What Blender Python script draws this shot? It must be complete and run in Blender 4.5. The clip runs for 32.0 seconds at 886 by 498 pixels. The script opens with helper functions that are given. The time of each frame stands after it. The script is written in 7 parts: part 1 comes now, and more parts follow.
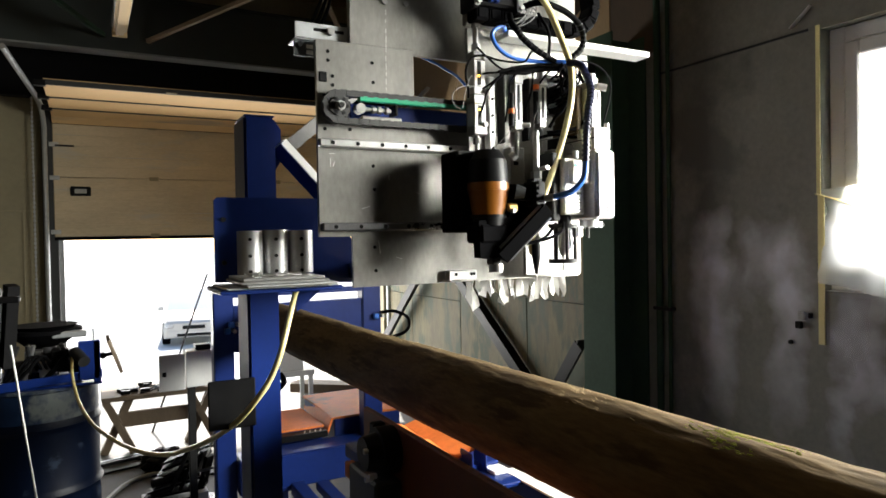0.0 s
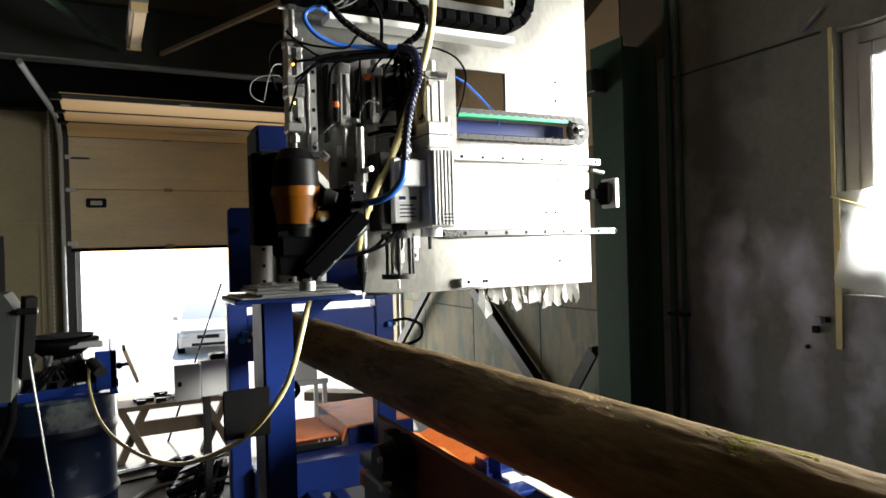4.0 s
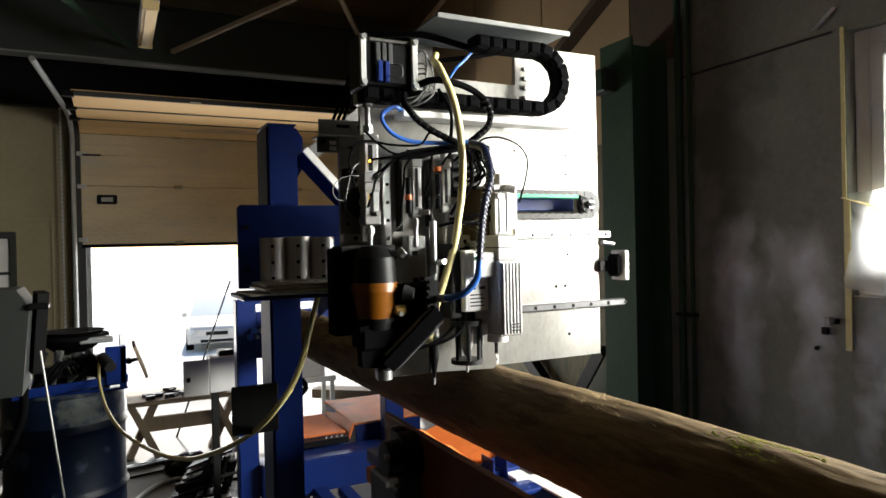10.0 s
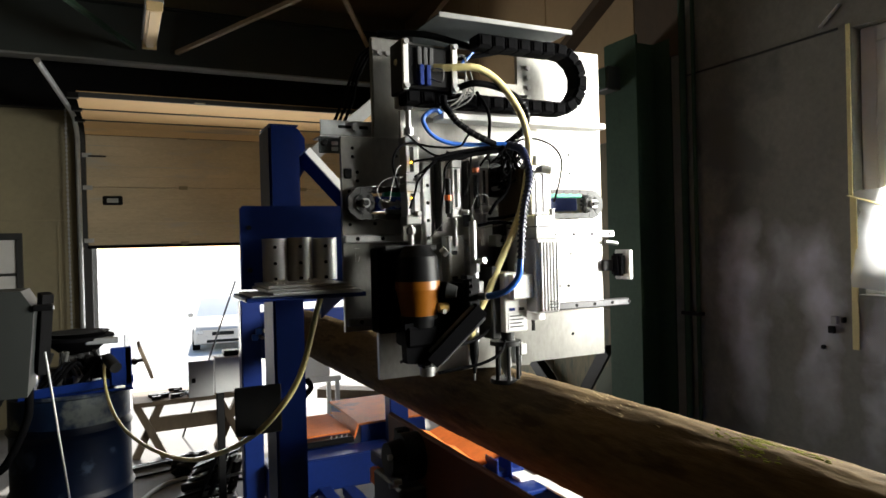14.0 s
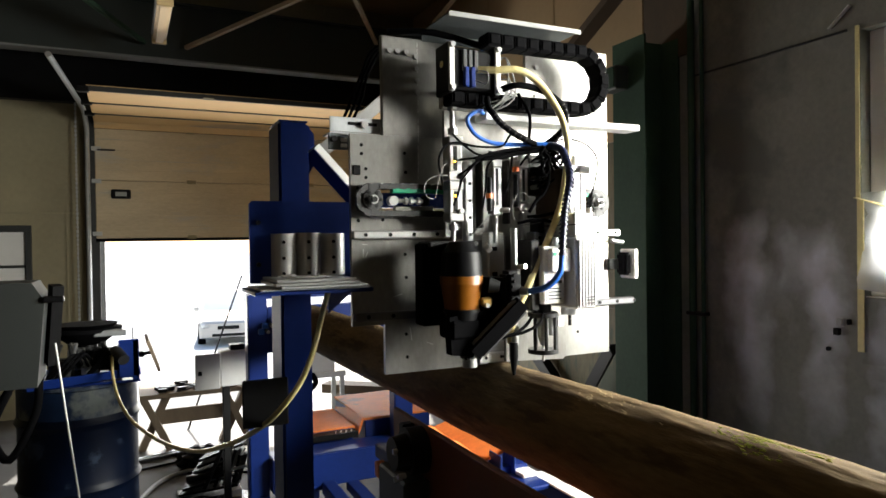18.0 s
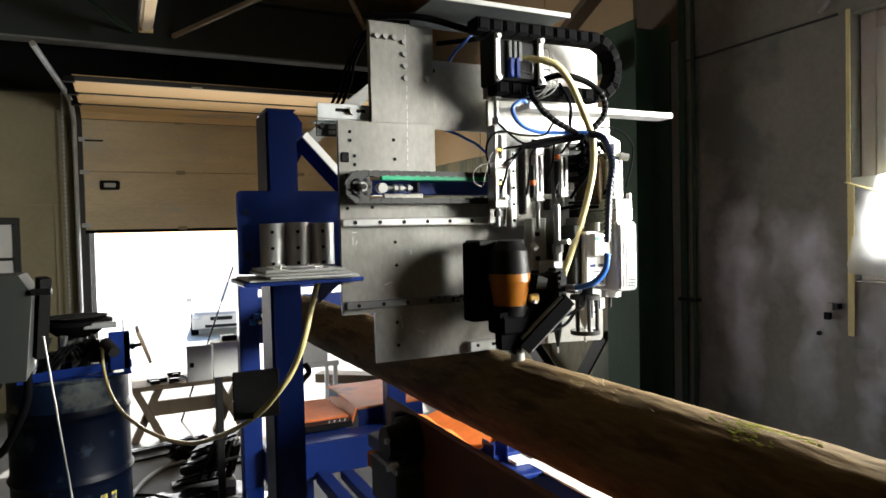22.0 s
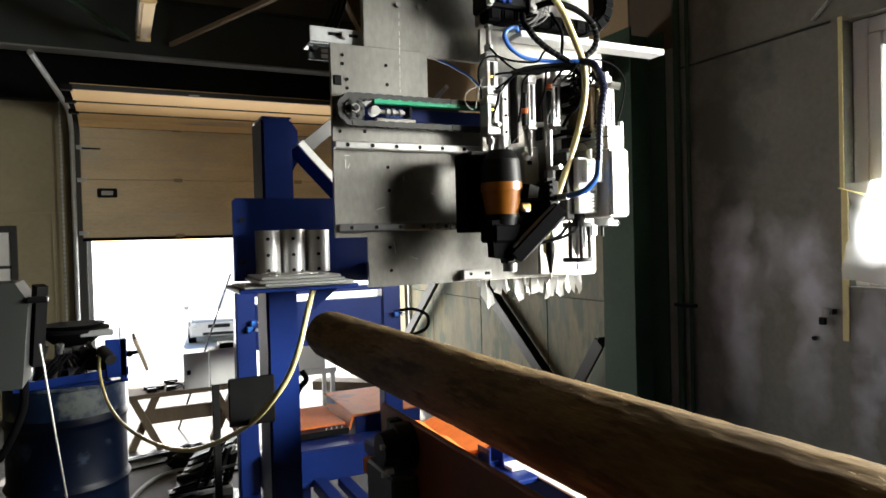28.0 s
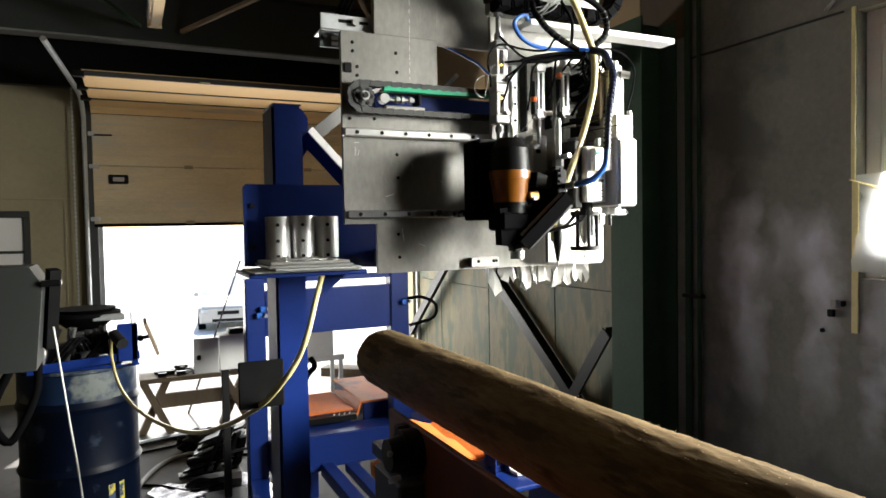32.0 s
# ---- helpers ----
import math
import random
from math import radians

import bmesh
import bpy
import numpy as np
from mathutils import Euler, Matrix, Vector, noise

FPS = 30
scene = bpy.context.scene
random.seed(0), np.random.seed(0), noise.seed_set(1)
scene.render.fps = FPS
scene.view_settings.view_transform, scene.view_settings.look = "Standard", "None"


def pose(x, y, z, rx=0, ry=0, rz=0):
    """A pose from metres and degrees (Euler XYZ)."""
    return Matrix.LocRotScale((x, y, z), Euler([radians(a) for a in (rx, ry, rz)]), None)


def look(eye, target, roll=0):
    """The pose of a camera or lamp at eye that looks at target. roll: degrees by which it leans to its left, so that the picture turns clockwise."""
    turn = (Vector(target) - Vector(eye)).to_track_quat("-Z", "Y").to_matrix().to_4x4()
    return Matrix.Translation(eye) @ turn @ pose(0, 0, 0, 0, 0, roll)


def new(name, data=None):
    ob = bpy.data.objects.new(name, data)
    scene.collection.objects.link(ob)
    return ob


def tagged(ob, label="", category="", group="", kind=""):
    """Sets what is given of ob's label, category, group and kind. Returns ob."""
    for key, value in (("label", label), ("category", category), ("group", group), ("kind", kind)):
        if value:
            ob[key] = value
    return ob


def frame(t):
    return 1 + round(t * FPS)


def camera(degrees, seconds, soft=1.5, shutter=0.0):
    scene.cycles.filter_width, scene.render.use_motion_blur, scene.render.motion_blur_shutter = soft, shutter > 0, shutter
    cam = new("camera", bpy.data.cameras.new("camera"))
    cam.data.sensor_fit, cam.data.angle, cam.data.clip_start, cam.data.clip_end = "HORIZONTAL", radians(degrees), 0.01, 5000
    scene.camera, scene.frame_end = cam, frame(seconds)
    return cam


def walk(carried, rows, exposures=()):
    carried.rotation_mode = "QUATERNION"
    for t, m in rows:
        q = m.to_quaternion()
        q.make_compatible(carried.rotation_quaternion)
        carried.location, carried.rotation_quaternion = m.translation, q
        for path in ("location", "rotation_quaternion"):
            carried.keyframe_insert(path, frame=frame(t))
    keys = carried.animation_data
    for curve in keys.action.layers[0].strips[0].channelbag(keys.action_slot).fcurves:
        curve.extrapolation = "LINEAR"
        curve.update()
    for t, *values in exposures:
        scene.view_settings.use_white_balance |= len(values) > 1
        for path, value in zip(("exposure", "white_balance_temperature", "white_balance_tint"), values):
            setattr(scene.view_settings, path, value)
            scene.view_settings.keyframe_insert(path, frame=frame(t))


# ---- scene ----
cam = camera(67.44, 32.0, soft=1.6)
PATH = [
    (0, -0.001, 0.001, 1.550, 89.00, 1.02, -28.08),
    (0.5, -0.004, 0.004, 1.552, 89.39, 1.16, -27.81),
    (1, -0.005, -0.001, 1.551, 89.30, 1.51, -27.64),
    (1.5, -0.007, -0.004, 1.551, 89.32, 1.80, -27.45),
    (2, -0.003, -0.000, 1.553, 89.35, 1.84, -27.20),
    (2.5, -0.002, 0.003, 1.552, 89.62, 1.56, -27.32),
    (3, -0.003, -0.003, 1.550, 89.76, 1.74, -27.05),
    (3.5, -0.003, -0.002, 1.551, 89.65, 1.66, -27.02),
    (5.5, 0.000, -0.001, 1.551, 89.79, 1.52, -27.17),
    (6, -0.001, -0.001, 1.551, 89.95, 1.49, -27.33),
    (6.5, -0.001, -0.002, 1.552, 89.71, 1.20, -27.37),
    (7, -0.005, 0.000, 1.552, 89.81, 1.18, -27.20),
    (7.5, -0.005, 0.000, 1.551, 89.72, 1.19, -27.04),
    (8, -0.008, -0.004, 1.551, 89.89, 1.22, -26.71),
    (8.5, -0.008, -0.004, 1.552, 89.91, 1.04, -26.82),
    (9, -0.007, -0.008, 1.551, 90.13, 1.33, -26.58),
    (9.5, -0.007, -0.006, 1.551, 89.86, 1.12, -26.58),
    (10, -0.004, -0.006, 1.550, 89.56, 1.25, -26.32),
    (10.5, -0.002, -0.006, 1.550, 89.42, 1.40, -26.26),
    (11, -0.003, -0.007, 1.552, 89.46, 1.33, -26.14),
    (11.5, -0.002, -0.006, 1.551, 89.40, 1.36, -26.04),
    (12, 0.004, 0.007, 1.551, 89.33, 1.42, -26.32),
    (12.5, 0.001, -0.006, 1.552, 89.50, 1.45, -26.18),
    (13, 0.001, -0.005, 1.551, 89.49, 1.29, -26.29),
    (13.5, 0.003, -0.006, 1.551, 89.47, 1.49, -25.96),
    (14, 0.004, -0.005, 1.552, 89.51, 1.48, -25.86),
    (14.5, 0.005, -0.006, 1.550, 89.27, 1.51, -25.80),
    (16.5, 0.009, 0.060, 1.558, 89.23, 1.11, -25.72),
    (17, -0.003, -0.009, 1.550, 89.32, 0.97, -25.31),
    (17.5, -0.003, -0.013, 1.550, 89.28, 1.12, -25.38),
    (18, -0.005, -0.016, 1.551, 89.29, 0.79, -25.38),
    (18.5, -0.006, -0.015, 1.550, 89.27, 0.72, -25.50),
    (19, -0.006, -0.014, 1.551, 88.97, 0.83, -25.46),
    (19.5, -0.003, -0.013, 1.551, 88.96, 0.68, -25.60),
    (20, -0.001, -0.010, 1.550, 88.88, 0.78, -25.68),
    (20.5, 0.001, -0.010, 1.550, 88.37, 1.01, -26.10),
    (21, 0.003, -0.008, 1.550, 88.25, 1.08, -26.22),
    (21.5, 0.003, -0.006, 1.549, 88.46, 1.05, -26.04),
    (22, 0.005, -0.008, 1.551, 88.28, 1.32, -26.01),
    (22.5, 0.003, -0.012, 1.552, 88.43, 1.47, -25.83),
    (23, 0.002, -0.015, 1.550, 88.40, 1.48, -25.85),
    (23.5, -0.000, -0.008, 1.552, 88.52, 1.14, -25.82),
    (24, -0.005, -0.011, 1.552, 89.13, 1.23, -25.32),
    (24.5, -0.006, -0.017, 1.552, 89.63, 1.13, -25.37),
    (25, 0.009, 0.052, 1.561, 89.35, 1.37, -26.12),
    (25.5, 0.007, -0.004, 1.552, 89.23, 1.50, -25.76),
    (27.5, 0.008, -0.022, 1.550, 88.86, 1.57, -25.92),
    (28, 0.008, -0.021, 1.550, 88.87, 1.49, -26.18),
    (28.5, 0.008, -0.022, 1.548, 89.21, 1.45, -25.65),
    (29, 0.009, -0.023, 1.548, 88.97, 1.49, -25.62),
    (29.5, 0.010, -0.026, 1.550, 88.87, 1.48, -25.80),
    (30, 0.011, -0.025, 1.549, 89.32, 1.05, -25.59),
    (30.5, 0.012, -0.024, 1.548, 88.72, 1.21, -25.33),
    (31, 0.012, -0.019, 1.547, 88.43, 0.94, -25.14),
    (31.5, 0.007, -0.022, 1.549, 88.58, 0.73, -25.06),
    (32, 0.004, -0.033, 1.545, 87.98, 0.99, -25.42),
]
EXPOSURES = ((0, 1.12), (2.5, 1.04), (3.5, 0.95), (6, 0.9), (9, 0.9), (14.5, 0.88), (16.5, 1.05), (18, 1.15), (20, 1.2), (25, 1.22), (32, 1.22))
walk(cam, [(r[0], pose(*r[1:])) for r in PATH], EXPOSURES)

# ---- world, sun, large lights, exposure ----
world = bpy.data.worlds.new("sky")
scene.world = world
world.use_nodes = True
wn = world.node_tree.nodes
sky = wn.new("ShaderNodeTexSky")
sky.sky_type = "NISHITA"
sky.sun_disc = False
sky.sun_elevation = radians(39)
sky.sun_rotation = radians(17)
sky.dust_density = 0.7
world.node_tree.links.new(sky.outputs[0], wn["Background"].inputs[0])
wn["Background"].inputs[1].default_value = 0.15
scene.view_settings.use_white_balance = True
scene.view_settings.white_balance_temperature = 6800

sun_data = bpy.data.lights.new("sun", "SUN")
sun_data.energy = 5.0
sun_data.angle = radians(0.6)
sun_data.color = (1.0, 0.96, 0.9)
sun = new("sun", sun_data)
sun.matrix_world = look((3, 10, 8.45), (0, 0, 0))

win_data = bpy.data.lights.new("window_daylight", "AREA")
win_data.shape = "RECTANGLE"
win_data.size, win_data.size_y = 2.3, 0.9
win_data.spread = radians(105)
win_data.energy = 118
win_data.color = (0.98, 1.0, 0.96)
win_light = new("window_daylight", win_data)
win_light.matrix_world = look((3.15, 0.42, 1.97), (0.8, 1.25, 1.62))

door_data = bpy.data.lights.new("door_daylight", "AREA")
door_data.shape = "RECTANGLE"
door_data.size, door_data.size_y = 3.0, 1.5
door_data.energy = 55
door_light = new("door_daylight", door_data)
door_light.matrix_world = look((1.3, 7.3, 0.9), (1.3, 0.0, 1.2))

# ---- materials ----
def mat(name, color, rough=0.6, metal=0.0, vary=0.25, scale=6.0, fine=60.0, bump=0.15, spot=None, spot_amount=0.0, spot_scale=3.0, stretch=(1, 1, 1), coat=0.0, spec=0.5):
    """A surface with two scales of variation, relief and, if given, patches of a second colour."""
    m = bpy.data.materials.new(name)
    m.use_nodes = True
    nt = m.node_tree
    n, l = nt.nodes, nt.links
    b = n["Principled BSDF"]
    b.inputs["Metallic"].default_value = metal
    b.inputs["Coat Weight"].default_value = coat
    b.inputs["Specular IOR Level"].default_value = spec
    tc = n.new("ShaderNodeTexCoord")
    mp = n.new("ShaderNodeMapping")
    mp.inputs["Scale"].default_value = stretch
    l.new(tc.outputs["Object"], mp.inputs["Vector"])
    oi = n.new("ShaderNodeObjectInfo")
    add = n.new("ShaderNodeVectorMath")
    add.operation = "ADD"
    l.new(mp.outputs[0], add.inputs[0])
    l.new(oi.outputs["Random"], add.inputs[1])
    def noise_node(s, detail):
        t = n.new("ShaderNodeTexNoise")
        t.inputs["Scale"].default_value = s
        t.inputs["Detail"].default_value = detail
        t.inputs["Roughness"].default_value = 0.6
        l.new(add.outputs[0], t.inputs["Vector"])
        return t
    big, small = noise_node(scale, 5), noise_node(fine, 4)
    mix = n.new("ShaderNodeMath")
    mix.operation = "MULTIPLY_ADD"
    l.new(big.outputs[0], mix.inputs[0])
    mix.inputs[1].default_value = 0.65
    half = n.new("ShaderNodeMath")
    half.operation = "MULTIPLY"
    half.inputs[1].default_value = 0.35
    l.new(small.outputs[0], half.inputs[0])
    l.new(half.outputs[0], mix.inputs[2])
    ramp = n.new("ShaderNodeValToRGB")
    c = Vector(color)
    ramp.color_ramp.elements[0].position = 0.3
    ramp.color_ramp.elements[1].position = 0.7
    ramp.color_ramp.elements[0].color = (*(c * (1 - vary)), 1)
    ramp.color_ramp.elements[1].color = (*[min(0.95, v * (1 + vary * 0.7)) for v in c], 1)
    l.new(mix.outputs[0], ramp.inputs[0])
    out = ramp.outputs[0]
    if spot:
        sp = noise_node(spot_scale, 6)
        sr = n.new("ShaderNodeValToRGB")
        sr.color_ramp.elements[0].position = 0.62 - spot_amount * 0.3
        sr.color_ramp.elements[1].position = 0.70 - spot_amount * 0.3
        l.new(sp.outputs[0], sr.inputs[0])
        mx = n.new("ShaderNodeMix")
        mx.data_type = "RGBA"
        l.new(sr.outputs[0], mx.inputs[0])
        l.new(out, mx.inputs[6])
        mx.inputs[7].default_value = (*spot, 1)
        out = mx.outputs[2]
    l.new(out, b.inputs["Base Color"])
    rr = n.new("ShaderNodeMapRange")
    rr.inputs["To Min"].default_value = max(0.04, rough - 0.12)
    rr.inputs["To Max"].default_value = min(1.0, rough + 0.12)
    l.new(mix.outputs[0], rr.inputs[0])
    l.new(rr.outputs[0], b.inputs["Roughness"])
    if bump:
        bp = n.new("ShaderNodeBump")
        bp.inputs["Strength"].default_value = bump
        bp.inputs["Distance"].default_value = 0.004
        l.new(mix.outputs[0], bp.inputs["Height"])
        l.new(bp.outputs[0], b.inputs["Normal"])
    return m


STEEL = mat("brushed_steel_plate", (0.42, 0.41, 0.38), 0.33, 0.9, 0.3, 5, 90, 0.012, stretch=(1, 1, 0.5))
BRIGHT = mat("bright_steel", (0.5, 0.5, 0.49), 0.34, 0.9, 0.12, 12, 120, 0.03)
ZINC = mat("galvanised_sheet", (0.5, 0.52, 0.53), 0.4, 0.8, 0.2, 14, 60, 0.04)
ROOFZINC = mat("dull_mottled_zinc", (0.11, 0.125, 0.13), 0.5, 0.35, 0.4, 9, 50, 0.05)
PIPE = mat("bright_pipe_steel", (0.6, 0.6, 0.6), 0.4, 0.4, 0.1, 12, 80, 0.02)
DARKBLUEHOSE = mat("dark_blue_spiral_hose", (0.003, 0.008, 0.04), 0.4, 0.0, 0.3, 30, 90, 0.1)
ALU = mat("anodised_aluminium", (0.62, 0.62, 0.61), 0.42, 0.6, 0.08, 10, 80, 0.03)
DARKSTEEL = mat("dark_steel", (0.018, 0.018, 0.018), 0.5, 0.2, 0.3, 15, 90, 0.08, spec=0.2)
RAILSTEEL = mat("ground_rail_steel", (0.75, 0.75, 0.74), 0.33, 0.9, 0.1, 10, 80, 0.02)
BLUE = mat("blue_machine_paint", (0.003, 0.019, 0.135), 0.42, 0.0, 0.2, 5, 50, 0.06, coat=0.12, spec=0.25)
ORANGE = mat("orange_machine_paint", (0.75, 0.2, 0.05), 0.6, 0.0, 0.2, 5, 40, 0.06, spec=0.2, spot=(0.3, 0.12, 0.06), spot_amount=0.1)
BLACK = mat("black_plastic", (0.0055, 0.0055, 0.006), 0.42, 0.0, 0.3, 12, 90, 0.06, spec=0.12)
RUBBER = mat("black_rubber", (0.0025, 0.0025, 0.003), 0.8, 0.0, 0.3, 20, 90, 0.08, spec=0.03)
NAILORANGE = mat("orange_tool_housing", (0.22, 0.072, 0.003), 0.35, 0.0, 0.1, 9, 60, 0.03)
GREEN = mat("green_chain_guide", (0.0, 0.26, 0.13), 0.45, 0.0, 0.12, 15, 60, 0.04)
YELLOWHOSE = mat("yellow_hose", (0.72, 0.62, 0.29), 0.35, 0.0, 0.12, 10, 60, 0.03)
BLUEHOSE = mat("blue_air_hose", (0.02, 0.12, 0.5), 0.35, 0.0, 0.15, 20, 60, 0.02)
WHITECABLE = mat("grey_cable", (0.16, 0.16, 0.155), 0.5, 0.0, 0.1, 20, 60, 0.0)
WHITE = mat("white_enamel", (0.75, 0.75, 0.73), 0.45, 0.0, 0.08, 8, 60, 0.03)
GREYPAINT = mat("grey_cabinet_paint", (0.36, 0.37, 0.36), 0.5, 0.0, 0.1, 6, 60, 0.05)
DARKGREY = mat("dark_grey_sheet", (0.022, 0.024, 0.024), 0.5, 0.0, 0.15, 8, 60, 0.05)
PANEL = mat("insulated_wall_panel", (0.27, 0.235, 0.145), 0.7, 0.0, 0.2, 1.3, 22, 0.08, spot=(0.24, 0.2, 0.14), spot_amount=0.2, spot_scale=1.1)
RPANEL = mat("stained_wall_board", (0.2, 0.202, 0.172), 0.75, 0.0, 0.32, 1.6, 35, 0.35, spot=(0.12, 0.126, 0.11), spot_amount=0.35, spot_scale=1.3)
DOORPANEL = mat("door_panel_tan", (0.68, 0.44, 0.2), 0.55, 0.0, 0.12, 1.5, 40, 0.05, spot=(0.4, 0.3, 0.2), spot_amount=0.15, spot_scale=1.2, stretch=(0.4, 1, 2))
DOORFACE = mat("door_face_dull_tan", (0.56, 0.47, 0.32), 0.38, 0.0, 0.25, 1.6, 40, 0.05, spot=(0.46, 0.43, 0.36), spot_amount=0.35, spot_scale=1.3, stretch=(0.6, 1, 2.2))
# Near-black on purpose: the unseen walls should return little fill light.
DIMPANEL = mat("bounce_cutting_wall", (0.035, 0.033, 0.03), 0.75, 0.0, 0.2, 1.3, 22, 0.08)
# Near-white glass: the glare of the yard is put into its colour.
CARGLASS = mat("washed_out_car_glass", (0.88, 0.88, 0.86), 0.5, 0.0, 0.05, 3, 40, 0.0)
CEIL = mat("ceiling_board", (0.3, 0.205, 0.105), 0.8, 0.0, 0.15, 1.5, 30, 0.06)
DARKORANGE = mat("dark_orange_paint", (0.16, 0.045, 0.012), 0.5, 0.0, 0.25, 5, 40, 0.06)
DARKCABINET = mat("dark_grey_green_enamel", (0.026, 0.03, 0.028), 0.6, 0.0, 0.1, 6, 60, 0.05)
TANBOARD = mat("warm_tan_board", (0.36, 0.25, 0.13), 0.75, 0.0, 0.15, 1.5, 25, 0.06)
GREENBOARD = mat("streaked_green_tan_board", (0.145, 0.122, 0.06), 0.75, 0.0, 0.55, 2.2, 20, 0.08, spot=(0.06, 0.075, 0.042), spot_amount=0.45, spot_scale=3.2, stretch=(1, 2, 0.6))
GIRDER = mat("dark_green_girder", (0.025, 0.032, 0.029), 0.5, 0.0, 0.2, 3, 40, 0.06)
GREENCOL = mat("green_column_paint", (0.036, 0.072, 0.046), 0.75, 0.0, 0.3, 2, 40, 0.06, spec=0.15)
CONCRETE = mat("worn_concrete", (0.1, 0.098, 0.092), 0.7, 0.0, 0.25, 1.6, 30, 0.15, spot=(0.045, 0.043, 0.04), spot_amount=0.25, spot_scale=0.9)
YARD = mat("pale_yard_paving", (0.62, 0.62, 0.6), 0.85, 0.0, 0.15, 0.6, 12, 0.1)
BARK = mat("peeled_log_wood", (0.14, 0.094, 0.045), 0.95, 0.0, 0.6, 14, 110, 0.9, spot=(0.07, 0.045, 0.022), spot_amount=0.3, spot_scale=18, stretch=(1, 0.2, 1), spec=0.12)
LOGEND = mat("sawn_log_end", (0.3, 0.19, 0.09), 0.85, 0.0, 0.3, 12, 60, 0.3)
MOSS = mat("moss_on_log", (0.36, 0.4, 0.05), 0.95, 0.0, 0.3, 30, 120, 0.5)
DRUMBLUE = mat("scuffed_blue_drum", (0.001, 0.0032, 0.011), 0.4, 0.0, 0.35, 6, 50, 0.1, spot=(0.02, 0.03, 0.05), spot_amount=0.05, spot_scale=7, spec=0.14)
DRUMWORN = mat("worn_drum_band", (0.006, 0.018, 0.05), 0.45, 0.0, 0.4, 5, 50, 0.1, spot=(0.13, 0.145, 0.14), spot_amount=0.42, spot_scale=3.4, spec=0.3)
WOOD = mat("weathered_wood", (0.2, 0.15, 0.1), 0.75, 0.0, 0.3, 4, 60, 0.2, stretch=(1, 1, 0.3))
CARWHITE = mat("car_paint_silver", (0.5, 0.47, 0.43), 0.4, 0.2, 0.05, 3, 40, 0.0, coat=0.6)
TAPE = mat("masking_tape", (0.75, 0.66, 0.32), 0.7, 0.0, 0.12, 12, 60, 0.05)
PVC = mat("window_frame_pvc", (0.7, 0.7, 0.68), 0.4, 0.0, 0.06, 6, 60, 0.02)
PALESTEEL = mat("pale_flange_steel", (0.3, 0.31, 0.3), 0.4, 0.5, 0.3, 4, 60, 0.05)
CREAM = mat("cream_brace_paint", (0.5, 0.4, 0.27), 0.6, 0.0, 0.2, 5, 40, 0.05)
DARKWOOD = mat("dark_brown_timber", (0.07, 0.046, 0.024), 0.8, 0.0, 0.3, 4, 50, 0.1, stretch=(1, 1, 0.3))
SPROCKET = mat("dark_sprocket_steel", (0.025, 0.025, 0.025), 0.5, 0.2, 0.2, 20, 80, 0.03)
# Darker copy of the rail steel: shade on the lower rail, put into colour.
SHADERAIL = mat("shaded_rail_steel", (0.2, 0.2, 0.205), 0.3, 0.8, 0.15, 10, 80, 0.02)
WETSHEET = mat("wet_dark_sheet", (0.012, 0.014, 0.02), 0.14, 0.0, 0.3, 10, 60, 0.5)
BRASS = mat("brass_fitting", (0.7, 0.45, 0.15), 0.3, 0.9, 0.1, 20, 80, 0.0)
REDORANGE = mat("orange_fitting", (0.7, 0.14, 0.02), 0.4, 0.0, 0.1, 20, 80, 0.0)


def glowing(name, color, strength):
    m = bpy.data.materials.new(name)
    m.use_nodes = True
    b = m.node_tree.nodes["Principled BSDF"]
    b.inputs["Base Color"].default_value = (*color, 1)
    b.inputs["Emission Color"].default_value = (*color, 1)
    b.inputs["Emission Strength"].default_value = strength
    return m


LED = glowing("amber_indicator", (1.0, 0.5, 0.05), 6.0)


def clear(name, color, alpha_mix, rough=0.3):
    """Thin film or glass: part see-through, part glossy and diffuse."""
    m = bpy.data.materials.new(name)
    m.use_nodes = True
    n, l = m.node_tree.nodes, m.node_tree.links
    b = n["Principled BSDF"]
    b.inputs["Base Color"].default_value = (*color, 1)
    b.inputs["Roughness"].default_value = rough
    t = n.new("ShaderNodeBsdfTransparent")
    x = n.new("ShaderNodeMixShader")
    x.inputs[0].default_value = alpha_mix
    l.new(t.outputs[0], x.inputs[1])
    l.new(b.outputs[0], x.inputs[2])
    l.new(x.outputs[0], n["Material Output"].inputs[0])
    return m


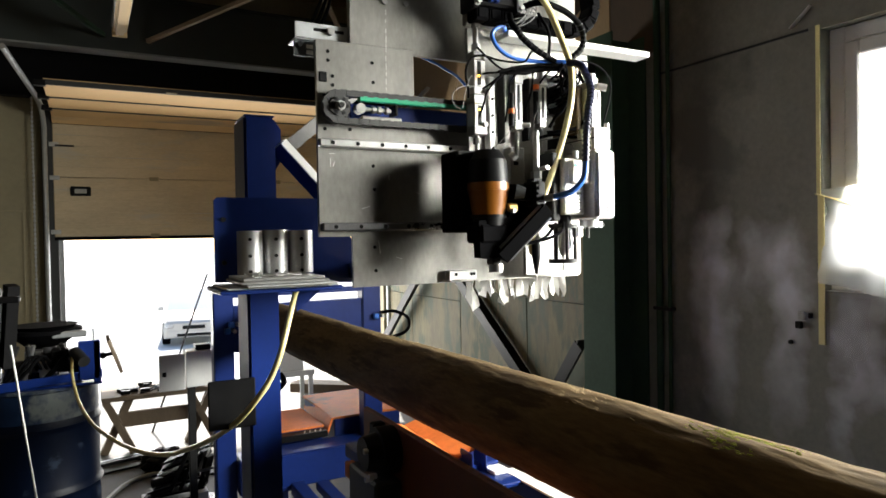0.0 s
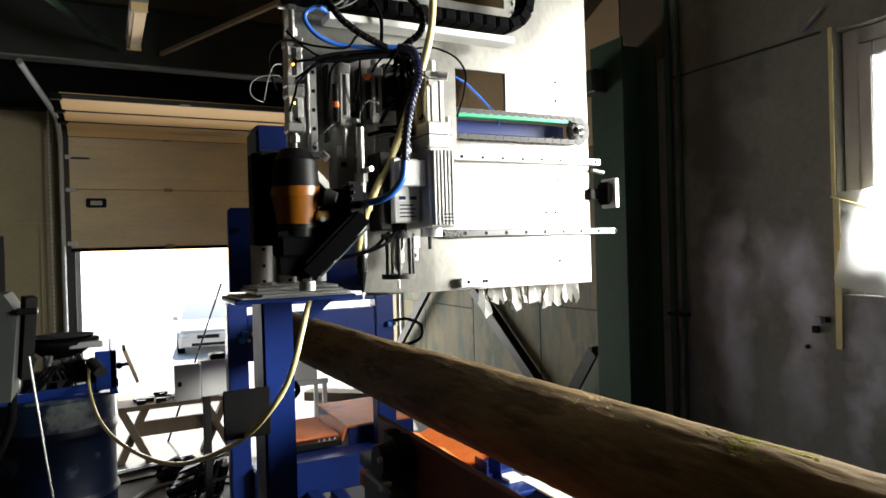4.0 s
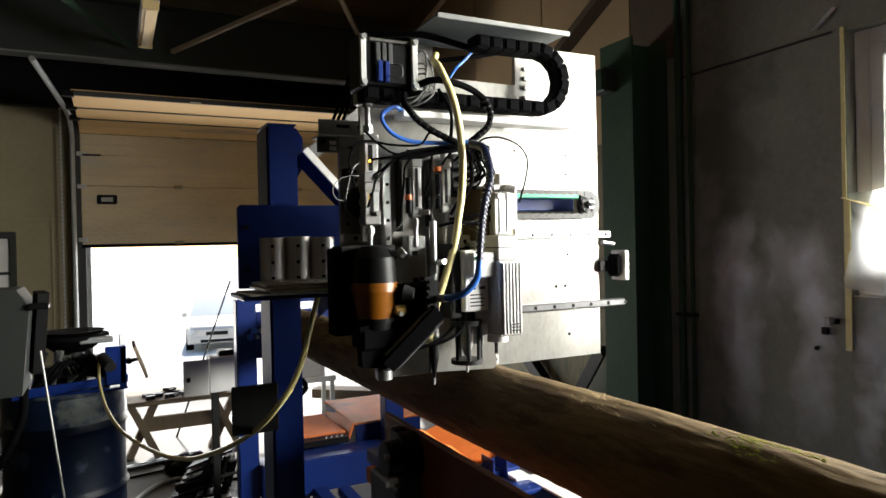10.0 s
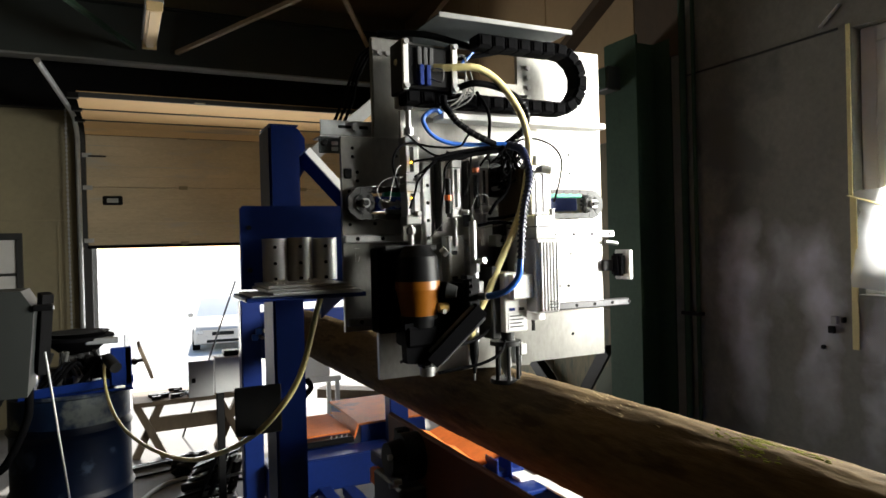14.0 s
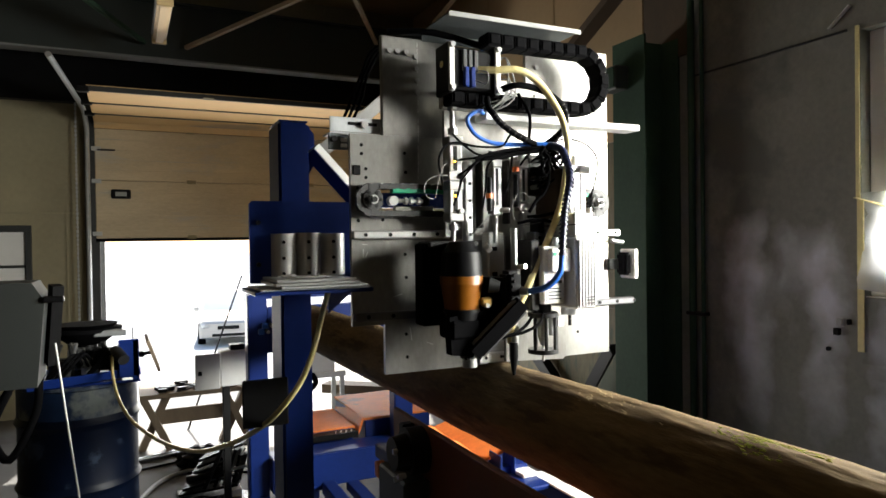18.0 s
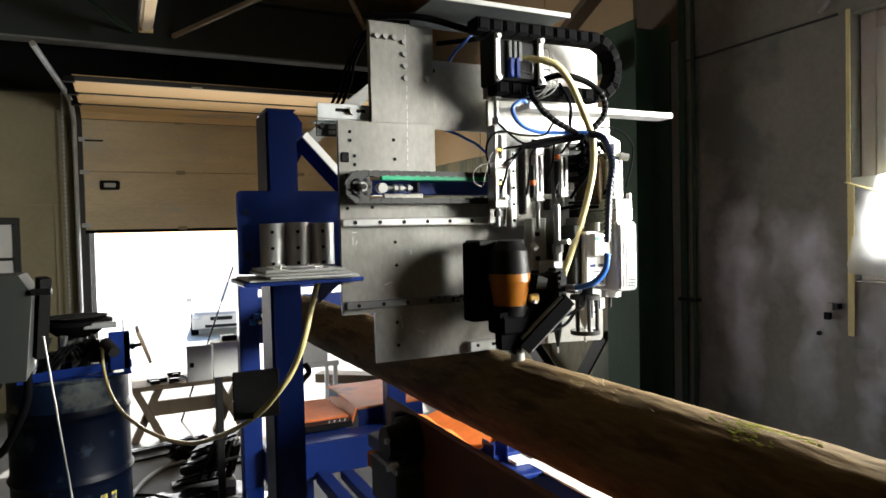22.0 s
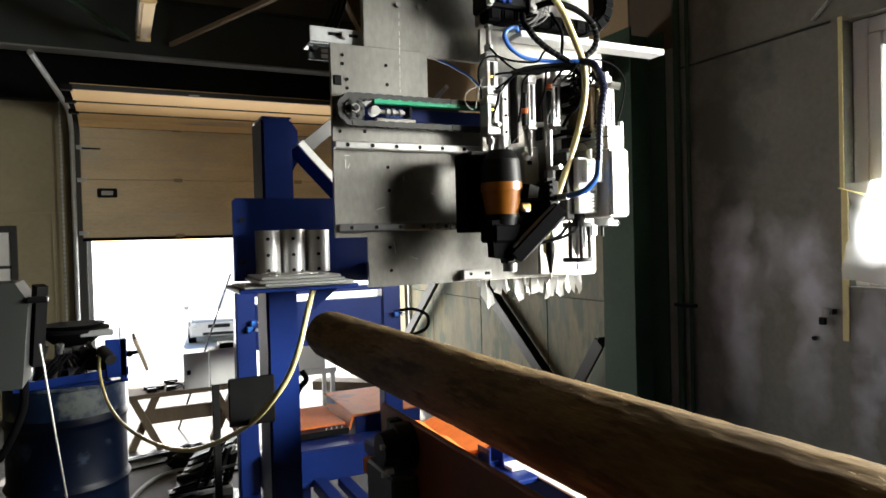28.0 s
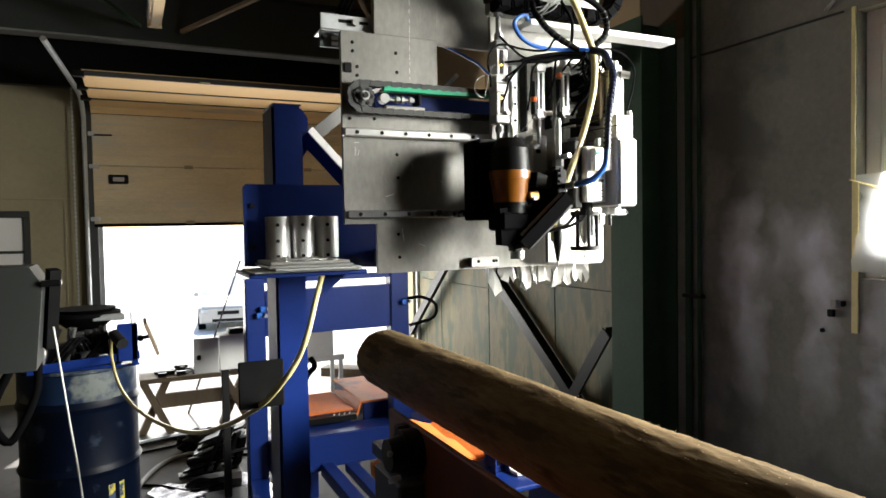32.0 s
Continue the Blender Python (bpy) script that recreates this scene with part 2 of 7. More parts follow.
def smears(m, spots, color):
    """Adds soft pale smears of old paint at places (y, z, half width, half height) to a wall surface."""
    n, l = m.node_tree.nodes, m.node_tree.links
    b = n["Principled BSDF"]
    base = b.inputs["Base Color"].links[0].from_socket
    tc = n.new("ShaderNodeTexCoord")
    nz = n.new("ShaderNodeTexNoise")
    nz.inputs["Scale"].default_value = 5.0
    nz.inputs["Detail"].default_value = 6.0
    l.new(tc.outputs["Object"], nz.inputs["Vector"])
    wob = n.new("ShaderNodeTexNoise")
    wob.inputs["Scale"].default_value = 3.5
    wob.inputs["Detail"].default_value = 4.0
    l.new(tc.outputs["Object"], wob.inputs["Vector"])
    bent = n.new("ShaderNodeVectorMath")
    bent.operation = "MULTIPLY_ADD"
    bent.inputs[1].default_value = (0, 0.34, 0.5)
    bent.inputs[2].default_value = (0, -0.17, -0.25)
    l.new(wob.outputs["Color"], bent.inputs[0])
    shifted = n.new("ShaderNodeVectorMath")
    shifted.operation = "ADD"
    l.new(bent.outputs[0], shifted.inputs[0])
    l.new(tc.outputs["Object"], shifted.inputs[1])
    total = None
    for y, z, w, h, a in spots:
        mp = n.new("ShaderNodeMapping")
        mp.inputs["Scale"].default_value = (0, 1 / w, 1 / h)
        mp.inputs["Location"].default_value = (0, -y / w, -z / h)
        l.new(shifted.outputs[0], mp.inputs["Vector"])
        g = n.new("ShaderNodeTexGradient")
        g.gradient_type = "SPHERICAL"
        l.new(mp.outputs[0], g.inputs[0])
        k = n.new("ShaderNodeMath")
        k.operation = "MULTIPLY"
        k.inputs[1].default_value = a
        l.new(g.outputs[0], k.inputs[0])
        if total is None:
            total = k.outputs[0]
        else:
            s = n.new("ShaderNodeMath")
            s.operation = "ADD"
            l.new(total, s.inputs[0])
            l.new(k.outputs[0], s.inputs[1])
            total = s.outputs[0]
    f = n.new("ShaderNodeMath")
    f.operation = "MULTIPLY"
    f.use_clamp = True
    l.new(total, f.inputs[0])
    l.new(nz.outputs[0], f.inputs[1])
    mx = n.new("ShaderNodeMix")
    mx.data_type = "RGBA"
    l.new(f.outputs[0], mx.inputs[0])
    l.new(base, mx.inputs[6])
    mx.inputs[7].default_value = (*color, 1)
    l.new(mx.outputs[2], b.inputs["Base Color"])


smears(RPANEL, ((2.52, 1.4, 0.16, 0.3, 1.5), (2.46, 1.1, 0.14, 0.6, 1.6), (2.60, 1.2, 0.1, 0.3, 0.9), (2.1, 1.38, 0.2, 0.26, 1.5), (2.06, 1.05, 0.13, 0.55, 1.6), (2.28, 1.35, 0.1, 0.25, 0.9), (1.72, 1.05, 0.1, 0.4, 1.7), (1.8, 0.85, 0.06, 0.4, 1.2)), (0.62, 0.64, 0.7))

GLASS = clear("window_glass", (0.9, 0.95, 0.95), 0.12, 0.05)
def film_sheet():
    m = clear("plastic_film", (0.8, 0.83, 0.86), 0.25, 0.35)
    n, l = m.node_tree.nodes, m.node_tree.links
    tr = n.new("ShaderNodeBsdfTranslucent")
    tr.inputs[0].default_value = (0.95, 0.96, 0.97, 1)
    x = n.new("ShaderNodeMixShader")
    x.inputs[0].default_value = 0.3
    old = n["Material Output"].inputs[0].links[0].from_socket
    l.new(old, x.inputs[1])
    l.new(tr.outputs[0], x.inputs[2])
    l.new(x.outputs[0], n["Material Output"].inputs[0])
    return m
FILM = film_sheet()
THINFILM = clear("thin_torn_film", (0.5, 0.52, 0.53), 0.1, 0.4)

# ---- mesh helpers ----
ORIGIN = {}


def thing(name, at, label, category, group="", kind=""):
    ob = new(name)
    ob.empty_display_size = 0.05
    ob.location = at
    ORIGIN[ob.name] = Vector(at)
    return tagged(ob, label, category, group, kind)


def part(name, bm, material, parent, label="", smooth=None):
    """Links a bmesh, given in world places, as one mesh under a thing or a part."""
    me = bpy.data.meshes.new(name)
    o = ORIGIN[parent.name] if parent else Vector((0, 0, 0))
    bmesh.ops.translate(bm, verts=bm.verts, vec=-o)
    bmesh.ops.recalc_face_normals(bm, faces=bm.faces)
    bm.to_mesh(me)
    bm.free()
    me.materials.append(material)
    if smooth is not None:
        me.polygons.foreach_set("use_smooth", [True] * len(me.polygons))
        me.set_sharp_from_angle(angle=radians(smooth))
    ob = new(name, me)
    if parent:
        ob.parent = parent
    ORIGIN[ob.name] = o
    if label:
        tagged(ob, label)
    return ob


def setting(name, bm, material, label, category, smooth=None):
    return tagged(part(name, bm, material, None, smooth=smooth), label, category, kind="structure")


def B(bm, x0, x1, y0, y1, z0, z1, bev=0.0, seg=1):
    """A box between two corners with bevelled edges."""
    r = bmesh.ops.create_cube(bm, size=1.0)
    vs = r["verts"]
    for v in vs:
        v.co = Vector(((x0 + x1) / 2 + v.co.x * (x1 - x0), (y0 + y1) / 2 + v.co.y * (y1 - y0), (z0 + z1) / 2 + v.co.z * (z1 - z0)))
    if bev:
        es = list({e for v in vs for e in v.link_edges})
        bmesh.ops.bevel(bm, geom=es, offset=bev, segments=seg, affect="EDGES", clamp_overlap=True)
    return bm


def box(x0, x1, y0, y1, z0, z1, bev=0.002, seg=1):
    return B(bmesh.new(), x0, x1, y0, y1, z0, z1, bev, seg)


def C(bm, p0, p1, r0, r1=None, seg=16, caps=True):
    """A cylinder or cone from p0 to p1."""
    p0, p1 = Vector(p0), Vector(p1)
    d = p1 - p0
    m = Matrix.Translation((p0 + p1) / 2) @ d.to_track_quat("Z", "Y").to_matrix().to_4x4()
    bmesh.ops.create_cone(bm, cap_ends=caps, segments=seg, radius1=r0, radius2=r0 if r1 is None else r1, depth=d.length, matrix=m)
    return bm


def cyl(p0, p1, r0, r1=None, seg=16, caps=True):
    return C(bmesh.new(), p0, p1, r0, r1, seg, caps)


def smooth_line(pts, n=6):
    """Points along a smooth curve through pts."""
    pts = [Vector(p) for p in pts]
    out = []
    for i in range(len(pts) - 1):
        a, b = pts[i], pts[i + 1]
        ta = (b - pts[i - 1]) / 2 if i else b - a
        tb = (pts[i + 2] - a) / 2 if i + 2 < len(pts) else b - a
        for k in range(n):
            s = k / n
            out.append(a * (2 * s**3 - 3 * s**2 + 1) + ta * (s**3 - 2 * s**2 + s) + b * (3 * s**2 - 2 * s**3) + tb * (s**3 - s**2))
    return out + [pts[-1]]


def T(bm, pts, r, seg=8, n=6):
    """A tube of radius r along a smooth curve."""
    line = smooth_line(pts, n)
    rings = []
    up = Vector((0.13, 0.31, 0.94))
    for i, p in enumerate(line):
        d = (line[min(i + 1, len(line) - 1)] - line[max(i - 1, 0)]).normalized()
        a = d.cross(up).normalized()
        b = d.cross(a)
        up = -b if b.dot(up) < 0 else b
        a = d.cross(up).normalized()
        rings.append([bm.verts.new(p + r * (math.cos(2 * math.pi * k / seg) * a + math.sin(2 * math.pi * k / seg) * up)) for k in range(seg)])
    for q, w in zip(rings, rings[1:]):
        for k in range(seg):
            bm.faces.new((q[k], q[(k + 1) % seg], w[(k + 1) % seg], w[k]))
    bm.faces.new(rings[0])
    bm.faces.new(rings[-1][::-1])
    return bm


def tube(pts, r, seg=8, n=6):
    return T(bmesh.new(), pts, r, seg, n)


def outline(pts, y0, y1, bev=0.0):
    """A plate in the x-z plane with the outline pts, from y0 to y1."""
    bm = bmesh.new()
    f = bm.faces.new([bm.verts.new((x, y0, z)) for x, z in pts])
    r = bmesh.ops.extrude_face_region(bm, geom=[f])
    bmesh.ops.translate(bm, verts=[v for v in r["geom"] if isinstance(v, bmesh.types.BMVert)], vec=(0, y1 - y0, 0))
    return bm


def beam(bm, p0, p1, w, h, up=(0, 0, 1)):
    """A bar of section w x h from p0 to p1."""
    p0, p1 = Vector(p0), Vector(p1)
    d = (p1 - p0)
    z = d.normalized()
    x = z.cross(Vector(up)).normalized()
    y = x.cross(z)
    vs = []
    for p in (p0, p1):
        vs.append([bm.verts.new(p + x * a * w / 2 + y * b * h / 2) for a, b in ((-1, -1), (1, -1), (1, 1), (-1, 1))])
    for k in range(4):
        bm.faces.new((vs[0][k], vs[0][(k + 1) % 4], vs[1][(k + 1) % 4], vs[1][k]))
    bm.faces.new(vs[0])
    bm.faces.new(vs[1])
    return bm

# ---- structure ----
def wall_with_hole(axis, at, thick, a0, a1, z0, z1, ha0, ha1, hz0, hz1):
    """A wall across x or y with one opening through it."""
    bm = bmesh.new()
    for p0, p1, q0, q1 in ((a0, ha0, z0, z1), (ha1, a1, z0, z1), (ha0, ha1, z0, hz0), (ha0, ha1, hz1, z1)):
        if p1 - p0 > 0.001 and q1 - q0 > 0.001:
            if axis == "x":
                B(bm, at, at + thick, p0, p1, q0, q1)
            else:
                B(bm, p0, p1, at, at + thick, q0, q1)
    return bm


bm = bmesh.new()
prof = [(7.22, -0.03), (8.5, -0.1), (12.0, -0.55), (18.0, -1.33), (20.0, -1.41), (200.0, -1.41)]
gr = [[bm.verts.new((x, y, z)) for x in (-120, 120)] for y, z in prof] + [[bm.verts.new((x, y, -3.0)) for x in (-120, 120)] for y in (200.0, 7.22)]
for p, q in zip(gr, gr[1:] + gr[:1]):
    bm.faces.new((p[0], p[1], q[1], q[0]))
ground = setting("ground", bm, YARD, "pale sunlit yard paving outside the door", "ground")
ground_side = setting("ground_side", box(3.25, 60, -40, 7.2, -0.3, -0.03, 0), YARD, "pale sunlit yard paving beside the hall", "ground")
floor = setting("floor", box(-9.0, 3.25, -8.0, 7.22, -0.2, 0.0, 0), CONCRETE, "worn grey concrete workshop floor with stains", "floor")
wall_right = setting("wall_right", wall_with_hole("x", 3.0, 0.22, -8.0, 7.2, 0, 4.3, -1.0, 1.89, 1.27, 2.48), RPANEL, "dim stained wall boards with the window opening", "wall")
wall_back = setting("wall_back", wall_with_hole("y", 7.0, 0.22, -9.0, 3.0, 0, 4.3, -0.24, 2.95, 0, 2.85), PANEL, "near-black unseen wall that keeps bounced light low with the doorway", "wall")
# Out-of-view walls, coloured almost black to hold down the fill light.
wall_left = setting("wall_left", box(-9.2, -9.0, -8.0, 7.2, 0, 4.3, 0), DIMPANEL, "near-black unseen wall that keeps bounced light low", "wall")
wall_front = setting("wall_front", box(-9.2, 3.22, -8.2, -8.0, 0, 4.3, 0), DIMPANEL, "near-black unseen wall behind the viewer that keeps bounced light low", "wall")
bm = bmesh.new()
B(bm, -9.2, 3.25, -8.2, 7.25, 4.1, 4.25)
ceiling = setting("ceiling", bm, CEIL, "tan boarded ceiling between dark steel girders", "ceiling")


def wall_seams():
    """Raised joint strips between the wall boards."""
    bm = bmesh.new()
    B(bm, 2.992, 3.001, 1.95, 2.9, 2.487, 2.497)
    setting("trim_wall_joints", bm, DARKGREY, "dark joints between the wall boards", "trim")
    bm = bmesh.new()
    B(bm, -9, -0.26, 6.985, 7.0, 1.845, 1.86)
    for x in (-0.52, -1.3, -2.3):
        B(bm, x, x + 0.012, 6.988, 7.0, 0, 1.845)
    setting("trim_panel_joints", bm, PANEL, "pale strips over the panel joints", "trim")


wall_seams()


def wall_boards():
    """Boards lining the wall beyond the column, with open joints."""
    for k, (y0, y1) in enumerate(((3.27, 4.23), (4.24, 5.275), (5.285, 6.3), (6.31, 6.995))):
        setting("wall_board_%d" % (k + 1), box(2.982, 2.998, y0, y1, 0.0, 0.96 if k > 1 else 1.07, 0.002), GREENBOARD, "streaked green-tan wall board", "wall board")
        setting("wall_board_%d" % (k + 5), box(2.982, 2.998, y0, y1, 0.967 if k > 1 else 1.077, 2.2, 0.002), GREENBOARD, "streaked green-tan wall board", "wall board")
        setting("wall_board_%d" % (k + 9), box(2.982, 2.998, y0, y1, 2.207, 4.09, 0.002), TANBOARD, "warm tan upper wall board", "wall board")

    setting("wall_board_13", box(2.982, 2.998, 2.90, 3.262, 2.63, 4.09, 0.002), DARKWOOD, "dark brown upper wall board", "wall board")


wall_boards()


def wall_marks():
    """A broken socket, a hole and scraps of tape on the right wall."""
    s = thing("wall_socket", (2.99, 1.99, 1.14), "small broken grey wall socket", "socket")
    part("plate", box(2.982, 2.999, 1.972, 2.003, 1.127, 1.166, 0.004), GREYPAINT, s)
    part("recess", box(2.979, 2.999, 1.985, 2.016, 1.084, 1.118, 0.003), BLACK, s)
    part("stub", box(2.975, 2.999, 1.934, 1.948, 1.138, 1.164, 0.003), BLACK, s)
    h = thing("wall_hole_cap", (2.99, 2.07, 1.05), "small dark cap over a hole in the wall", "cap")
    part("cap", cyl((2.99, 2.048, 1.013), (3.0, 2.048, 1.013), 0.011, seg=12), BLACK, h)
    t = thing("tape_scrap", (2.995, 1.98, 2.55), "scrap of pale tape stuck on the wall", "tape")
    part("strip", beam(bmesh.new(), (2.996, 2.03, 2.52), (2.996, 1.93, 2.60), 0.003, 0.04, (1, 0, 0)), PVC, t)


wall_marks()


def steel_column(name, y0, y1, top):
    t = thing(name, (2.87, (y0 + y1) / 2, 0), "dark green painted steel column against the wall", "column", kind="structure")
    part("flange", box(2.72, 2.735, y0, y1, 0, top), GREENCOL, t)
    part("flange", box(2.98, 2.995, y0, y1, 0, top), GREENCOL, t)
    part("web", box(2.735, 2.98, (y0 + y1) / 2 - 0.006, (y0 + y1) / 2 + 0.006, 0, top), GREENCOL, t)
    return t


steel_column("steel_column", 2.97, 3.25, 2.74)
steel_column("steel_column", -1.8, -1.5, 4.1)
pipe = thing("wall_conduit", (2.95, 2.95, 0), "thin grey conduits running up the wall", "conduit")
part("conduit", cyl((2.97, 2.86, 0.2), (2.97, 2.86, 4.1), 0.02), GREENCOL, pipe, smooth=40)
part("conduit", cyl((2.97, 2.78, 0.2), (2.97, 2.78, 4.1), 0.012), GREENCOL, pipe, smooth=40)
part("clamp", box(2.945, 2.998, 2.76, 2.89, 1.1, 1.12), DARKSTEEL, pipe)


def junction_box():
    t = thing("junction_box", (2.66, 3.2, 2.44), "dark green junction box on the steel column", "junction box")
    part("box", box(2.62, 2.718, 3.10, 3.245, 2.44, 2.58, 0.006), GIRDER, t)
    part("lid", box(2.612, 2.62, 3.11, 3.235, 2.45, 2.57, 0.003), GREENCOL, t)


junction_box()


def wall_brace():
    for a, b in (((2.9, 7.0, 0.3), (2.9, 4.9, 2.05)), ((2.93, 5.75, 1.63), (2.93, 3.75, 0.17)), ((2.88, 3.9, 0.25), (2.88, 3.45, 0.85))):
        t = thing("wall_brace", a, "dark steel angle brace across the wall", "brace", "wall braces")
        part("angle_leg", beam(bmesh.new(), a, b, 0.012, 0.09, (1, 0, 0)), BLACK, t)
        a2, b2 = (a[0] - 0.04, a[1], a[2] - 0.03), (b[0] - 0.04, b[1], b[2] - 0.03)
        part("angle_leg", beam(bmesh.new(), a2, b2, 0.012, 0.09, (0, 0.5, 0.8)), BLACK, t)


wall_brace()


def roof_steel():
    def girder(y, z, h):
        t = thing("roof_girder", (0, y, z), "dark green steel roof girder with a pale lower flange", "girder", "roof girders")
        part("web", box(-9.0, 3.0, y - 0.006, y + 0.006, z, z + h), GIRDER, t)
        part("lower_flange", box(-9.0, 3.0, y - 0.08, y + 0.08, z - 0.016, z), PALESTEEL, t, "pale grey lower flange")
        part("upper_flange", box(-9.0, 3.0, y - 0.08, y + 0.08, z + h, z + h + 0.014), GIRDER, t)
    girder(6.5, 3.22, 0.5)
    girder(1.9, 3.75, 0.33)
    girder(-2.4, 3.75, 0.33)
    for a, b in (((0.50, 6.42, 3.33), (2.4, 3.4, 3.72)), ((0.155, 6.42, 3.34), (-0.62, 4.1, 3.2)), ((2.323, 6.42, 3.58), (1.35, 4.6, 3.62)), ((2.546, 5.5, 3.53), (2.95, 5.3, 4.05)), ((2.2, 4.1, 3.3), (2.9, 4.3, 3.95))):
        t = thing("roof_brace", a, "pale steel brace bar under the ceiling", "brace", "roof braces")
        part("bar", beam(bmesh.new(), a, b, 0.034, 0.034), CREAM if a[0] > 0.3 else GREENCOL, t)
    for a, b in (((2.93, 3.05, 3.345), (2.93, 4.35, 2.72)),):
        t = thing("knee_brace", a, "dark brown timber knee brace across the upper wall", "brace")
        part("bar", beam(bmesh.new(), a, b, 0.05, 0.12, (1, 0, 0)), DARKWOOD, t)
    for y in (5.4, 4.3, 3.2):
        t = thing("roof_purlin", (0, y, 4.0), "dark steel purlin under the ceiling boards", "purlin", "roof purlins")
        part("bar", box(-9.0, 3.0, y - 0.03, y + 0.03, 4.0, 4.098), GIRDER, t)


roof_steel()


def sectional_door():
    d = thing("door_1", (1.3, 6.95, 1.6), "half-open tan sectional overhead door with ribbed panels", "door", kind="structure")
    x0, x1 = -0.27, 2.98
    for k, (z0, z1) in enumerate(((1.615, 2.155), (2.158, 2.638))):
        p = part("door_panel", box(x0, x1, 6.93, 6.97, z0, z1, 0.006), DOORFACE, d)
        for i in range(1, 5):
            z = z0 + (z1 - z0) * i / 5
            part("rib", box(x0 + 0.02, x1 - 0.02, 6.926, 6.931, z - 0.003, z + 0.003, 0.001), DOORFACE, p)
    # panels on the bend and on the level track, seen from below
    prof = [(6.93, 2.64), (6.86, 2.69), (6.584, 2.715), (6.117, 2.72), (5.63, 2.722)]
    for k, ((ya, za), (yb, zb)) in enumerate(zip(prof, prof[1:])):
        bm = bmesh.new()
        v = [bm.verts.new(c) for c in ((x0, ya - 0.004, za), (x1, ya - 0.004, za), (x1, yb + 0.004, zb), (x0, yb + 0.004, zb))]
        f = bm.faces.new(v)
        r = bmesh.ops.extrude_face_region(bm, geom=[f])
        bmesh.ops.translate(bm, verts=[w for w in r["geom"] if isinstance(w, bmesh.types.BMVert)], vec=(0, 0.01, 0.04))
        p = part("door_panel", bm, DOORPANEL, d)
        if k:
            part("panel_joint", box(x0, x1, yb - 0.011, yb + 0.011, zb - 0.009, zb + 0.03, 0.002), DARKGREY, p)
            part("roller_bracket", box(x0 - 0.06, x0 + 0.02, yb - 0.03, yb + 0.03, zb - 0.02, zb + 0.02, 0.003), BLACK, p)
            for x in (0.56, 1.95):
                part("hinge", box(x, x + 0.08, yb - 0.035, yb + 0.035, zb - 0.006, zb, 0.002), PANEL, p)
    seal = part("bottom_seal", box(x0, x1, 6.925, 6.975, 1.585, 1.614, 0.004), RUBBER, d)
    part("grip", box(-0.141, 0.028, 6.915, 6.93, 1.988, 2.075, 0.02, 3), BLACK, d, "black recessed grip")
    part("grip_inset", box(-0.105, -0.008, 6.912, 6.916, 2.011, 2.051, 0.01, 2), GREYPAINT, d)
    for x in (0.525, 1.7):
        for z in (2.158, 2.645, 1.62):
            part("hinge", box(x, x + 0.08, 6.923, 6.931, z - 0.018, z + 0.018, 0.003), PANEL, d)
    for z in (1.66, 2.15, 2.45):
        part("roller_bracket", box(x0 - 0.03, x0 + 0.05, 6.915, 6.932, z - 0.02, z + 0.02, 0.003), ZINC, d)
    part("bolt", cyl((-0.25, 6.91, 2.44), (-0.1, 6.91, 2.44), 0.008), DARKSTEEL, d)
    for x in (-0.33, 3.0 - 0.03):
        tr = part("track", tube([(x, 6.9, 0.0), (x, 6.9, 1.2), (x, 6.9, 2.4), (x, 6.88, 2.6), (x - 0.01, 6.8, 2.72), (x - 0.03, 6.6, 2.79), (x - 0.17, 5.5, 2.93)], 0.022, 8), ZINC, d, "galvanised door track", smooth=40)
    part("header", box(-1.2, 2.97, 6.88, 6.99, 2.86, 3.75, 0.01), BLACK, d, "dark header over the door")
    part("frame", box(-0.36, -0.24, 6.94, 6.999, 0, 2.9, 0.004), DARKGREY, d)
    part("seal_strip", box(x0, x1, 6.97, 6.98, 1.6, 2.7, 0.001), RUBBER, d)
    part("jamb", box(-0.245, -0.2, 7.0, 7.215, 0, 2.85, 0.004), ZINC, d)
    ch = thing("door_chain", (-0.42, 6.9, 0.7), "pale hoist chain hanging beside the door", "chain")
    bm = bmesh.new()
    for k in range(128):
        z = 0.75 + k * 0.02
        if k % 2:
            B(bm, -0.424, -0.416, 6.893, 6.907, z, z + 0.024, 0.002)
        else:
            B(bm, -0.43, -0.41, 6.897, 6.903, z, z + 0.024, 0.002)
    tagged(part("chain_strand", bm, ZINC, ch), kind="stuff")
    part("pulley", cyl((-0.43, 6.87, 3.32), (-0.41, 6.93, 3.32), 0.05, seg=20), DARKSTEEL, ch)
    part("bracket", box(-0.45, -0.39, 6.9, 6.985, 3.3, 3.36, 0.004), DARKSTEEL, ch)


sectional_door()


def small_window():
    w = thing("window_2", (-0.95, 6.97, 1.2), "small dark-framed window in the panel wall", "window", kind="structure")
    part("window_frame", box(-1.4, -0.79, 6.95, 6.999, 1.68, 1.74, 0.004), DARKGREY, w)
    part("window_frame", box(-1.4, -0.79, 6.95, 6.999, 0.75, 0.80, 0.004), DARKGREY, w)
    part("window_frame", box(-0.84, -0.79, 6.95, 6.999, 0.8, 1.68, 0.004), DARKGREY, w)
    part("window_frame", box(-1.4, -0.79, 6.955, 6.999, 1.36, 1.385, 0.004), DARKGREY, w)
    part("pane", box(-1.4, -0.84, 6.975, 6.985, 1.385, 1.68, 0.001), PVC, w)
    part("pane", box(-1.4, -0.84, 6.975, 6.985, 0.8, 1.36, 0.001), PVC, w)


small_window()


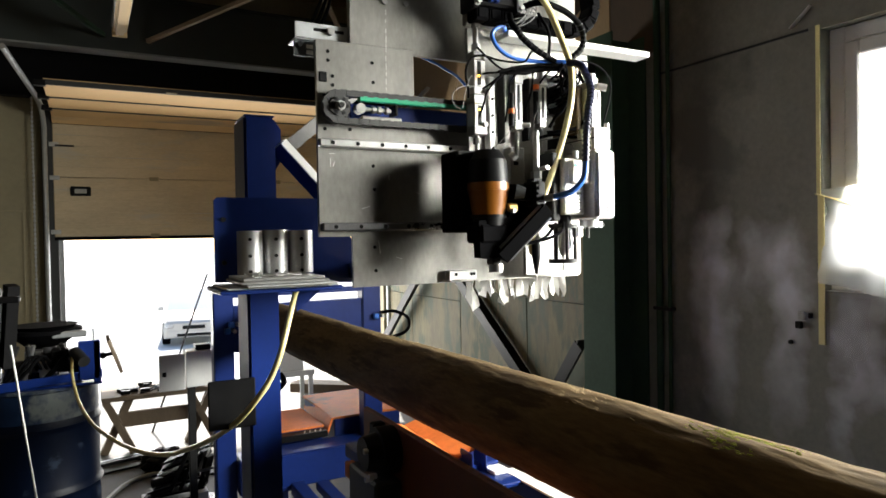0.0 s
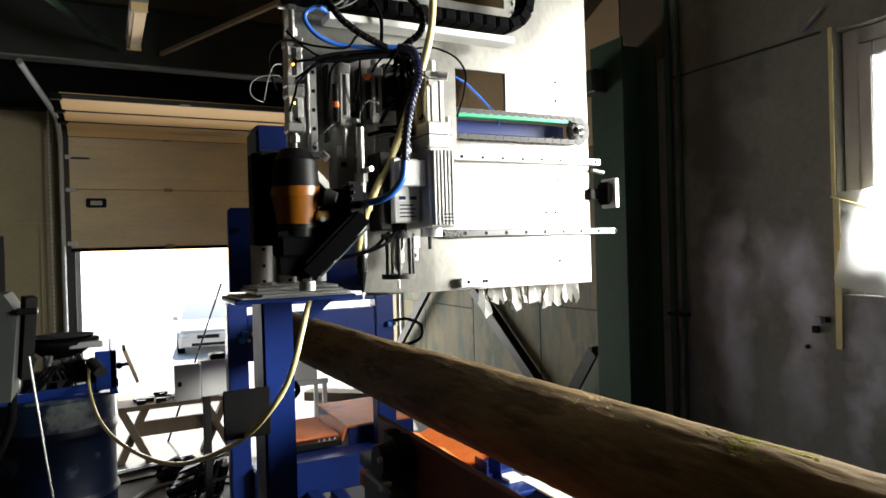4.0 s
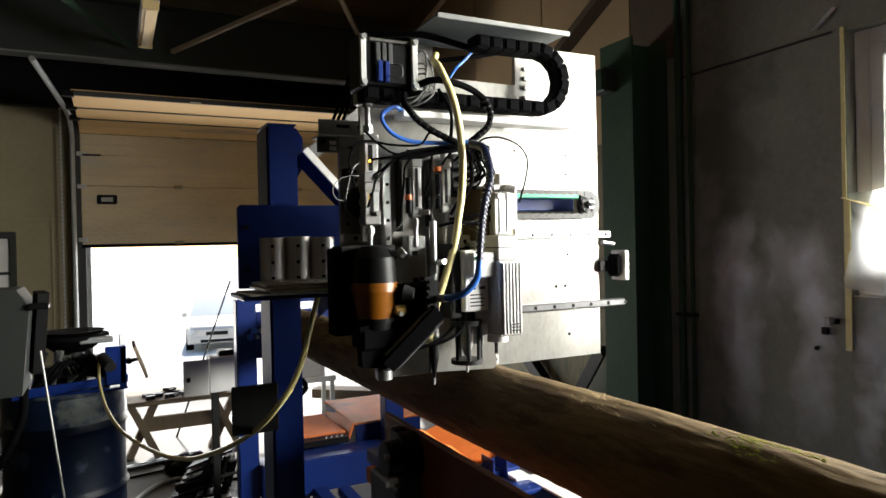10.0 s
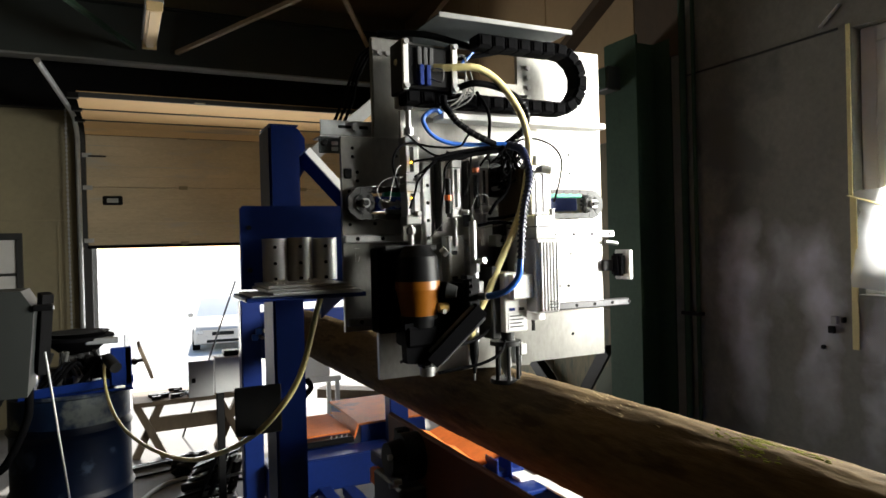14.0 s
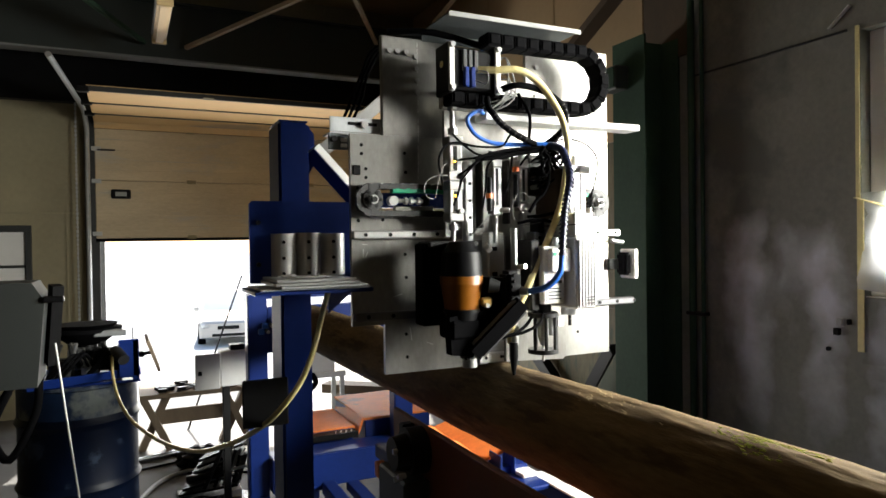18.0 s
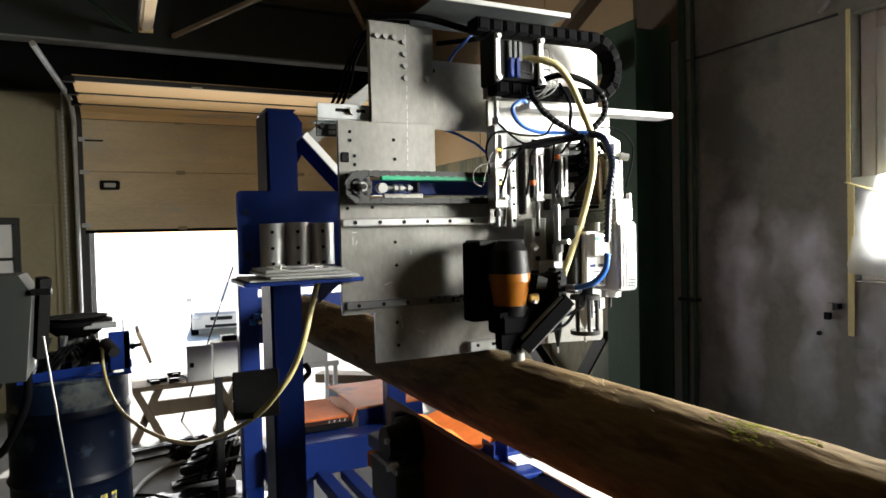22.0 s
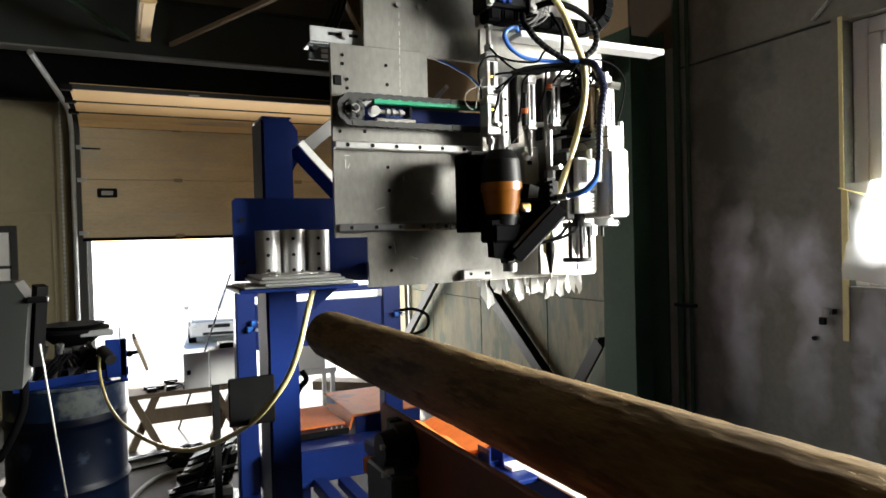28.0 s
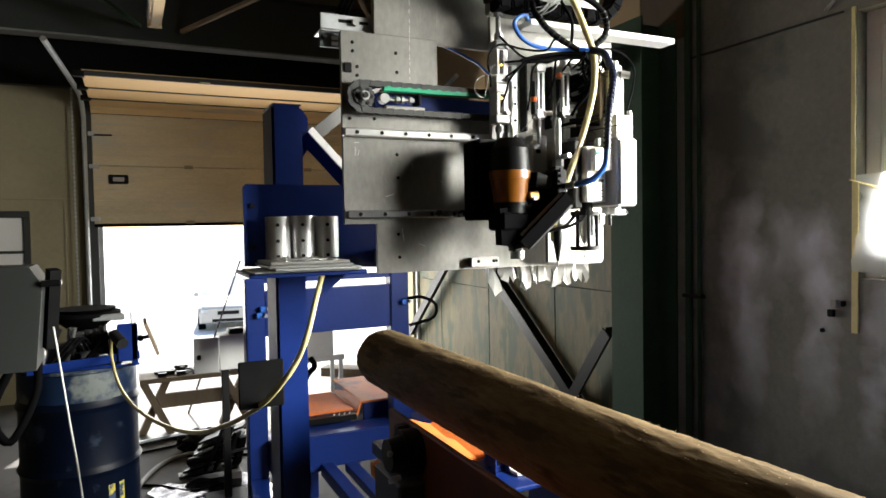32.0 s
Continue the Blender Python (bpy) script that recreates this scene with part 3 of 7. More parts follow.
def window():
    w = thing("window_1", (3.1, 1.2, 1.27), "white window with masking tape and torn plastic film", "window", kind="structure")
    z0, z1 = 1.27, 2.48
    X0, X1 = 3.06, 3.13
    for y0, y1 in ((0.93, 1.89), (-0.035, 0.925), (-1.0, -0.04)):
        for a in ((y1 - 0.075, y1 - 0.002, z0, z1), (y0 + 0.002, y0 + 0.075, z0, z1), (y0 + 0.075, y1 - 0.075, z1 - 0.075, z1 - 0.002), (y0 + 0.075, y1 - 0.075, z0 + 0.002, z0 + 0.075)):
            part("window_frame", box(X0, X1, a[0], a[1], a[2], a[3], 0.006), PVC, w)
        for a in ((y1 - 0.145, y1 - 0.077, z0 + 0.077, z1 - 0.077), (y0 + 0.077, y0 + 0.145, z0 + 0.077, z1 - 0.077), (y0 + 0.145, y1 - 0.145, z1 - 0.145, z1 - 0.077), (y0 + 0.145, y1 - 0.145, z0 + 0.077, z0 + 0.145)):
            part("sash", box(X0 - 0.015, X1 - 0.01, a[0], a[1], a[2], a[3], 0.008), PVC, w)
        pane = part("pane", box(3.09, 3.096, y0 + 0.145, y1 - 0.145, z0 + 0.145, z1 - 0.145, 0), GLASS, w)
        pane.visible_shadow = False
    part("window_sill", box(3.004, 3.06, -0.98, 1.88, z0 - 0.03, z0 + 0.002, 0.004), PVC, w)
    # tape and film
    part("tape_strip", box(2.99, 2.997, 1.875, 1.905, 1.02, 1.72, 0.001), TAPE, w, "yellowed masking tape hanging loose")
    part("tape_strip", box(2.99, 2.999, 1.892, 1.91, 1.72, 2.5, 0.001), TAPE, w)
    part("tape_strip", beam(bmesh.new(), (2.985, 1.9, 1.72), (2.985, 1.55, 1.60), 0.003, 0.05, (1, 0, 0)), TAPE, w)
    rnd = random.Random(3)
    bm = bmesh.new()
    g = [[bm.verts.new((2.985 + 0.03 * math.sin(i * 1.7 + j * 0.6) + rnd.uniform(-0.012, 0.012), 1.88 - i * 0.075 + rnd.uniform(-0.01, 0.01), 1.74 - 0.02 * i - j * (0.048 + 0.002 * i) + 0.1 * min(i, 4) / 4)) for j in range(10)] for i in range(15)]
    for i in range(14):
        for j in range(9):
            bm.faces.new((g[i][j], g[i + 1][j], g[i + 1][j + 1], g[i][j + 1]))
    film = part("plastic_film", bm, FILM, w, "crumpled translucent plastic film", smooth=80)
    bm = bmesh.new()
    g = [[bm.verts.new((2.99 + 0.012 * math.sin(i * 2.1 + j), 1.87 - i * 0.05 + 0.01 * math.sin(j * 1.9), 1.25 - j * 0.07)) for j in range(7 - (i * 2) % 3)] for i in range(5)]
    for i in range(4):
        for j in range(min(len(g[i]), len(g[i + 1])) - 1):
            bm.faces.new((g[i][j], g[i + 1][j], g[i + 1][j + 1], g[i][j + 1]))
    part("film_scrap", bm, THINFILM, w, smooth=80)


window()


def hanging_lamp():
    t = thing("batten_lamp", (0.23, 4.6, 3.0), "unlit batten lamp with a yellowed diffuser on hangers", "lamp")
    lens = mat("yellowed_diffuser", (0.75, 0.55, 0.28), 0.4, 0.0, 0.08, 5, 40, 0.02)
    part("diffuser", box(0.195, 0.29, 4.72, 5.61, 3.12, 3.18, 0.02, 2), lens, t, smooth=40)
    part("housing", box(0.185, 0.30, 4.71, 5.62, 3.18, 3.21, 0.006), ZINC, t)
    part("end_cap", box(0.19, 0.295, 4.70, 4.72, 3.115, 3.18, 0.006), lens, t)
    part("end_cap", box(0.19, 0.295, 5.61, 5.63, 3.115, 3.18, 0.006), lens, t)
    part("hanger", cyl((0.242, 4.8, 3.21), (0.242, 4.8, 4.1), 0.004, seg=6), DARKSTEEL, t)
    part("hanger", cyl((0.242, 5.4, 3.21), (0.242, 5.4, 4.0), 0.004, seg=6), DARKSTEEL, t)


hanging_lamp()

# ---- the machine: blue frame ----
def cell_plate(xs, zs, keep, y0, y1):
    """A plate in the x-z plane made of the grid cells that keep(x, z) says are solid."""
    bm = bmesh.new()
    V = {}
    def vert(i, j, y):
        k = (i, j, y)
        if k not in V:
            V[k] = bm.verts.new((xs[i], y, zs[j]))
        return V[k]
    nx, nz = len(xs) - 1, len(zs) - 1
    on = [[keep((xs[i] + xs[i + 1]) / 2, (zs[j] + zs[j + 1]) / 2) for j in range(nz)] for i in range(nx)]
    for i in range(nx):
        for j in range(nz):
            if not on[i][j]:
                continue
            bm.faces.new((vert(i, j, y0), vert(i + 1, j, y0), vert(i + 1, j + 1, y0), vert(i, j + 1, y0)))
            bm.faces.new((vert(i, j, y1), vert(i, j + 1, y1), vert(i + 1, j + 1, y1), vert(i + 1, j, y1)))
            for di, dj, a, b in ((-1, 0, (i, j), (i, j + 1)), (1, 0, (i + 1, j), (i + 1, j + 1)), (0, -1, (i, j), (i + 1, j)), (0, 1, (i, j + 1), (i + 1, j + 1))):
                p, q = i + di, j + dj
                if not (0 <= p < nx and 0 <= q < nz and on[p][q]):
                    bm.faces.new((vert(*a, y0), vert(*b, y0), vert(*b, y1), vert(*a, y1)))
    return bm


def machine_frame():
    t = thing("machine_frame", (0.6, 1.9, 0), "dark blue welded steel machine frame with columns and crossbeams", "machine frame")
    part("column", box(0.343, 0.421, 1.68, 1.81, 0.02, 1.86, 0.006, 2), BLUE, t)
    part("column_cap", box(0.345, 0.419, 1.682, 1.808, 1.86, 1.864, 0.001), BLUE, t)
    part("foot", box(0.29, 0.48, 1.62, 1.87, 0.0, 0.02, 0.003), BLUE, t)
    part("gusset", outline([(0.421, 1.864), (0.432, 1.864), (0.45, 1.84), (0.45, 1.76), (0.432, 1.73), (0.421, 1.73)], 1.74, 1.752), BLUE, t)
    part("brace", beam(bmesh.new(), (0.437, 1.72, 1.795), (0.62, 1.72, 1.60), 0.036, 0.036, (0.707, -1, 0.707)), BLUE, t)
    # Upper brace: pale metal colour carries the light that falls on it.
    part("brace", beam(bmesh.new(), (0.468, 1.80, 1.79), (0.72, 1.86, 1.995), 0.035, 0.03, (0, 1, 0)), BRIGHT, t, "upper brace, pale to paint the light on it")
    # White strip paints the light on this face of the blue brace.
    part("brace_face", beam(bmesh.new(), (0.4468, 1.7062, 1.8048), (0.6298, 1.7062, 1.6098), 0.036, 0.003, (0.707, -1, 0.707)), WHITE, t, "white strip painting the lit face of the brace")
    part("brace_rim", beam(bmesh.new(), (0.428, 1.727, 1.786), (0.446, 1.702, 1.806), 0.004, 0.004, (1, 0, 0)), ALU, t)
    part("mounting_plate", outline([(0.255, 1.455), (0.593, 1.44), (0.593, 1.541), (0.56, 1.60), (0.50, 1.652), (0.262, 1.652), (0.255, 1.645)], 1.60, 1.612), BLUE, t)
    part("shelf", box(0.235, 0.50, 1.42, 1.60, 1.438, 1.448, 0.002), BLUE, t)
    part("shelf_gusset", outline([(0.43, 1.438), (0.50, 1.438), (0.43, 1.38)], 1.55, 1.558), BLUE, t)
    # rear portal
    part("column", box(0.535, 0.634, 3.45, 3.54, 0.02, 1.29, 0.006, 2), BLUE, t)
    part("column", box(1.327, 1.436, 3.45, 3.54, 0.02, 1.29, 0.006, 2), BLUE, t)
    part("crossbeam", box(0.634, 1.327, 3.46, 3.53, 0.984, 1.222, 0.005, 2), BLUE, t)
    part("top_bar", box(0.634, 1.327, 3.46, 3.51, 1.262, 1.29, 0.003), BLUE, t)
    for x in (0.535, 1.33):
        part("foot", box(x - 0.04, x + 0.14, 3.4, 3.6, 0, 0.02, 0.003), BLUE, t)
    part("side_beam", beam(bmesh.new(), (0.38, 1.81, 0.2), (0.58, 3.45, 0.2), 0.08, 0.1), BLUE, t)
    # low crossbeam of the rear portal and the struts that run from it
    part("low_crossbeam", box(0.636, 1.325, 3.375, 3.55, 0.275, 0.45, 0.006, 2), BLUE, t)
    part("low_crossbeam", box(1.438, 1.62, 3.385, 3.55, 0.27, 0.45, 0.006, 2), BLUE, t)
    part("weld_flange", box(0.70, 0.96, 3.372, 3.384, 0.26, 0.285, 0.003), BLUE, t)
    for x in (0.888, 1.02):
        part("floor_strut", box(x, x + 0.068, 2.45, 3.384, 0.235, 0.30 - 0.02 * (x > 1), 0.004), BLUE, t)
        part("strut_leg", box(x + 0.01, x + 0.058, 2.46, 2.52, 0.0, 0.235, 0.004), BLUE, t)
    part("flange_plate", box(0.235, 0.345, 1.62, 1.626, 1.105, 1.222, 0.003), BLACK, t, "black cover plate")
    for x, z in ((0.60, 1.1), (0.62, 1.13), (1.40, 1.12)):
        part("sensor", box(x - 0.015, x + 0.015, 3.42, 3.45, z - 0.015, z + 0.015, 0.004), BLUEHOSE, t, "small blue sensor")
        part("sensor_bolt", cyl((x + 0.03, 3.40, z), (x + 0.03, 3.45, z), 0.009), BRIGHT, t)
    part("sensor_cable", tube([(1.42, 3.42, 1.14), (1.49, 3.38, 1.145), (1.57, 3.38, 1.10), (1.57, 3.42, 1.02), (1.44, 3.46, 0.98)], 0.009), RUBBER, t, smooth=80)
    for z in (1.5, 1.6):
        part("plate_bolt", cyl((0.275, 1.594, z), (0.275, 1.601, z), 0.006, seg=6), DARKSTEEL, t)
    # rear guide bar behind the lifting plate
    part("guide_bar", box(0.60, 1.22, 1.50, 1.53, 1.455, 1.49, 0.003), BLUE, t)
    part("guide_arm", beam(bmesh.new(), (0.60, 1.515, 1.47), (0.60, 1.70, 1.47), 0.04, 0.035), BLUE, t)
    part("guide_arm", beam(bmesh.new(), (0.60, 1.72, 1.47), (0.41, 1.72, 1.47), 0.04, 0.035), BLUE, t)
    return t


machine_frame()


def torn_strips():
    t = thing("torn_plastic_strips", (1.0, 1.51, 1.45), "torn white plastic strips hanging behind the steel plate", "plastic strips")
    rnd = random.Random(8)
    x = 0.86
    while x < 1.17:
        w = rnd.uniform(0.02, 0.035)
        h = rnd.uniform(0.05, 0.085)
        bm = bmesh.new()
        rows = []
        for j in range(5):
            z = 1.475 - (h + 0.025) * j / 4
            rows.append([bm.verts.new((x + w * i / 3 + rnd.uniform(-0.003, 0.003) * j, 1.497 - 0.006 * math.sin(i * 2.2) - 0.004 * j + rnd.uniform(-0.003, 0.003), z + rnd.uniform(-0.012, 0.012) * (j == 4))) for i in range(4)])
        for p, q in zip(rows, rows[1:]):
            for i in range(3):
                bm.faces.new((p[i], p[i + 1], q[i + 1], q[i]))
        part("strip", bm, WHITE, t, smooth=60)
        x += w + rnd.uniform(0.002, 0.012)


torn_strips()


def half_pipes():
    for k, x in enumerate((0.331, 0.3905, 0.451)):
        t = thing("half_pipe", (x, 1.57, 1.472), "bright steel half pipe with bolt holes on the tray", "half pipe", "half pipes on the tray")
        bm = bmesh.new()
        ring = []
        for r in (0.0295, 0.0265):
            ring.append([[bm.verts.new((x + r * math.cos(a), 1.585 - r * math.sin(a) * 1.25, z)) for a in [math.pi * i / 14 for i in range(15)]] for z in (1.472, 1.573 + 0.002 * (k == 1))])
        for i in range(14):
            for (u, v) in (((0, 0), (0, 1)), ((1, 1), (1, 0)), ((0, 1), (1, 1)), ((1, 0), (0, 0))):
                a, b = ring[u[0]][u[1]], ring[v[0]][v[1]]
                bm.faces.new((a[i], a[i + 1], b[i + 1], b[i]))
        part("shell", bm, PIPE, t, smooth=50)
        for z in (1.476 + 0.003, 1.515, 1.553):
            part("hole", cyl((x - 0.007, 1.546, z), (x - 0.007, 1.556, z), 0.0042, seg=10), BLACK, t)
    t = thing("sheet_stack", (0.38, 1.5, 1.448), "stack of bright zinc sheets on the blue shelf", "metal sheets")
    part("sheet", box(0.245, 0.485, 1.405, 1.58, 1.4485, 1.4525, 0.001), ZINC, t)
    part("sheet", box(0.285, 0.478, 1.39, 1.585, 1.4535, 1.458, 0.001), ZINC, t)
    part("sheet", box(0.275, 0.462, 1.40, 1.58, 1.459, 1.4645, 0.001), BRIGHT, t)
    part("sheet", box(0.280, 0.455, 1.41, 1.58, 1.4655, 1.4715, 0.001), BRIGHT, t)
    rnd = random.Random(4)
    n = thing("loose_nails", (0.33, 1.43, 1.472), "small loose bright nails on the tray", "nails", kind="stuff")
    bm = bmesh.new()
    for k in range(26):
        x, y, a = rnd.uniform(0.29, 0.40), rnd.uniform(1.42, 1.5), rnd.uniform(0, 6.28)
        z = 1.474 + rnd.uniform(0, 0.006)
        C(bm, (x, y, z), (x + 0.022 * math.cos(a), y + 0.022 * math.sin(a), z), 0.0016, seg=5)
    part("nails", bm, BRIGHT, n)


half_pipes()

# ---- the lifting plate, drawn in its low position ----
PLATE_AT = (0.85, 1.45, 1.24)
plate = thing("lifting_plate", PLATE_AT, "scratched steel plate with rails, chain drive and cut-outs", "machine plate")


def lifting_plate():
    t = plate
    xs = [0.458, 0.52, 0.537, 0.70, 0.75, 0.932, 0.934, 1.14, 1.196]
    zs = [1.238, 1.356, 1.622, 1.66, 1.688, 1.79, 1.80, 1.956, 2.034, 2.06]
    def keep(x, z):
        if x < 0.537 and (z < 1.356 or z > 1.80):
            return False
        if x < 0.70 and z > 2.034:
            return False
        if 0.70 < x < 0.9335 and z > 1.956:
            return False
        if 0.52 < x < 1.14 and 1.622 < z < 1.688:
            return False
        if 0.70 < x < 0.932 and 1.66 < z < 1.79:
            return False
        return True
    part("steel_plate", cell_plate(xs, zs, keep, 1.45, 1.462), STEEL, t)
    part("bolted_plate", outline([(0.539, 1.80), (0.698, 1.80), (0.698, 2.032), (0.539, 2.032)], 1.4472, 1.45), STEEL, t)
    # linear rails with their bolt holes
    for z, x0, x1 in ((1.567, 0.456, 1.225), (1.378, 0.46, 1.272)):
        # The lower rail gets the darker steel, painting its dim reflection.
        r = part("linear_rail", box(x0, x1, 1.430, 1.4495, z - 0.0095, z + 0.0095, 0.003), RAILSTEEL if z > 1.5 else SHADERAIL, t)
        x = x0 + 0.03
        while x < x1:
            part("rail_hole", cyl((x, 1.4285, z), (x, 1.4315, z), 0.0048, seg=10), BLACK, r)
            x += 0.06
    # chain drive
    for x in (0.499, 1.138):
        s = part("sprocket", cyl((x, 1.418, 1.647), (x, 1.436, 1.647), 0.026, seg=28), SPROCKET, t, smooth=40)
        bm = bmesh.new()
        for k in range(16):
            a = 2 * math.pi * k / 16
            C(bm, (x + 0.026 * math.cos(a), 1.422, 1.647 + 0.026 * math.sin(a)), (x + 0.026 * math.cos(a), 1.432, 1.647 + 0.026 * math.sin(a)), 0.0045, seg=6)
        part("toothed_rim", bm, SPROCKET, s)
        for k in range(6):
            a = math.pi * k / 3
            part("web_hole", cyl((x + 0.0172 * math.cos(a), 1.413, 1.647 + 0.0172 * math.sin(a)), (x + 0.0172 * math.cos(a), 1.416, 1.647 + 0.0172 * math.sin(a)), 0.0042, seg=8), BLACK, s)
        part("hub", cyl((x, 1.405, 1.647), (x, 1.42, 1.647), 0.0105, seg=20), BRIGHT, s, smooth=40)
        part("axle", cyl((x, 1.40, 1.647), (x, 1.452, 1.647), 0.0065, seg=14), DARKSTEEL, s, smooth=40)
        part("dust_ring", cyl((x, 1.4145, 1.647), (x, 1.4185, 1.647), 0.0225, seg=24), SPROCKET, s, smooth=40)
    bm = bmesh.new()
    R, a0, a1 = 0.031, 0.499, 1.138
    L = a1 - a0
    total, pitch, s, k = 2 * L + 2 * math.pi * R, 0.0127, 0.0, 0
    while s < total:
        if s < L:
            x, z, an = a0 + s, 1.647 + R, 0
        elif s < L + math.pi * R:
            q = (s - L) / R
            x, z, an = a1 + R * math.sin(q), 1.647 + R * math.cos(q), -q
        elif s < 2 * L + math.pi * R:
            x, z, an = a1 - (s - L - math.pi * R), 1.647 - R, math.pi
        else:
            q = (s - 2 * L - math.pi * R) / R
            x, z, an = a0 - R * math.sin(q), 1.647 - R * math.cos(q), math.pi - q
        d = Vector((math.cos(an), 0, math.sin(an)))
        w = 0.0085 if k % 2 else 0.0105
        beam(bm, Vector((x, 1.427, z)) - d * 0.0078, Vector((x, 1.427, z)) + d * 0.0078, w + 0.008, 0.0145 if k % 2 else 0.0115, (0, 0, 1) if abs(d.x) > 0.7 else (1, 0, 0))
        s += pitch
        k += 1
    part("drive_chain", bm, SPROCKET, t, "oily steel roller chain")
    part("chain_guide", box(0.548, 1.108, 1.418, 1.436, 1.663, 1.6755, 0.002), GREEN, t, "green plastic chain guide")
    part("guide_bar", box(0.545, 1.135, 1.475, 1.515, 1.632, 1.668, 0.003), BLUE, t)
    # chain tensioner
    ten = part("tensioner_eye", cyl((0.549, 1.412, 1.645), (0.549, 1.432, 1.645), 0.0115, seg=18), BRIGHT, t, smooth=40)
    part("tensioner_rod", cyl((0.555, 1.422, 1.645), (0.625, 1.422, 1.645), 0.005), BRIGHT, ten, smooth=40)
    for x in (0.578, 0.592, 0.611):
        part("nut", cyl((x, 1.422, 1.645), (x + 0.008, 1.422, 1.645), 0.009, seg=6), BRIGHT, ten)
    part("tensioner_plate", box(0.632, 0.64, 1.412, 1.449, 1.634, 1.66, 0.002), BLACK, ten)
    part("tensioner_base", box(0.56, 0.66, 1.436, 1.449, 1.618, 1.634, 0.002), STEEL, ten)
    # holes and bolts
    for x, z in ((0.485, 1.775), (0.485, 1.755), (0.495, 1.72), (0.495, 1.70), (0.475, 1.675), (0.535, 1.675), (0.592, 1.76), (0.594, 1.715), (0.475, 1.60), (0.535, 1.602), (0.59, 1.52), (0.592, 1.465), (0.59, 1.33), (0.592, 1.275), (1.09, 1.78), (1.09, 1.73), (1.09, 1.515), (1.09, 1.30), (1.05, 1.43), (1.08, 1.43), (0.70, 1.93), (0.655, 1.87)):
        part("hole", cyl((x, 1.4485, z), (x, 1.4515, z), 0.0042, seg=10), BLACK, t)
    for x, z in ((0.555, 1.998), (0.575, 1.998), (0.598, 1.998), (0.622, 1.99), (0.623, 1.962), (0.624, 1.934), (0.625, 1.905), (0.68, 1.908), (0.965, 2.0), (0.965, 1.975), (0.965, 1.95), (0.965, 1.925)):
        part("bolt", cyl((x, 1.441 if x < 0.7 else 1.444, z), (x, 1.4475 if x < 0.7 else 1.452, z), 0.0062, seg=12), BRIGHT, t)
    part("blue_tube", tube([(0.72, 1.475, 1.80), (0.772, 1.475, 1.785), (0.803, 1.475, 1.772), (0.832, 1.475, 1.759), (0.881, 1.475, 1.719), (0.914, 1.475, 1.689), (0.925, 1.475, 1.66)], 0.0035), BLUEHOSE, t, smooth=80)
    part("grip_slot", box(0.463, 0.482, 1.446, 1.452, 1.705, 1.728, 0.002), BLACK, t)
    rs = random.Random(31)
    z = 1.70
    while z < 2.02:
        h = rs.uniform(0.006, 0.018)
        x = 0.627 + rs.uniform(-0.0006, 0.0006)
        y = 1.4502 if z + h < 1.80 else 1.4474
        part("scribe_dash", box(x, x + 0.0014, y - 0.0008, y, z, z + h, 0), WHITE, t)
        z += h + rs.uniform(0.004, 0.014)
    for x, z, dx, dz in ((0.484, 1.545, 0.012, 0.0), (0.486, 1.535, 0.0, -0.02), (0.492, 1.515, 0.004, 0.012), (0.63, 1.50, 0.0, -0.012), (0.70, 1.46, 0.01, -0.004), (0.56, 1.42, 0.02, 0.006), (0.66, 1.30, -0.016, 0.006), (0.60, 1.345, 0.004, -0.03)):
        part("chalk_mark", beam(bmesh.new(), (x, 1.4494, z), (x + dx, 1.4494, z + dz), 0.0014, 0.0014, (0, 1, 0)), WHITE, t)
    # side bracket
    br = part("slotted_bracket", box(0.416, 0.545, 1.466, 1.47, 1.805, 1.84, 0.001), ZINC, t, "galvanised slotted bracket")
    part("bracket_web", box(0.416, 0.545, 1.47, 1.53, 1.801, 1.805, 0.001), ZINC, br)
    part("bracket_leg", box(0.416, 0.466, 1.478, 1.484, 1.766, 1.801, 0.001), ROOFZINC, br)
    part("slot", box(0.458, 0.53, 1.4645, 1.4665, 1.822, 1.8295, 0.001), BLACK, br)
    part("slot_bolt", cyl((0.497, 1.456, 1.824), (0.497, 1.468, 1.824), 0.009, seg=6), BRIGHT, br)
    part("bracket_knob", cyl((0.425, 1.46, 1.788), (0.425, 1.48, 1.788), 0.006), BLACK, br)
    # White blocks paint the brightness seen through the two holes.
    for z in (1.771, 1.784):
        part("bracket_hole", box(0.444, 0.46, 1.4765, 1.4785, z, z + 0.009, 0.001), WHITE, br)
    # end stop at the far side
    bu = part("end_stop", box(1.246, 1.261, 1.40, 1.46, 1.44, 1.522, 0.003), ALU, t, "pale end stop")
    part("stop_rubber", box(1.222, 1.246, 1.41, 1.45, 1.45, 1.512, 0.006, 2), RUBBER, bu)
    # Added arm, dark so that it reads as the shadow beside the rubber.
    part("stop_arm", box(1.19, 1.222, 1.436, 1.449, 1.465, 1.495, 0.002), DARKSTEEL, bu)
    part("stop_screw", cyl((1.2, 1.44, 1.545), (1.24, 1.44, 1.54), 0.006), BRIGHT, bu)
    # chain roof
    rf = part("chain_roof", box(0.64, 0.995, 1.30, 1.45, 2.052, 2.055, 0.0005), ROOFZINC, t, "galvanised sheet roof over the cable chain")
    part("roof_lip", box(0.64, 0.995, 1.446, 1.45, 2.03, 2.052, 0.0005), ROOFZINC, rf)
    part("roof_edge", box(0.64, 0.995, 1.296, 1.30, 2.046, 2.057, 0.0005), BRIGHT, rf)
    part("roof_stay", box(0.94, 0.97, 1.45, 1.462, 2.03, 2.052, 0.001), ZINC, rf)
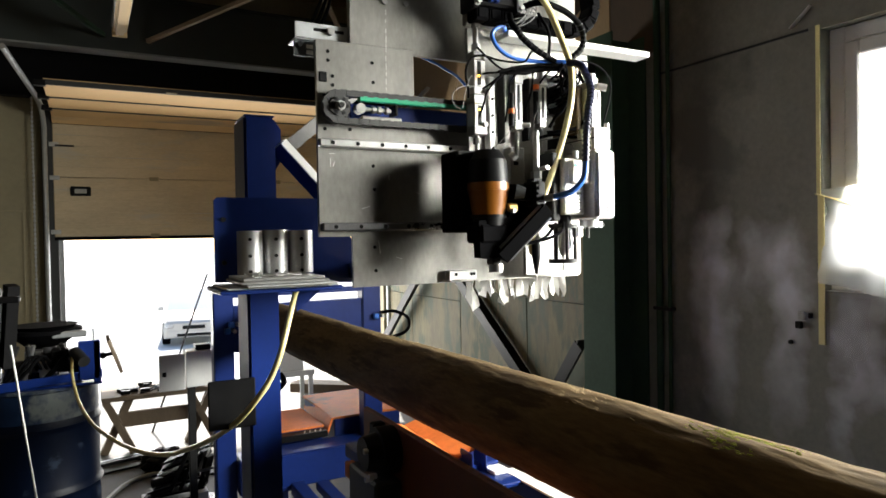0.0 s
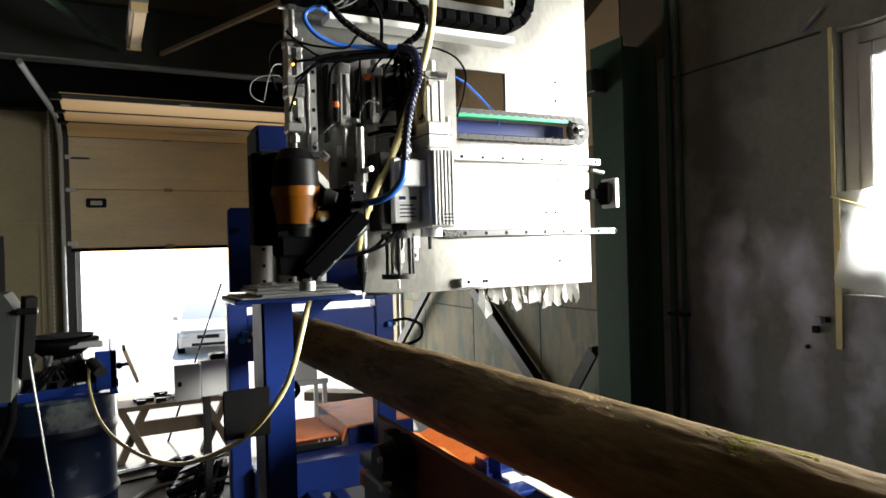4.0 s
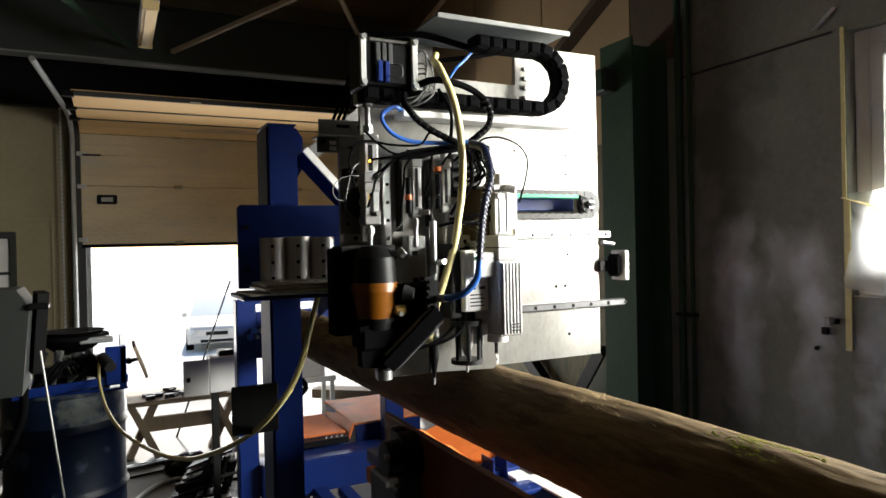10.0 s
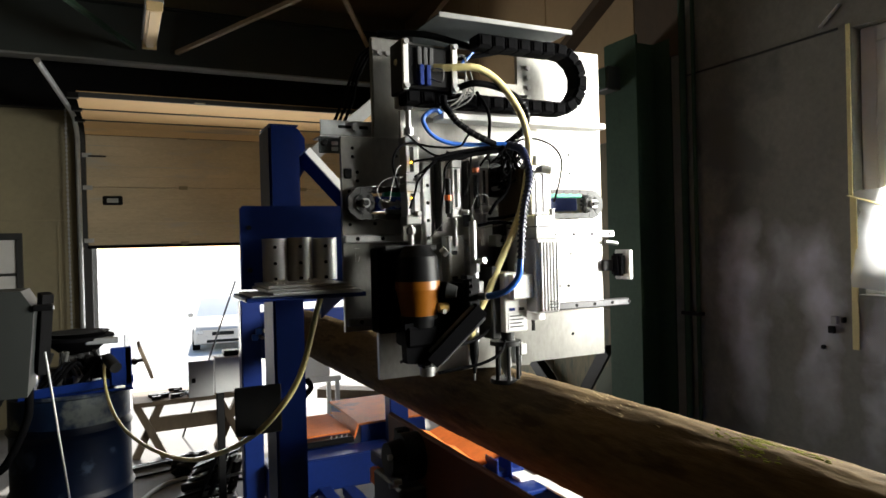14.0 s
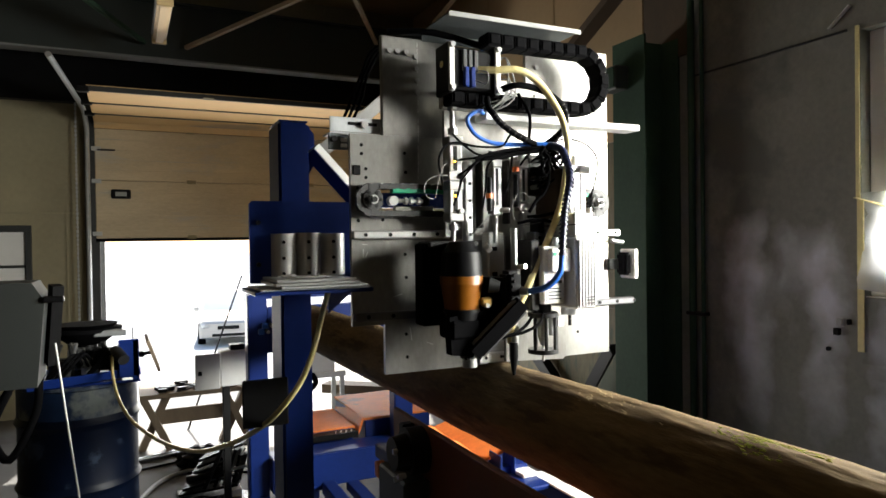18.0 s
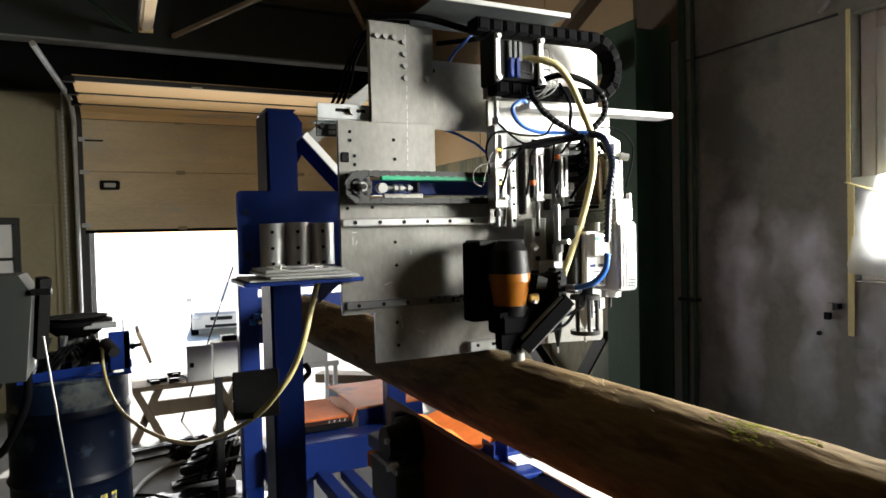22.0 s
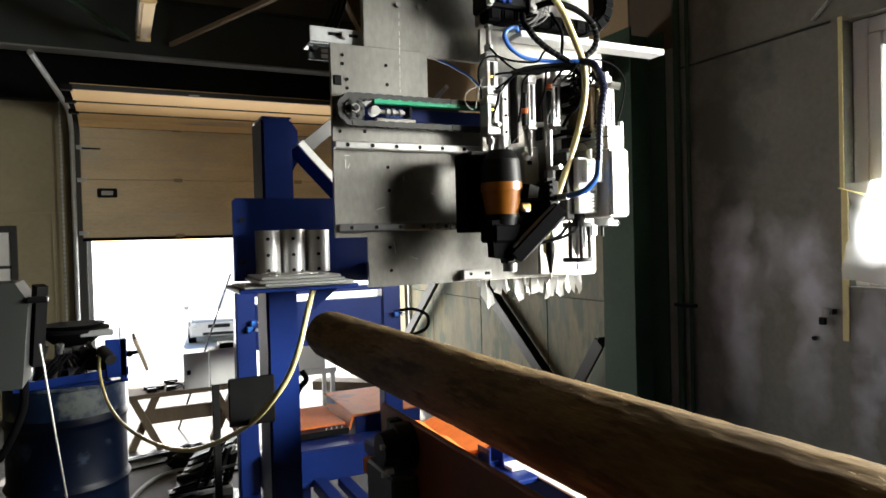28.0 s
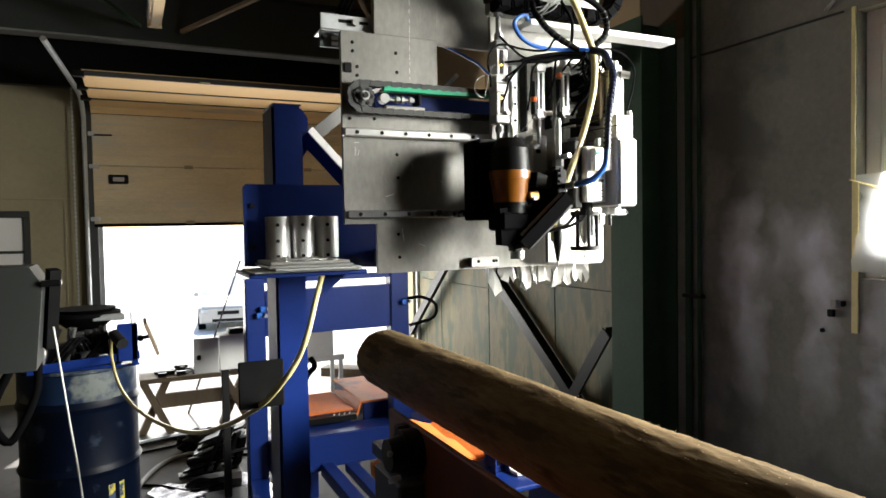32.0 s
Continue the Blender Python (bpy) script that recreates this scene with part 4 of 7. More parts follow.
    part("roof_stay", box(0.66, 0.69, 1.45, 1.462, 2.01, 2.052, 0.001), ZINC, rf)
    # lower wear block
    wb = part("wear_block", box(0.775, 0.855, 1.428, 1.4495, 1.244, 1.268, 0.002), ALU, t, "small drilled aluminium block")
    for x in (0.795, 0.838, 0.846):
        part("block_hole", cyl((x, 1.4265, 1.258), (x, 1.4295, 1.258), 0.0042, seg=10), BLACK, wb)
    # cables going up behind the plate
    for k in range(3):
        part("rising_cable", tube([(0.465 + 0.012 * k, 1.52, 1.845), (0.49 + 0.012 * k, 1.525, 1.90), (0.515 + 0.008 * k, 1.53, 1.96), (0.545 + 0.01 * k, 1.53, 2.02), (0.60, 1.50, 2.05)], 0.004), RUBBER, t, smooth=80)
    part("top_cable", tube([(0.56, 1.47, 2.05), (0.66, 1.42, 2.045), (0.78, 1.40, 2.02)], 0.008), RUBBER, t, smooth=80)
    part("top_cable", tube([(0.70, 1.43, 1.99), (0.78, 1.40, 2.00), (0.86, 1.40, 2.02)], 0.006), RUBBER, t, smooth=80)
    part("top_cable", tube([(0.722, 1.41, 1.945), (0.735, 1.4, 1.968), (0.758, 1.4, 1.989), (0.776, 1.4, 2.008), (0.80, 1.405, 2.03)], 0.004), BLUEHOSE, t, smooth=80)


lifting_plate()

# ---- tool carriage and its tools, drawn at the right-hand stop and low ----
CAR_AT = (0.98, 1.40, 1.24)
carriage = thing("tool_carriage", CAR_AT, "steel tool carriage with air cylinders, valves and hoses", "tool carriage")


def air_cylinder(name, x, y, z0, z1, w, parent):
    """A pneumatic cylinder: square barrel, end caps, rod and tie rods."""
    c = part(name, box(x - w / 2, x + w / 2, y - w / 2, y + w / 2, z0 + 0.02, z1 - 0.02, 0.003), ALU, parent)
    part("end_cap", box(x - w / 2 - 0.002, x + w / 2 + 0.002, y - w / 2 - 0.002, y + w / 2 + 0.002, z1 - 0.022, z1, 0.003), BRIGHT, c)
    part("end_cap", box(x - w / 2 - 0.002, x + w / 2 + 0.002, y - w / 2 - 0.002, y + w / 2 + 0.002, z0, z0 + 0.022, 0.003), BRIGHT, c)
    part("rod", cyl((x, y, z0 - 0.045), (x, y, z0), w * 0.16), BRIGHT, c, smooth=40)
    part("rod_nut", cyl((x, y, z0 - 0.02), (x, y, z0 - 0.006), w * 0.3, seg=6), BRIGHT, c)
    part("groove", box(x - w * 0.18, x + w * 0.1, y - w / 2 - 0.0015, y - w / 2 + 0.001, z0 + 0.024, z1 - 0.024, 0.0004), DARKSTEEL, c)
    return c


def tool_carriage():
    t = carriage
    part("back_plate", outline([(0.825, 1.56), (1.235, 1.56), (1.235, 1.775), (1.20, 1.79), (1.20, 1.86), (0.825, 1.86)], 1.405, 1.415), STEEL, t)
    part("lower_plate", outline([(0.985, 1.25), (1.155, 1.242), (1.163, 1.25), (1.163, 1.56), (0.985, 1.56)], 1.40, 1.412), STEEL, t)
    part("bearing_block", box(0.85, 0.93, 1.412, 1.44, 1.552, 1.582, 0.003), BRIGHT, t)
    part("bearing_block", box(1.07, 1.15, 1.412, 1.44, 1.552, 1.582, 0.003), BRIGHT, t)
    part("bearing_block", box(1.07, 1.15, 1.412, 1.44, 1.363, 1.393, 0.003), BRIGHT, t)
    # tray bar that carries the cable chain
    part("chain_tray", box(0.905, 1.37, 1.345, 1.40, 1.834, 1.849, 0.002), WHITE, t, "white chain tray bar")
    # left double cylinder with indicator lamps
    a = air_cylinder("air_cylinder", 0.836, 1.385, 1.69, 1.795, 0.034, t)
    b = air_cylinder("air_cylinder", 0.836, 1.385, 1.595, 1.69, 0.034, t)
    for c, z in ((a, 1.735), (b, 1.655)):
        part("indicator_lamp", cyl((0.832, 1.364, z), (0.832, 1.369, z), 0.0022, seg=10), LED, c, "amber indicator lamp")
        part("fitting", cyl((0.848, 1.36, z + 0.045), (0.848, 1.375, z + 0.045), 0.006, seg=8), BRIGHT, c)
        part("fitting", cyl((0.848, 1.36, z - 0.035), (0.848, 1.375, z - 0.035), 0.006, seg=8), BRIGHT, c)
    part("clevis_rod", cyl((0.836, 1.385, 1.795), (0.836, 1.385, 1.865), 0.006), BRIGHT, a, smooth=40)
    part("clevis", box(0.826, 0.846, 1.375, 1.395, 1.855, 1.88, 0.004), BRIGHT, a)
    part("clevis_nut", cyl((0.836, 1.385, 1.80), (0.836, 1.385, 1.815), 0.011, seg=6), BRIGHT, a)
    rail = part("vertical_rail", box(0.866, 0.884, 1.375, 1.40, 1.545, 1.74, 0.003), RAILSTEEL, t)
    for z in (1.565, 1.605, 1.645, 1.685, 1.725):
        part("rail_hole", cyl((0.875, 1.3735, z), (0.875, 1.3765, z), 0.0042, seg=10), BLACK, rail)
    # middle cylinders
    for x, z0, z1 in ((0.938, 1.61, 1.745), (1.012, 1.62, 1.745)):
        c = air_cylinder("air_cylinder", x, 1.365, z0, z1, 0.024, t)
        part("fitting", cyl((x + 0.012, 1.35, z0 + 0.012), (x + 0.024, 1.34, z0 + 0.012), 0.006), WHITE, c)
        part("fitting", cyl((x, 1.365, z1), (x, 1.365, z1 + 0.016), 0.009), WHITE, c)
        part("collar", cyl((x - 0.018, 1.36, z0 + 0.04 if x < 1 else z1 - 0.03), (x - 0.018, 1.36, z0 + 0.052 if x < 1 else z1 - 0.018), 0.009, seg=12), REDORANGE, c, "orange push fitting")
        part("side_valve", cyl((x - 0.018, 1.36, z0 + 0.01), (x - 0.018, 1.36, z0 + 0.09), 0.007), BLACK, c, smooth=40)
        part("side_plate", box(x - 0.035, x - 0.028, 1.37, 1.40, z0 - 0.03, z1, 0.002), DARKSTEEL, c)
        part("guide_rod", cyl((x, 1.365, 1.545), (x, 1.365, z0), 0.005), BRIGHT, c, smooth=40)
    part("slide_block", box(0.918, 0.962, 1.365, 1.40, 1.44, 1.57, 0.003), GREYPAINT, t, "grey sliding block")
    part("slide_slot", box(0.928, 0.942, 1.3635, 1.366, 1.525, 1.535, 0.001), BLACK, t)
    part("slide_slot", box(0.928, 0.942, 1.3635, 1.366, 1.465, 1.475, 0.001), BLACK, t)
    cb = part("clamp_block", box(1.045, 1.10, 1.36, 1.40, 1.54, 1.57, 0.003), ALU, t)
    for x in (1.06, 1.085):
        part("block_hole", cyl((x, 1.3585, 1.555), (x, 1.3615, 1.555), 0.0045, seg=10), BLACK, cb)
    # valve terminal at the top
    v = part("valve_terminal", box(0.80, 0.93, 1.33, 1.39, 1.895, 1.99, 0.006), BLACK, t, "black valve terminal between steel end plates")
    # End plates: sides coloured black for their shade, front edges left aluminium.
    for x in (0.806, 0.925):
        e = part("end_plate", box(x - 0.007, x + 0.007, 1.328, 1.395, 1.885, 2.0, 0.003), BLACK, v)
        part("end_strip", box(x - 0.007, x + 0.007, 1.32, 1.328, 1.888, 1.997, 0.002), ALU, v)
        for z in (1.895, 1.99):
            part("cap_screw", cyl((x, 1.312, z), (x, 1.322, z), 0.006), BRIGHT, v)
    for k in range(3):
        part("solenoid", box(0.835 + k * 0.014, 0.846 + k * 0.014, 1.322, 1.332, 1.935, 1.985, 0.002), DARKGREY, v)
    for k in range(2):
        part("connector", box(0.838 + 0.016 * k, 0.849 + 0.016 * k, 1.318, 1.331, 1.90, 1.945, 0.002), BLUE, v, "dark blue connector")
    part("mounting", box(0.81, 0.92, 1.385, 1.405, 1.86, 1.9, 0.003), STEEL, v)
    rnd = random.Random(2)
    for k in range(7):
        z = 1.90 + k * 0.013
        part("thin_cable", tube([(0.932, 1.345, z), (0.955, 1.33, z + rnd.uniform(-0.02, 0.01)), (0.955 + rnd.uniform(-0.02, 0.02), 1.325, 1.89), (0.93 + rnd.uniform(-0.03, 0.01), 1.34, 1.87 - k * 0.003), (0.91, 1.37, 1.88)], 0.0018, 5), WHITECABLE, v, smooth=80)
    part("thin_cable", tube([(0.87, 1.325, 1.94), (0.885, 1.30, 1.93), (0.882, 1.30, 1.905), (0.865, 1.32, 1.915)], 0.0015, 5), WHITECABLE, v, smooth=80)
    # hoses
    hose = lambda name, pts, r, m: part(name, tube(pts, r, 8, 7), m, t, smooth=80)
    hose("black_hose", [(0.93, 1.33, 1.90), (0.967, 1.30, 1.909), (1.038, 1.30, 1.90), (1.09, 1.305, 1.875), (1.107, 1.31, 1.845), (1.098, 1.31, 1.815), (1.071, 1.31, 1.792), (1.05, 1.32, 1.775)], 0.0075, RUBBER)
    hose("black_hose", [(0.90, 1.33, 1.88), (0.898, 1.32, 1.856), (0.906, 1.31, 1.839), (0.923, 1.31, 1.821), (0.959, 1.31, 1.799), (0.995, 1.31, 1.784), (1.03, 1.32, 1.776)], 0.0075, RUBBER)
    hose("black_hose", [(0.99, 1.34, 1.90), (1.015, 1.33, 1.85), (1.02, 1.34, 1.79)], 0.004, RUBBER)
    # ribs on the two spiral sleeves
    for pts in ([(1.09, 1.305, 1.875), (1.107, 1.31, 1.845), (1.098, 1.31, 1.815), (1.071, 1.31, 1.792)], [(0.906, 1.31, 1.839), (0.923, 1.31, 1.821), (0.959, 1.31, 1.799), (0.995, 1.31, 1.784)]):
        line = smooth_line(pts, 5)
        bm = bmesh.new()
        for p, q in zip(line[::2], line[1::2]):
            C(bm, p, p + (q - p).normalized() * 0.003, 0.0086, seg=10)
        part("sleeve_ribs", bm, DARKSTEEL, t)
    hose("blue_hose", [(0.905, 1.36, 1.85), (0.885, 1.335, 1.85), (0.867, 1.33, 1.845), (0.85, 1.33, 1.832), (0.851, 1.33, 1.815), (0.871, 1.33, 1.792), (0.912, 1.33, 1.777), (0.973, 1.325, 1.775), (1.04, 1.31, 1.778), (1.07, 1.295, 1.772)], 0.005, BLUEHOSE)
    spiral = [(1.04, 1.29, 1.772), (1.056, 1.265, 1.762), (1.06, 1.25, 1.74), (1.047, 1.215, 1.69), (1.018, 1.192, 1.63), (1.002, 1.18, 1.575), (0.992, 1.172, 1.51)]
    hose("spiral_hose", spiral, 0.0066, DARKBLUEHOSE)
    line = smooth_line(spiral, 6)
    bm = bmesh.new()
    for p, q in zip(line, line[1:]):
        C(bm, p, p + (q - p).normalized() * 0.004, 0.0092, seg=10)
    part("sleeve_ribs", bm, DARKBLUEHOSE, t)
    # the hose bundle that sweeps over the cylinders
    rb = random.Random(21)
    for k in range(9):
        dy, dz = rb.uniform(-0.012, 0.012), rb.uniform(-0.008, 0.008)
        hose("bundled_hose", [(0.861 + 0.008 * k, 1.33 + dy, 1.735 + dz + 0.003 * k), (0.908 + 0.004 * k, 1.325 + dy, 1.749 + dz), (0.969, 1.325 + dy, 1.760 + dz * 1.2), (1.031, 1.325 + dy, 1.768 + dz), (1.08, 1.33 + dy, 1.770 + dz)], rb.uniform(0.003, 0.0042), RUBBER)
    for pts in ([(0.79, 1.345, 1.675), (0.778, 1.325, 1.693), (0.772, 1.325, 1.721), (0.776, 1.325, 1.745), (0.793, 1.325, 1.766), (0.822, 1.325, 1.772), (0.867, 1.325, 1.766), (0.932, 1.325, 1.769), (0.954, 1.325, 1.792), (0.963, 1.325, 1.802)],
                [(0.813, 1.34, 1.795), (0.836, 1.33, 1.77), (0.876, 1.33, 1.748), (0.923, 1.33, 1.751)],
                [(0.813, 1.335, 1.63), (0.825, 1.33, 1.667), (0.833, 1.33, 1.691), (0.87, 1.33, 1.729), (0.911, 1.33, 1.747)],
                [(0.83, 1.345, 1.735), (0.845, 1.34, 1.738), (0.871, 1.335, 1.741), (0.918, 1.33, 1.75)],
                [(0.83, 1.345, 1.70), (0.85, 1.335, 1.715), (0.88, 1.33, 1.738), (0.92, 1.33, 1.752)],
                [(0.896, 1.35, 1.626), (0.90, 1.34, 1.681), (0.904, 1.34, 1.721), (0.921, 1.335, 1.745)],
                [(0.955, 1.35, 1.66), (0.962, 1.335, 1.70), (0.966, 1.33, 1.75)],
                [(1.0, 1.35, 1.73), (1.005, 1.335, 1.745), (1.02, 1.33, 1.762)]):
        hose("thin_hose", pts, 0.0026, RUBBER)
    for pts in ([(1.004, 1.32, 1.615), (1.017, 1.31, 1.641), (1.042, 1.31, 1.663), (1.056, 1.31, 1.699), (1.054, 1.315, 1.75)],
                [(1.005, 1.33, 1.605), (1.048, 1.31, 1.610), (1.08, 1.305, 1.62), (1.103, 1.30, 1.644), (1.108, 1.30, 1.702), (1.09, 1.305, 1.75)],
                [(0.978, 1.33, 1.59), (1.016, 1.31, 1.598), (1.066, 1.31, 1.594), (1.096, 1.305, 1.603), (1.106, 1.30, 1.65)]):
        hose("black_hose", pts, 0.0042, RUBBER)
    for k in range(10):
        x, z = rb.uniform(1.03, 1.09), rb.uniform(1.68, 1.75)
        hose("looped_hose", [(x, 1.35, z), (x + rb.uniform(-0.01, 0.012), 1.318, z + 0.006), (x + rb.uniform(-0.02, 0.02), 1.31, z + 0.028), (1.06 + rb.uniform(-0.03, 0.015), 1.322, 1.766)], 0.0026, RUBBER)
    hose("thin_hose", [(1.09, 1.34, 1.785), (1.121, 1.355, 1.798), (1.161, 1.355, 1.801), (1.209, 1.355, 1.786), (1.235, 1.355, 1.753), (1.229, 1.355, 1.703), (1.21, 1.355, 1.648)], 0.0024, RUBBER)
    for pts in ([(0.985, 1.35, 1.60), (0.961, 1.32, 1.605), (0.959, 1.32, 1.631), (0.975, 1.32, 1.659), (1.0, 1.32, 1.657), (1.008, 1.33, 1.632)],
                [(0.86, 1.35, 1.56), (0.878, 1.33, 1.585), (0.899, 1.33, 1.605), (0.915, 1.35, 1.612)],
                [(0.80, 1.35, 1.70), (0.789, 1.32, 1.697), (0.761, 1.32, 1.694), (0.739, 1.32, 1.681), (0.733, 1.32, 1.662), (0.741, 1.32, 1.648), (0.76, 1.33, 1.644)],
                [(0.80, 1.34, 1.726), (0.781, 1.32, 1.716), (0.769, 1.32, 1.687), (0.76, 1.32, 1.646)],
                [(0.99, 1.335, 1.585), (1.03, 1.31, 1.592), (1.08, 1.31, 1.607), (1.10, 1.32, 1.60)],
                [(1.06, 1.34, 1.585), (1.075, 1.32, 1.575), (1.083, 1.325, 1.555)]):
        hose("white_cable", pts, 0.0009, WHITECABLE)
    for r in range(4):
        for k in range(4):
            x, z = 1.045 + 0.018 * k, 1.745 - 0.022 * r
            f = part("push_fitting", cyl((x, 1.345, z), (x, 1.372, z), 0.0055, seg=8), BRIGHT if (r + k) % 3 == 0 else BLACK, t)
            part("thin_hose", tube([(x, 1.345, z), (x + 0.004, 1.325, z + 0.012), (x - 0.004, 1.32, z + 0.03), (1.05 + 0.006 * k, 1.33, 1.77)], 0.0026, 5, 4), RUBBER, f, smooth=80)
    part("manifold", box(1.035, 1.11, 1.37, 1.40, 1.66, 1.76, 0.003), DARKSTEEL, t)


tool_carriage()

# the yellow hose hangs from the chain to the glue valve; slack when the carriage is out, straight when it is in
HOSE_OUT = [(0.80, 1.36, 1.955), (0.86, 1.34, 1.945), (0.905, 1.31, 1.94), (0.961, 1.29, 1.941), (1.015, 1.29, 1.918), (1.062, 1.29, 1.868), (1.086, 1.29, 1.823), (1.097, 1.29, 1.763), (1.088, 1.29, 1.695), (1.072, 1.29, 1.627), (1.042, 1.29, 1.56), (1.009, 1.29, 1.501), (0.977, 1.29, 1.436), (0.95, 1.295, 1.385), (0.94, 1.305, 1.34), (0.955, 1.33, 1.31)]
HOSE_IN = [(1.00, 1.37, 1.985), (0.985, 1.35, 1.965), (0.975, 1.31, 1.945), (0.98, 1.295, 1.92), (0.993, 1.29, 1.89), (1.006, 1.29, 1.853), (1.015, 1.29, 1.81), (1.02, 1.29, 1.764), (1.021, 1.29, 1.71), (1.016, 1.29, 1.65), (1.006, 1.29, 1.595), (0.996, 1.29, 1.545), (0.968, 1.29, 1.466), (0.947, 1.295, 1.403), (0.938, 1.305, 1.345), (0.955, 1.33, 1.31)]
HOSE_FAR = [(0.84, 1.36, 1.955), (0.88, 1.34, 1.95), (0.915, 1.31, 1.943), (0.95, 1.29, 1.928), (0.985, 1.29, 1.893), (1.008, 1.29, 1.853), (1.03, 1.29, 1.81), (1.047, 1.29, 1.771), (1.053, 1.29, 1.725), (1.048, 1.29, 1.675), (1.035, 1.29, 1.625), (1.018, 1.29, 1.574), (0.985, 1.29, 1.495), (0.955, 1.295, 1.42), (0.94, 1.305, 1.355), (0.955, 1.33, 1.31)]
HOSE_END = [(1.08, 1.38, 2.02), (1.10, 1.36, 1.99), (1.115, 1.33, 1.96), (1.121, 1.30, 1.925), (1.122, 1.29, 1.885), (1.119, 1.29, 1.841), (1.113, 1.29, 1.805), (1.105, 1.29, 1.775), (1.088, 1.29, 1.721), (1.066, 1.29, 1.666), (1.041, 1.29, 1.601), (1.014, 1.29, 1.538), (0.98, 1.29, 1.475), (0.95, 1.295, 1.405), (0.94, 1.305, 1.345), (0.955, 1.33, 1.31)]
HOSE_SHAPES = ((-0.474, HOSE_END), (-0.36, HOSE_IN), (-0.325, HOSE_IN), (-0.245, HOSE_OUT), (-0.12, HOSE_OUT), (0.0, HOSE_FAR))
HOSE_N = 44
HOSE_PIECES = []


def hose_line(c):
    """Evenly spaced points of the hose when the carriage is at c."""
    for (c0, low), (c1, high) in zip(HOSE_SHAPES, HOSE_SHAPES[1:]):
        if c <= c1:
            break
    w = min(1.0, max(0.0, (c - c0) / (c1 - c0)))
    w = w * w * (3 - 2 * w)
    line = smooth_line([Vector(b) * w + Vector(a) * (1 - w) for a, b in zip(low, high)], 8)
    total, run = [0.0], 0.0
    for p, q in zip(line, line[1:]):
        run += (q - p).length
        total.append(run)
    out, k = [], 0
    for i in range(HOSE_N + 1):
        want = run * i / HOSE_N
        while k < len(line) - 2 and total[k + 1] < want:
            k += 1
        out.append(line[k].lerp(line[k + 1], min(1.0, max(0.0, (want - total[k]) / max(1e-6, total[k + 1] - total[k])))))
    return out


def hose_pose(c, i):
    p = hose_line(c)
    a, b = p[i], p[i + 1]
    return Matrix.Translation((a + b) / 2 - Vector(CAR_AT)) @ (b - a).to_track_quat("Z", "Y").to_matrix().to_4x4()


def yellow_hose():
    me = None
    for i in range(HOSE_N):
        if me is None:
            bm = C(C(C(bmesh.new(), (0, 0, -0.0105), (0, 0, 0.0105), 0.0082, seg=12, caps=False), (0, 0, 0.0105), (0, 0, 0.015), 0.0082, 0.0055, 12), (0, 0, -0.015), (0, 0, -0.0105), 0.0055, 0.0082, 12)
            me = bpy.data.meshes.new("hose_piece")
            bm.to_mesh(me)
            bm.free()
            me.materials.append(YELLOWHOSE)
            me.polygons.foreach_set("use_smooth", [True] * len(me.polygons))
        ob = new("hose_piece", me)
        ob.parent = carriage
        HOSE_PIECES.append(ob)


yellow_hose()

NAIL_AT = (0.83, 1.30, 1.27)
nailer = thing("nail_gun", NAIL_AT, "orange and black pneumatic nail gun pointing down", "nail gun")


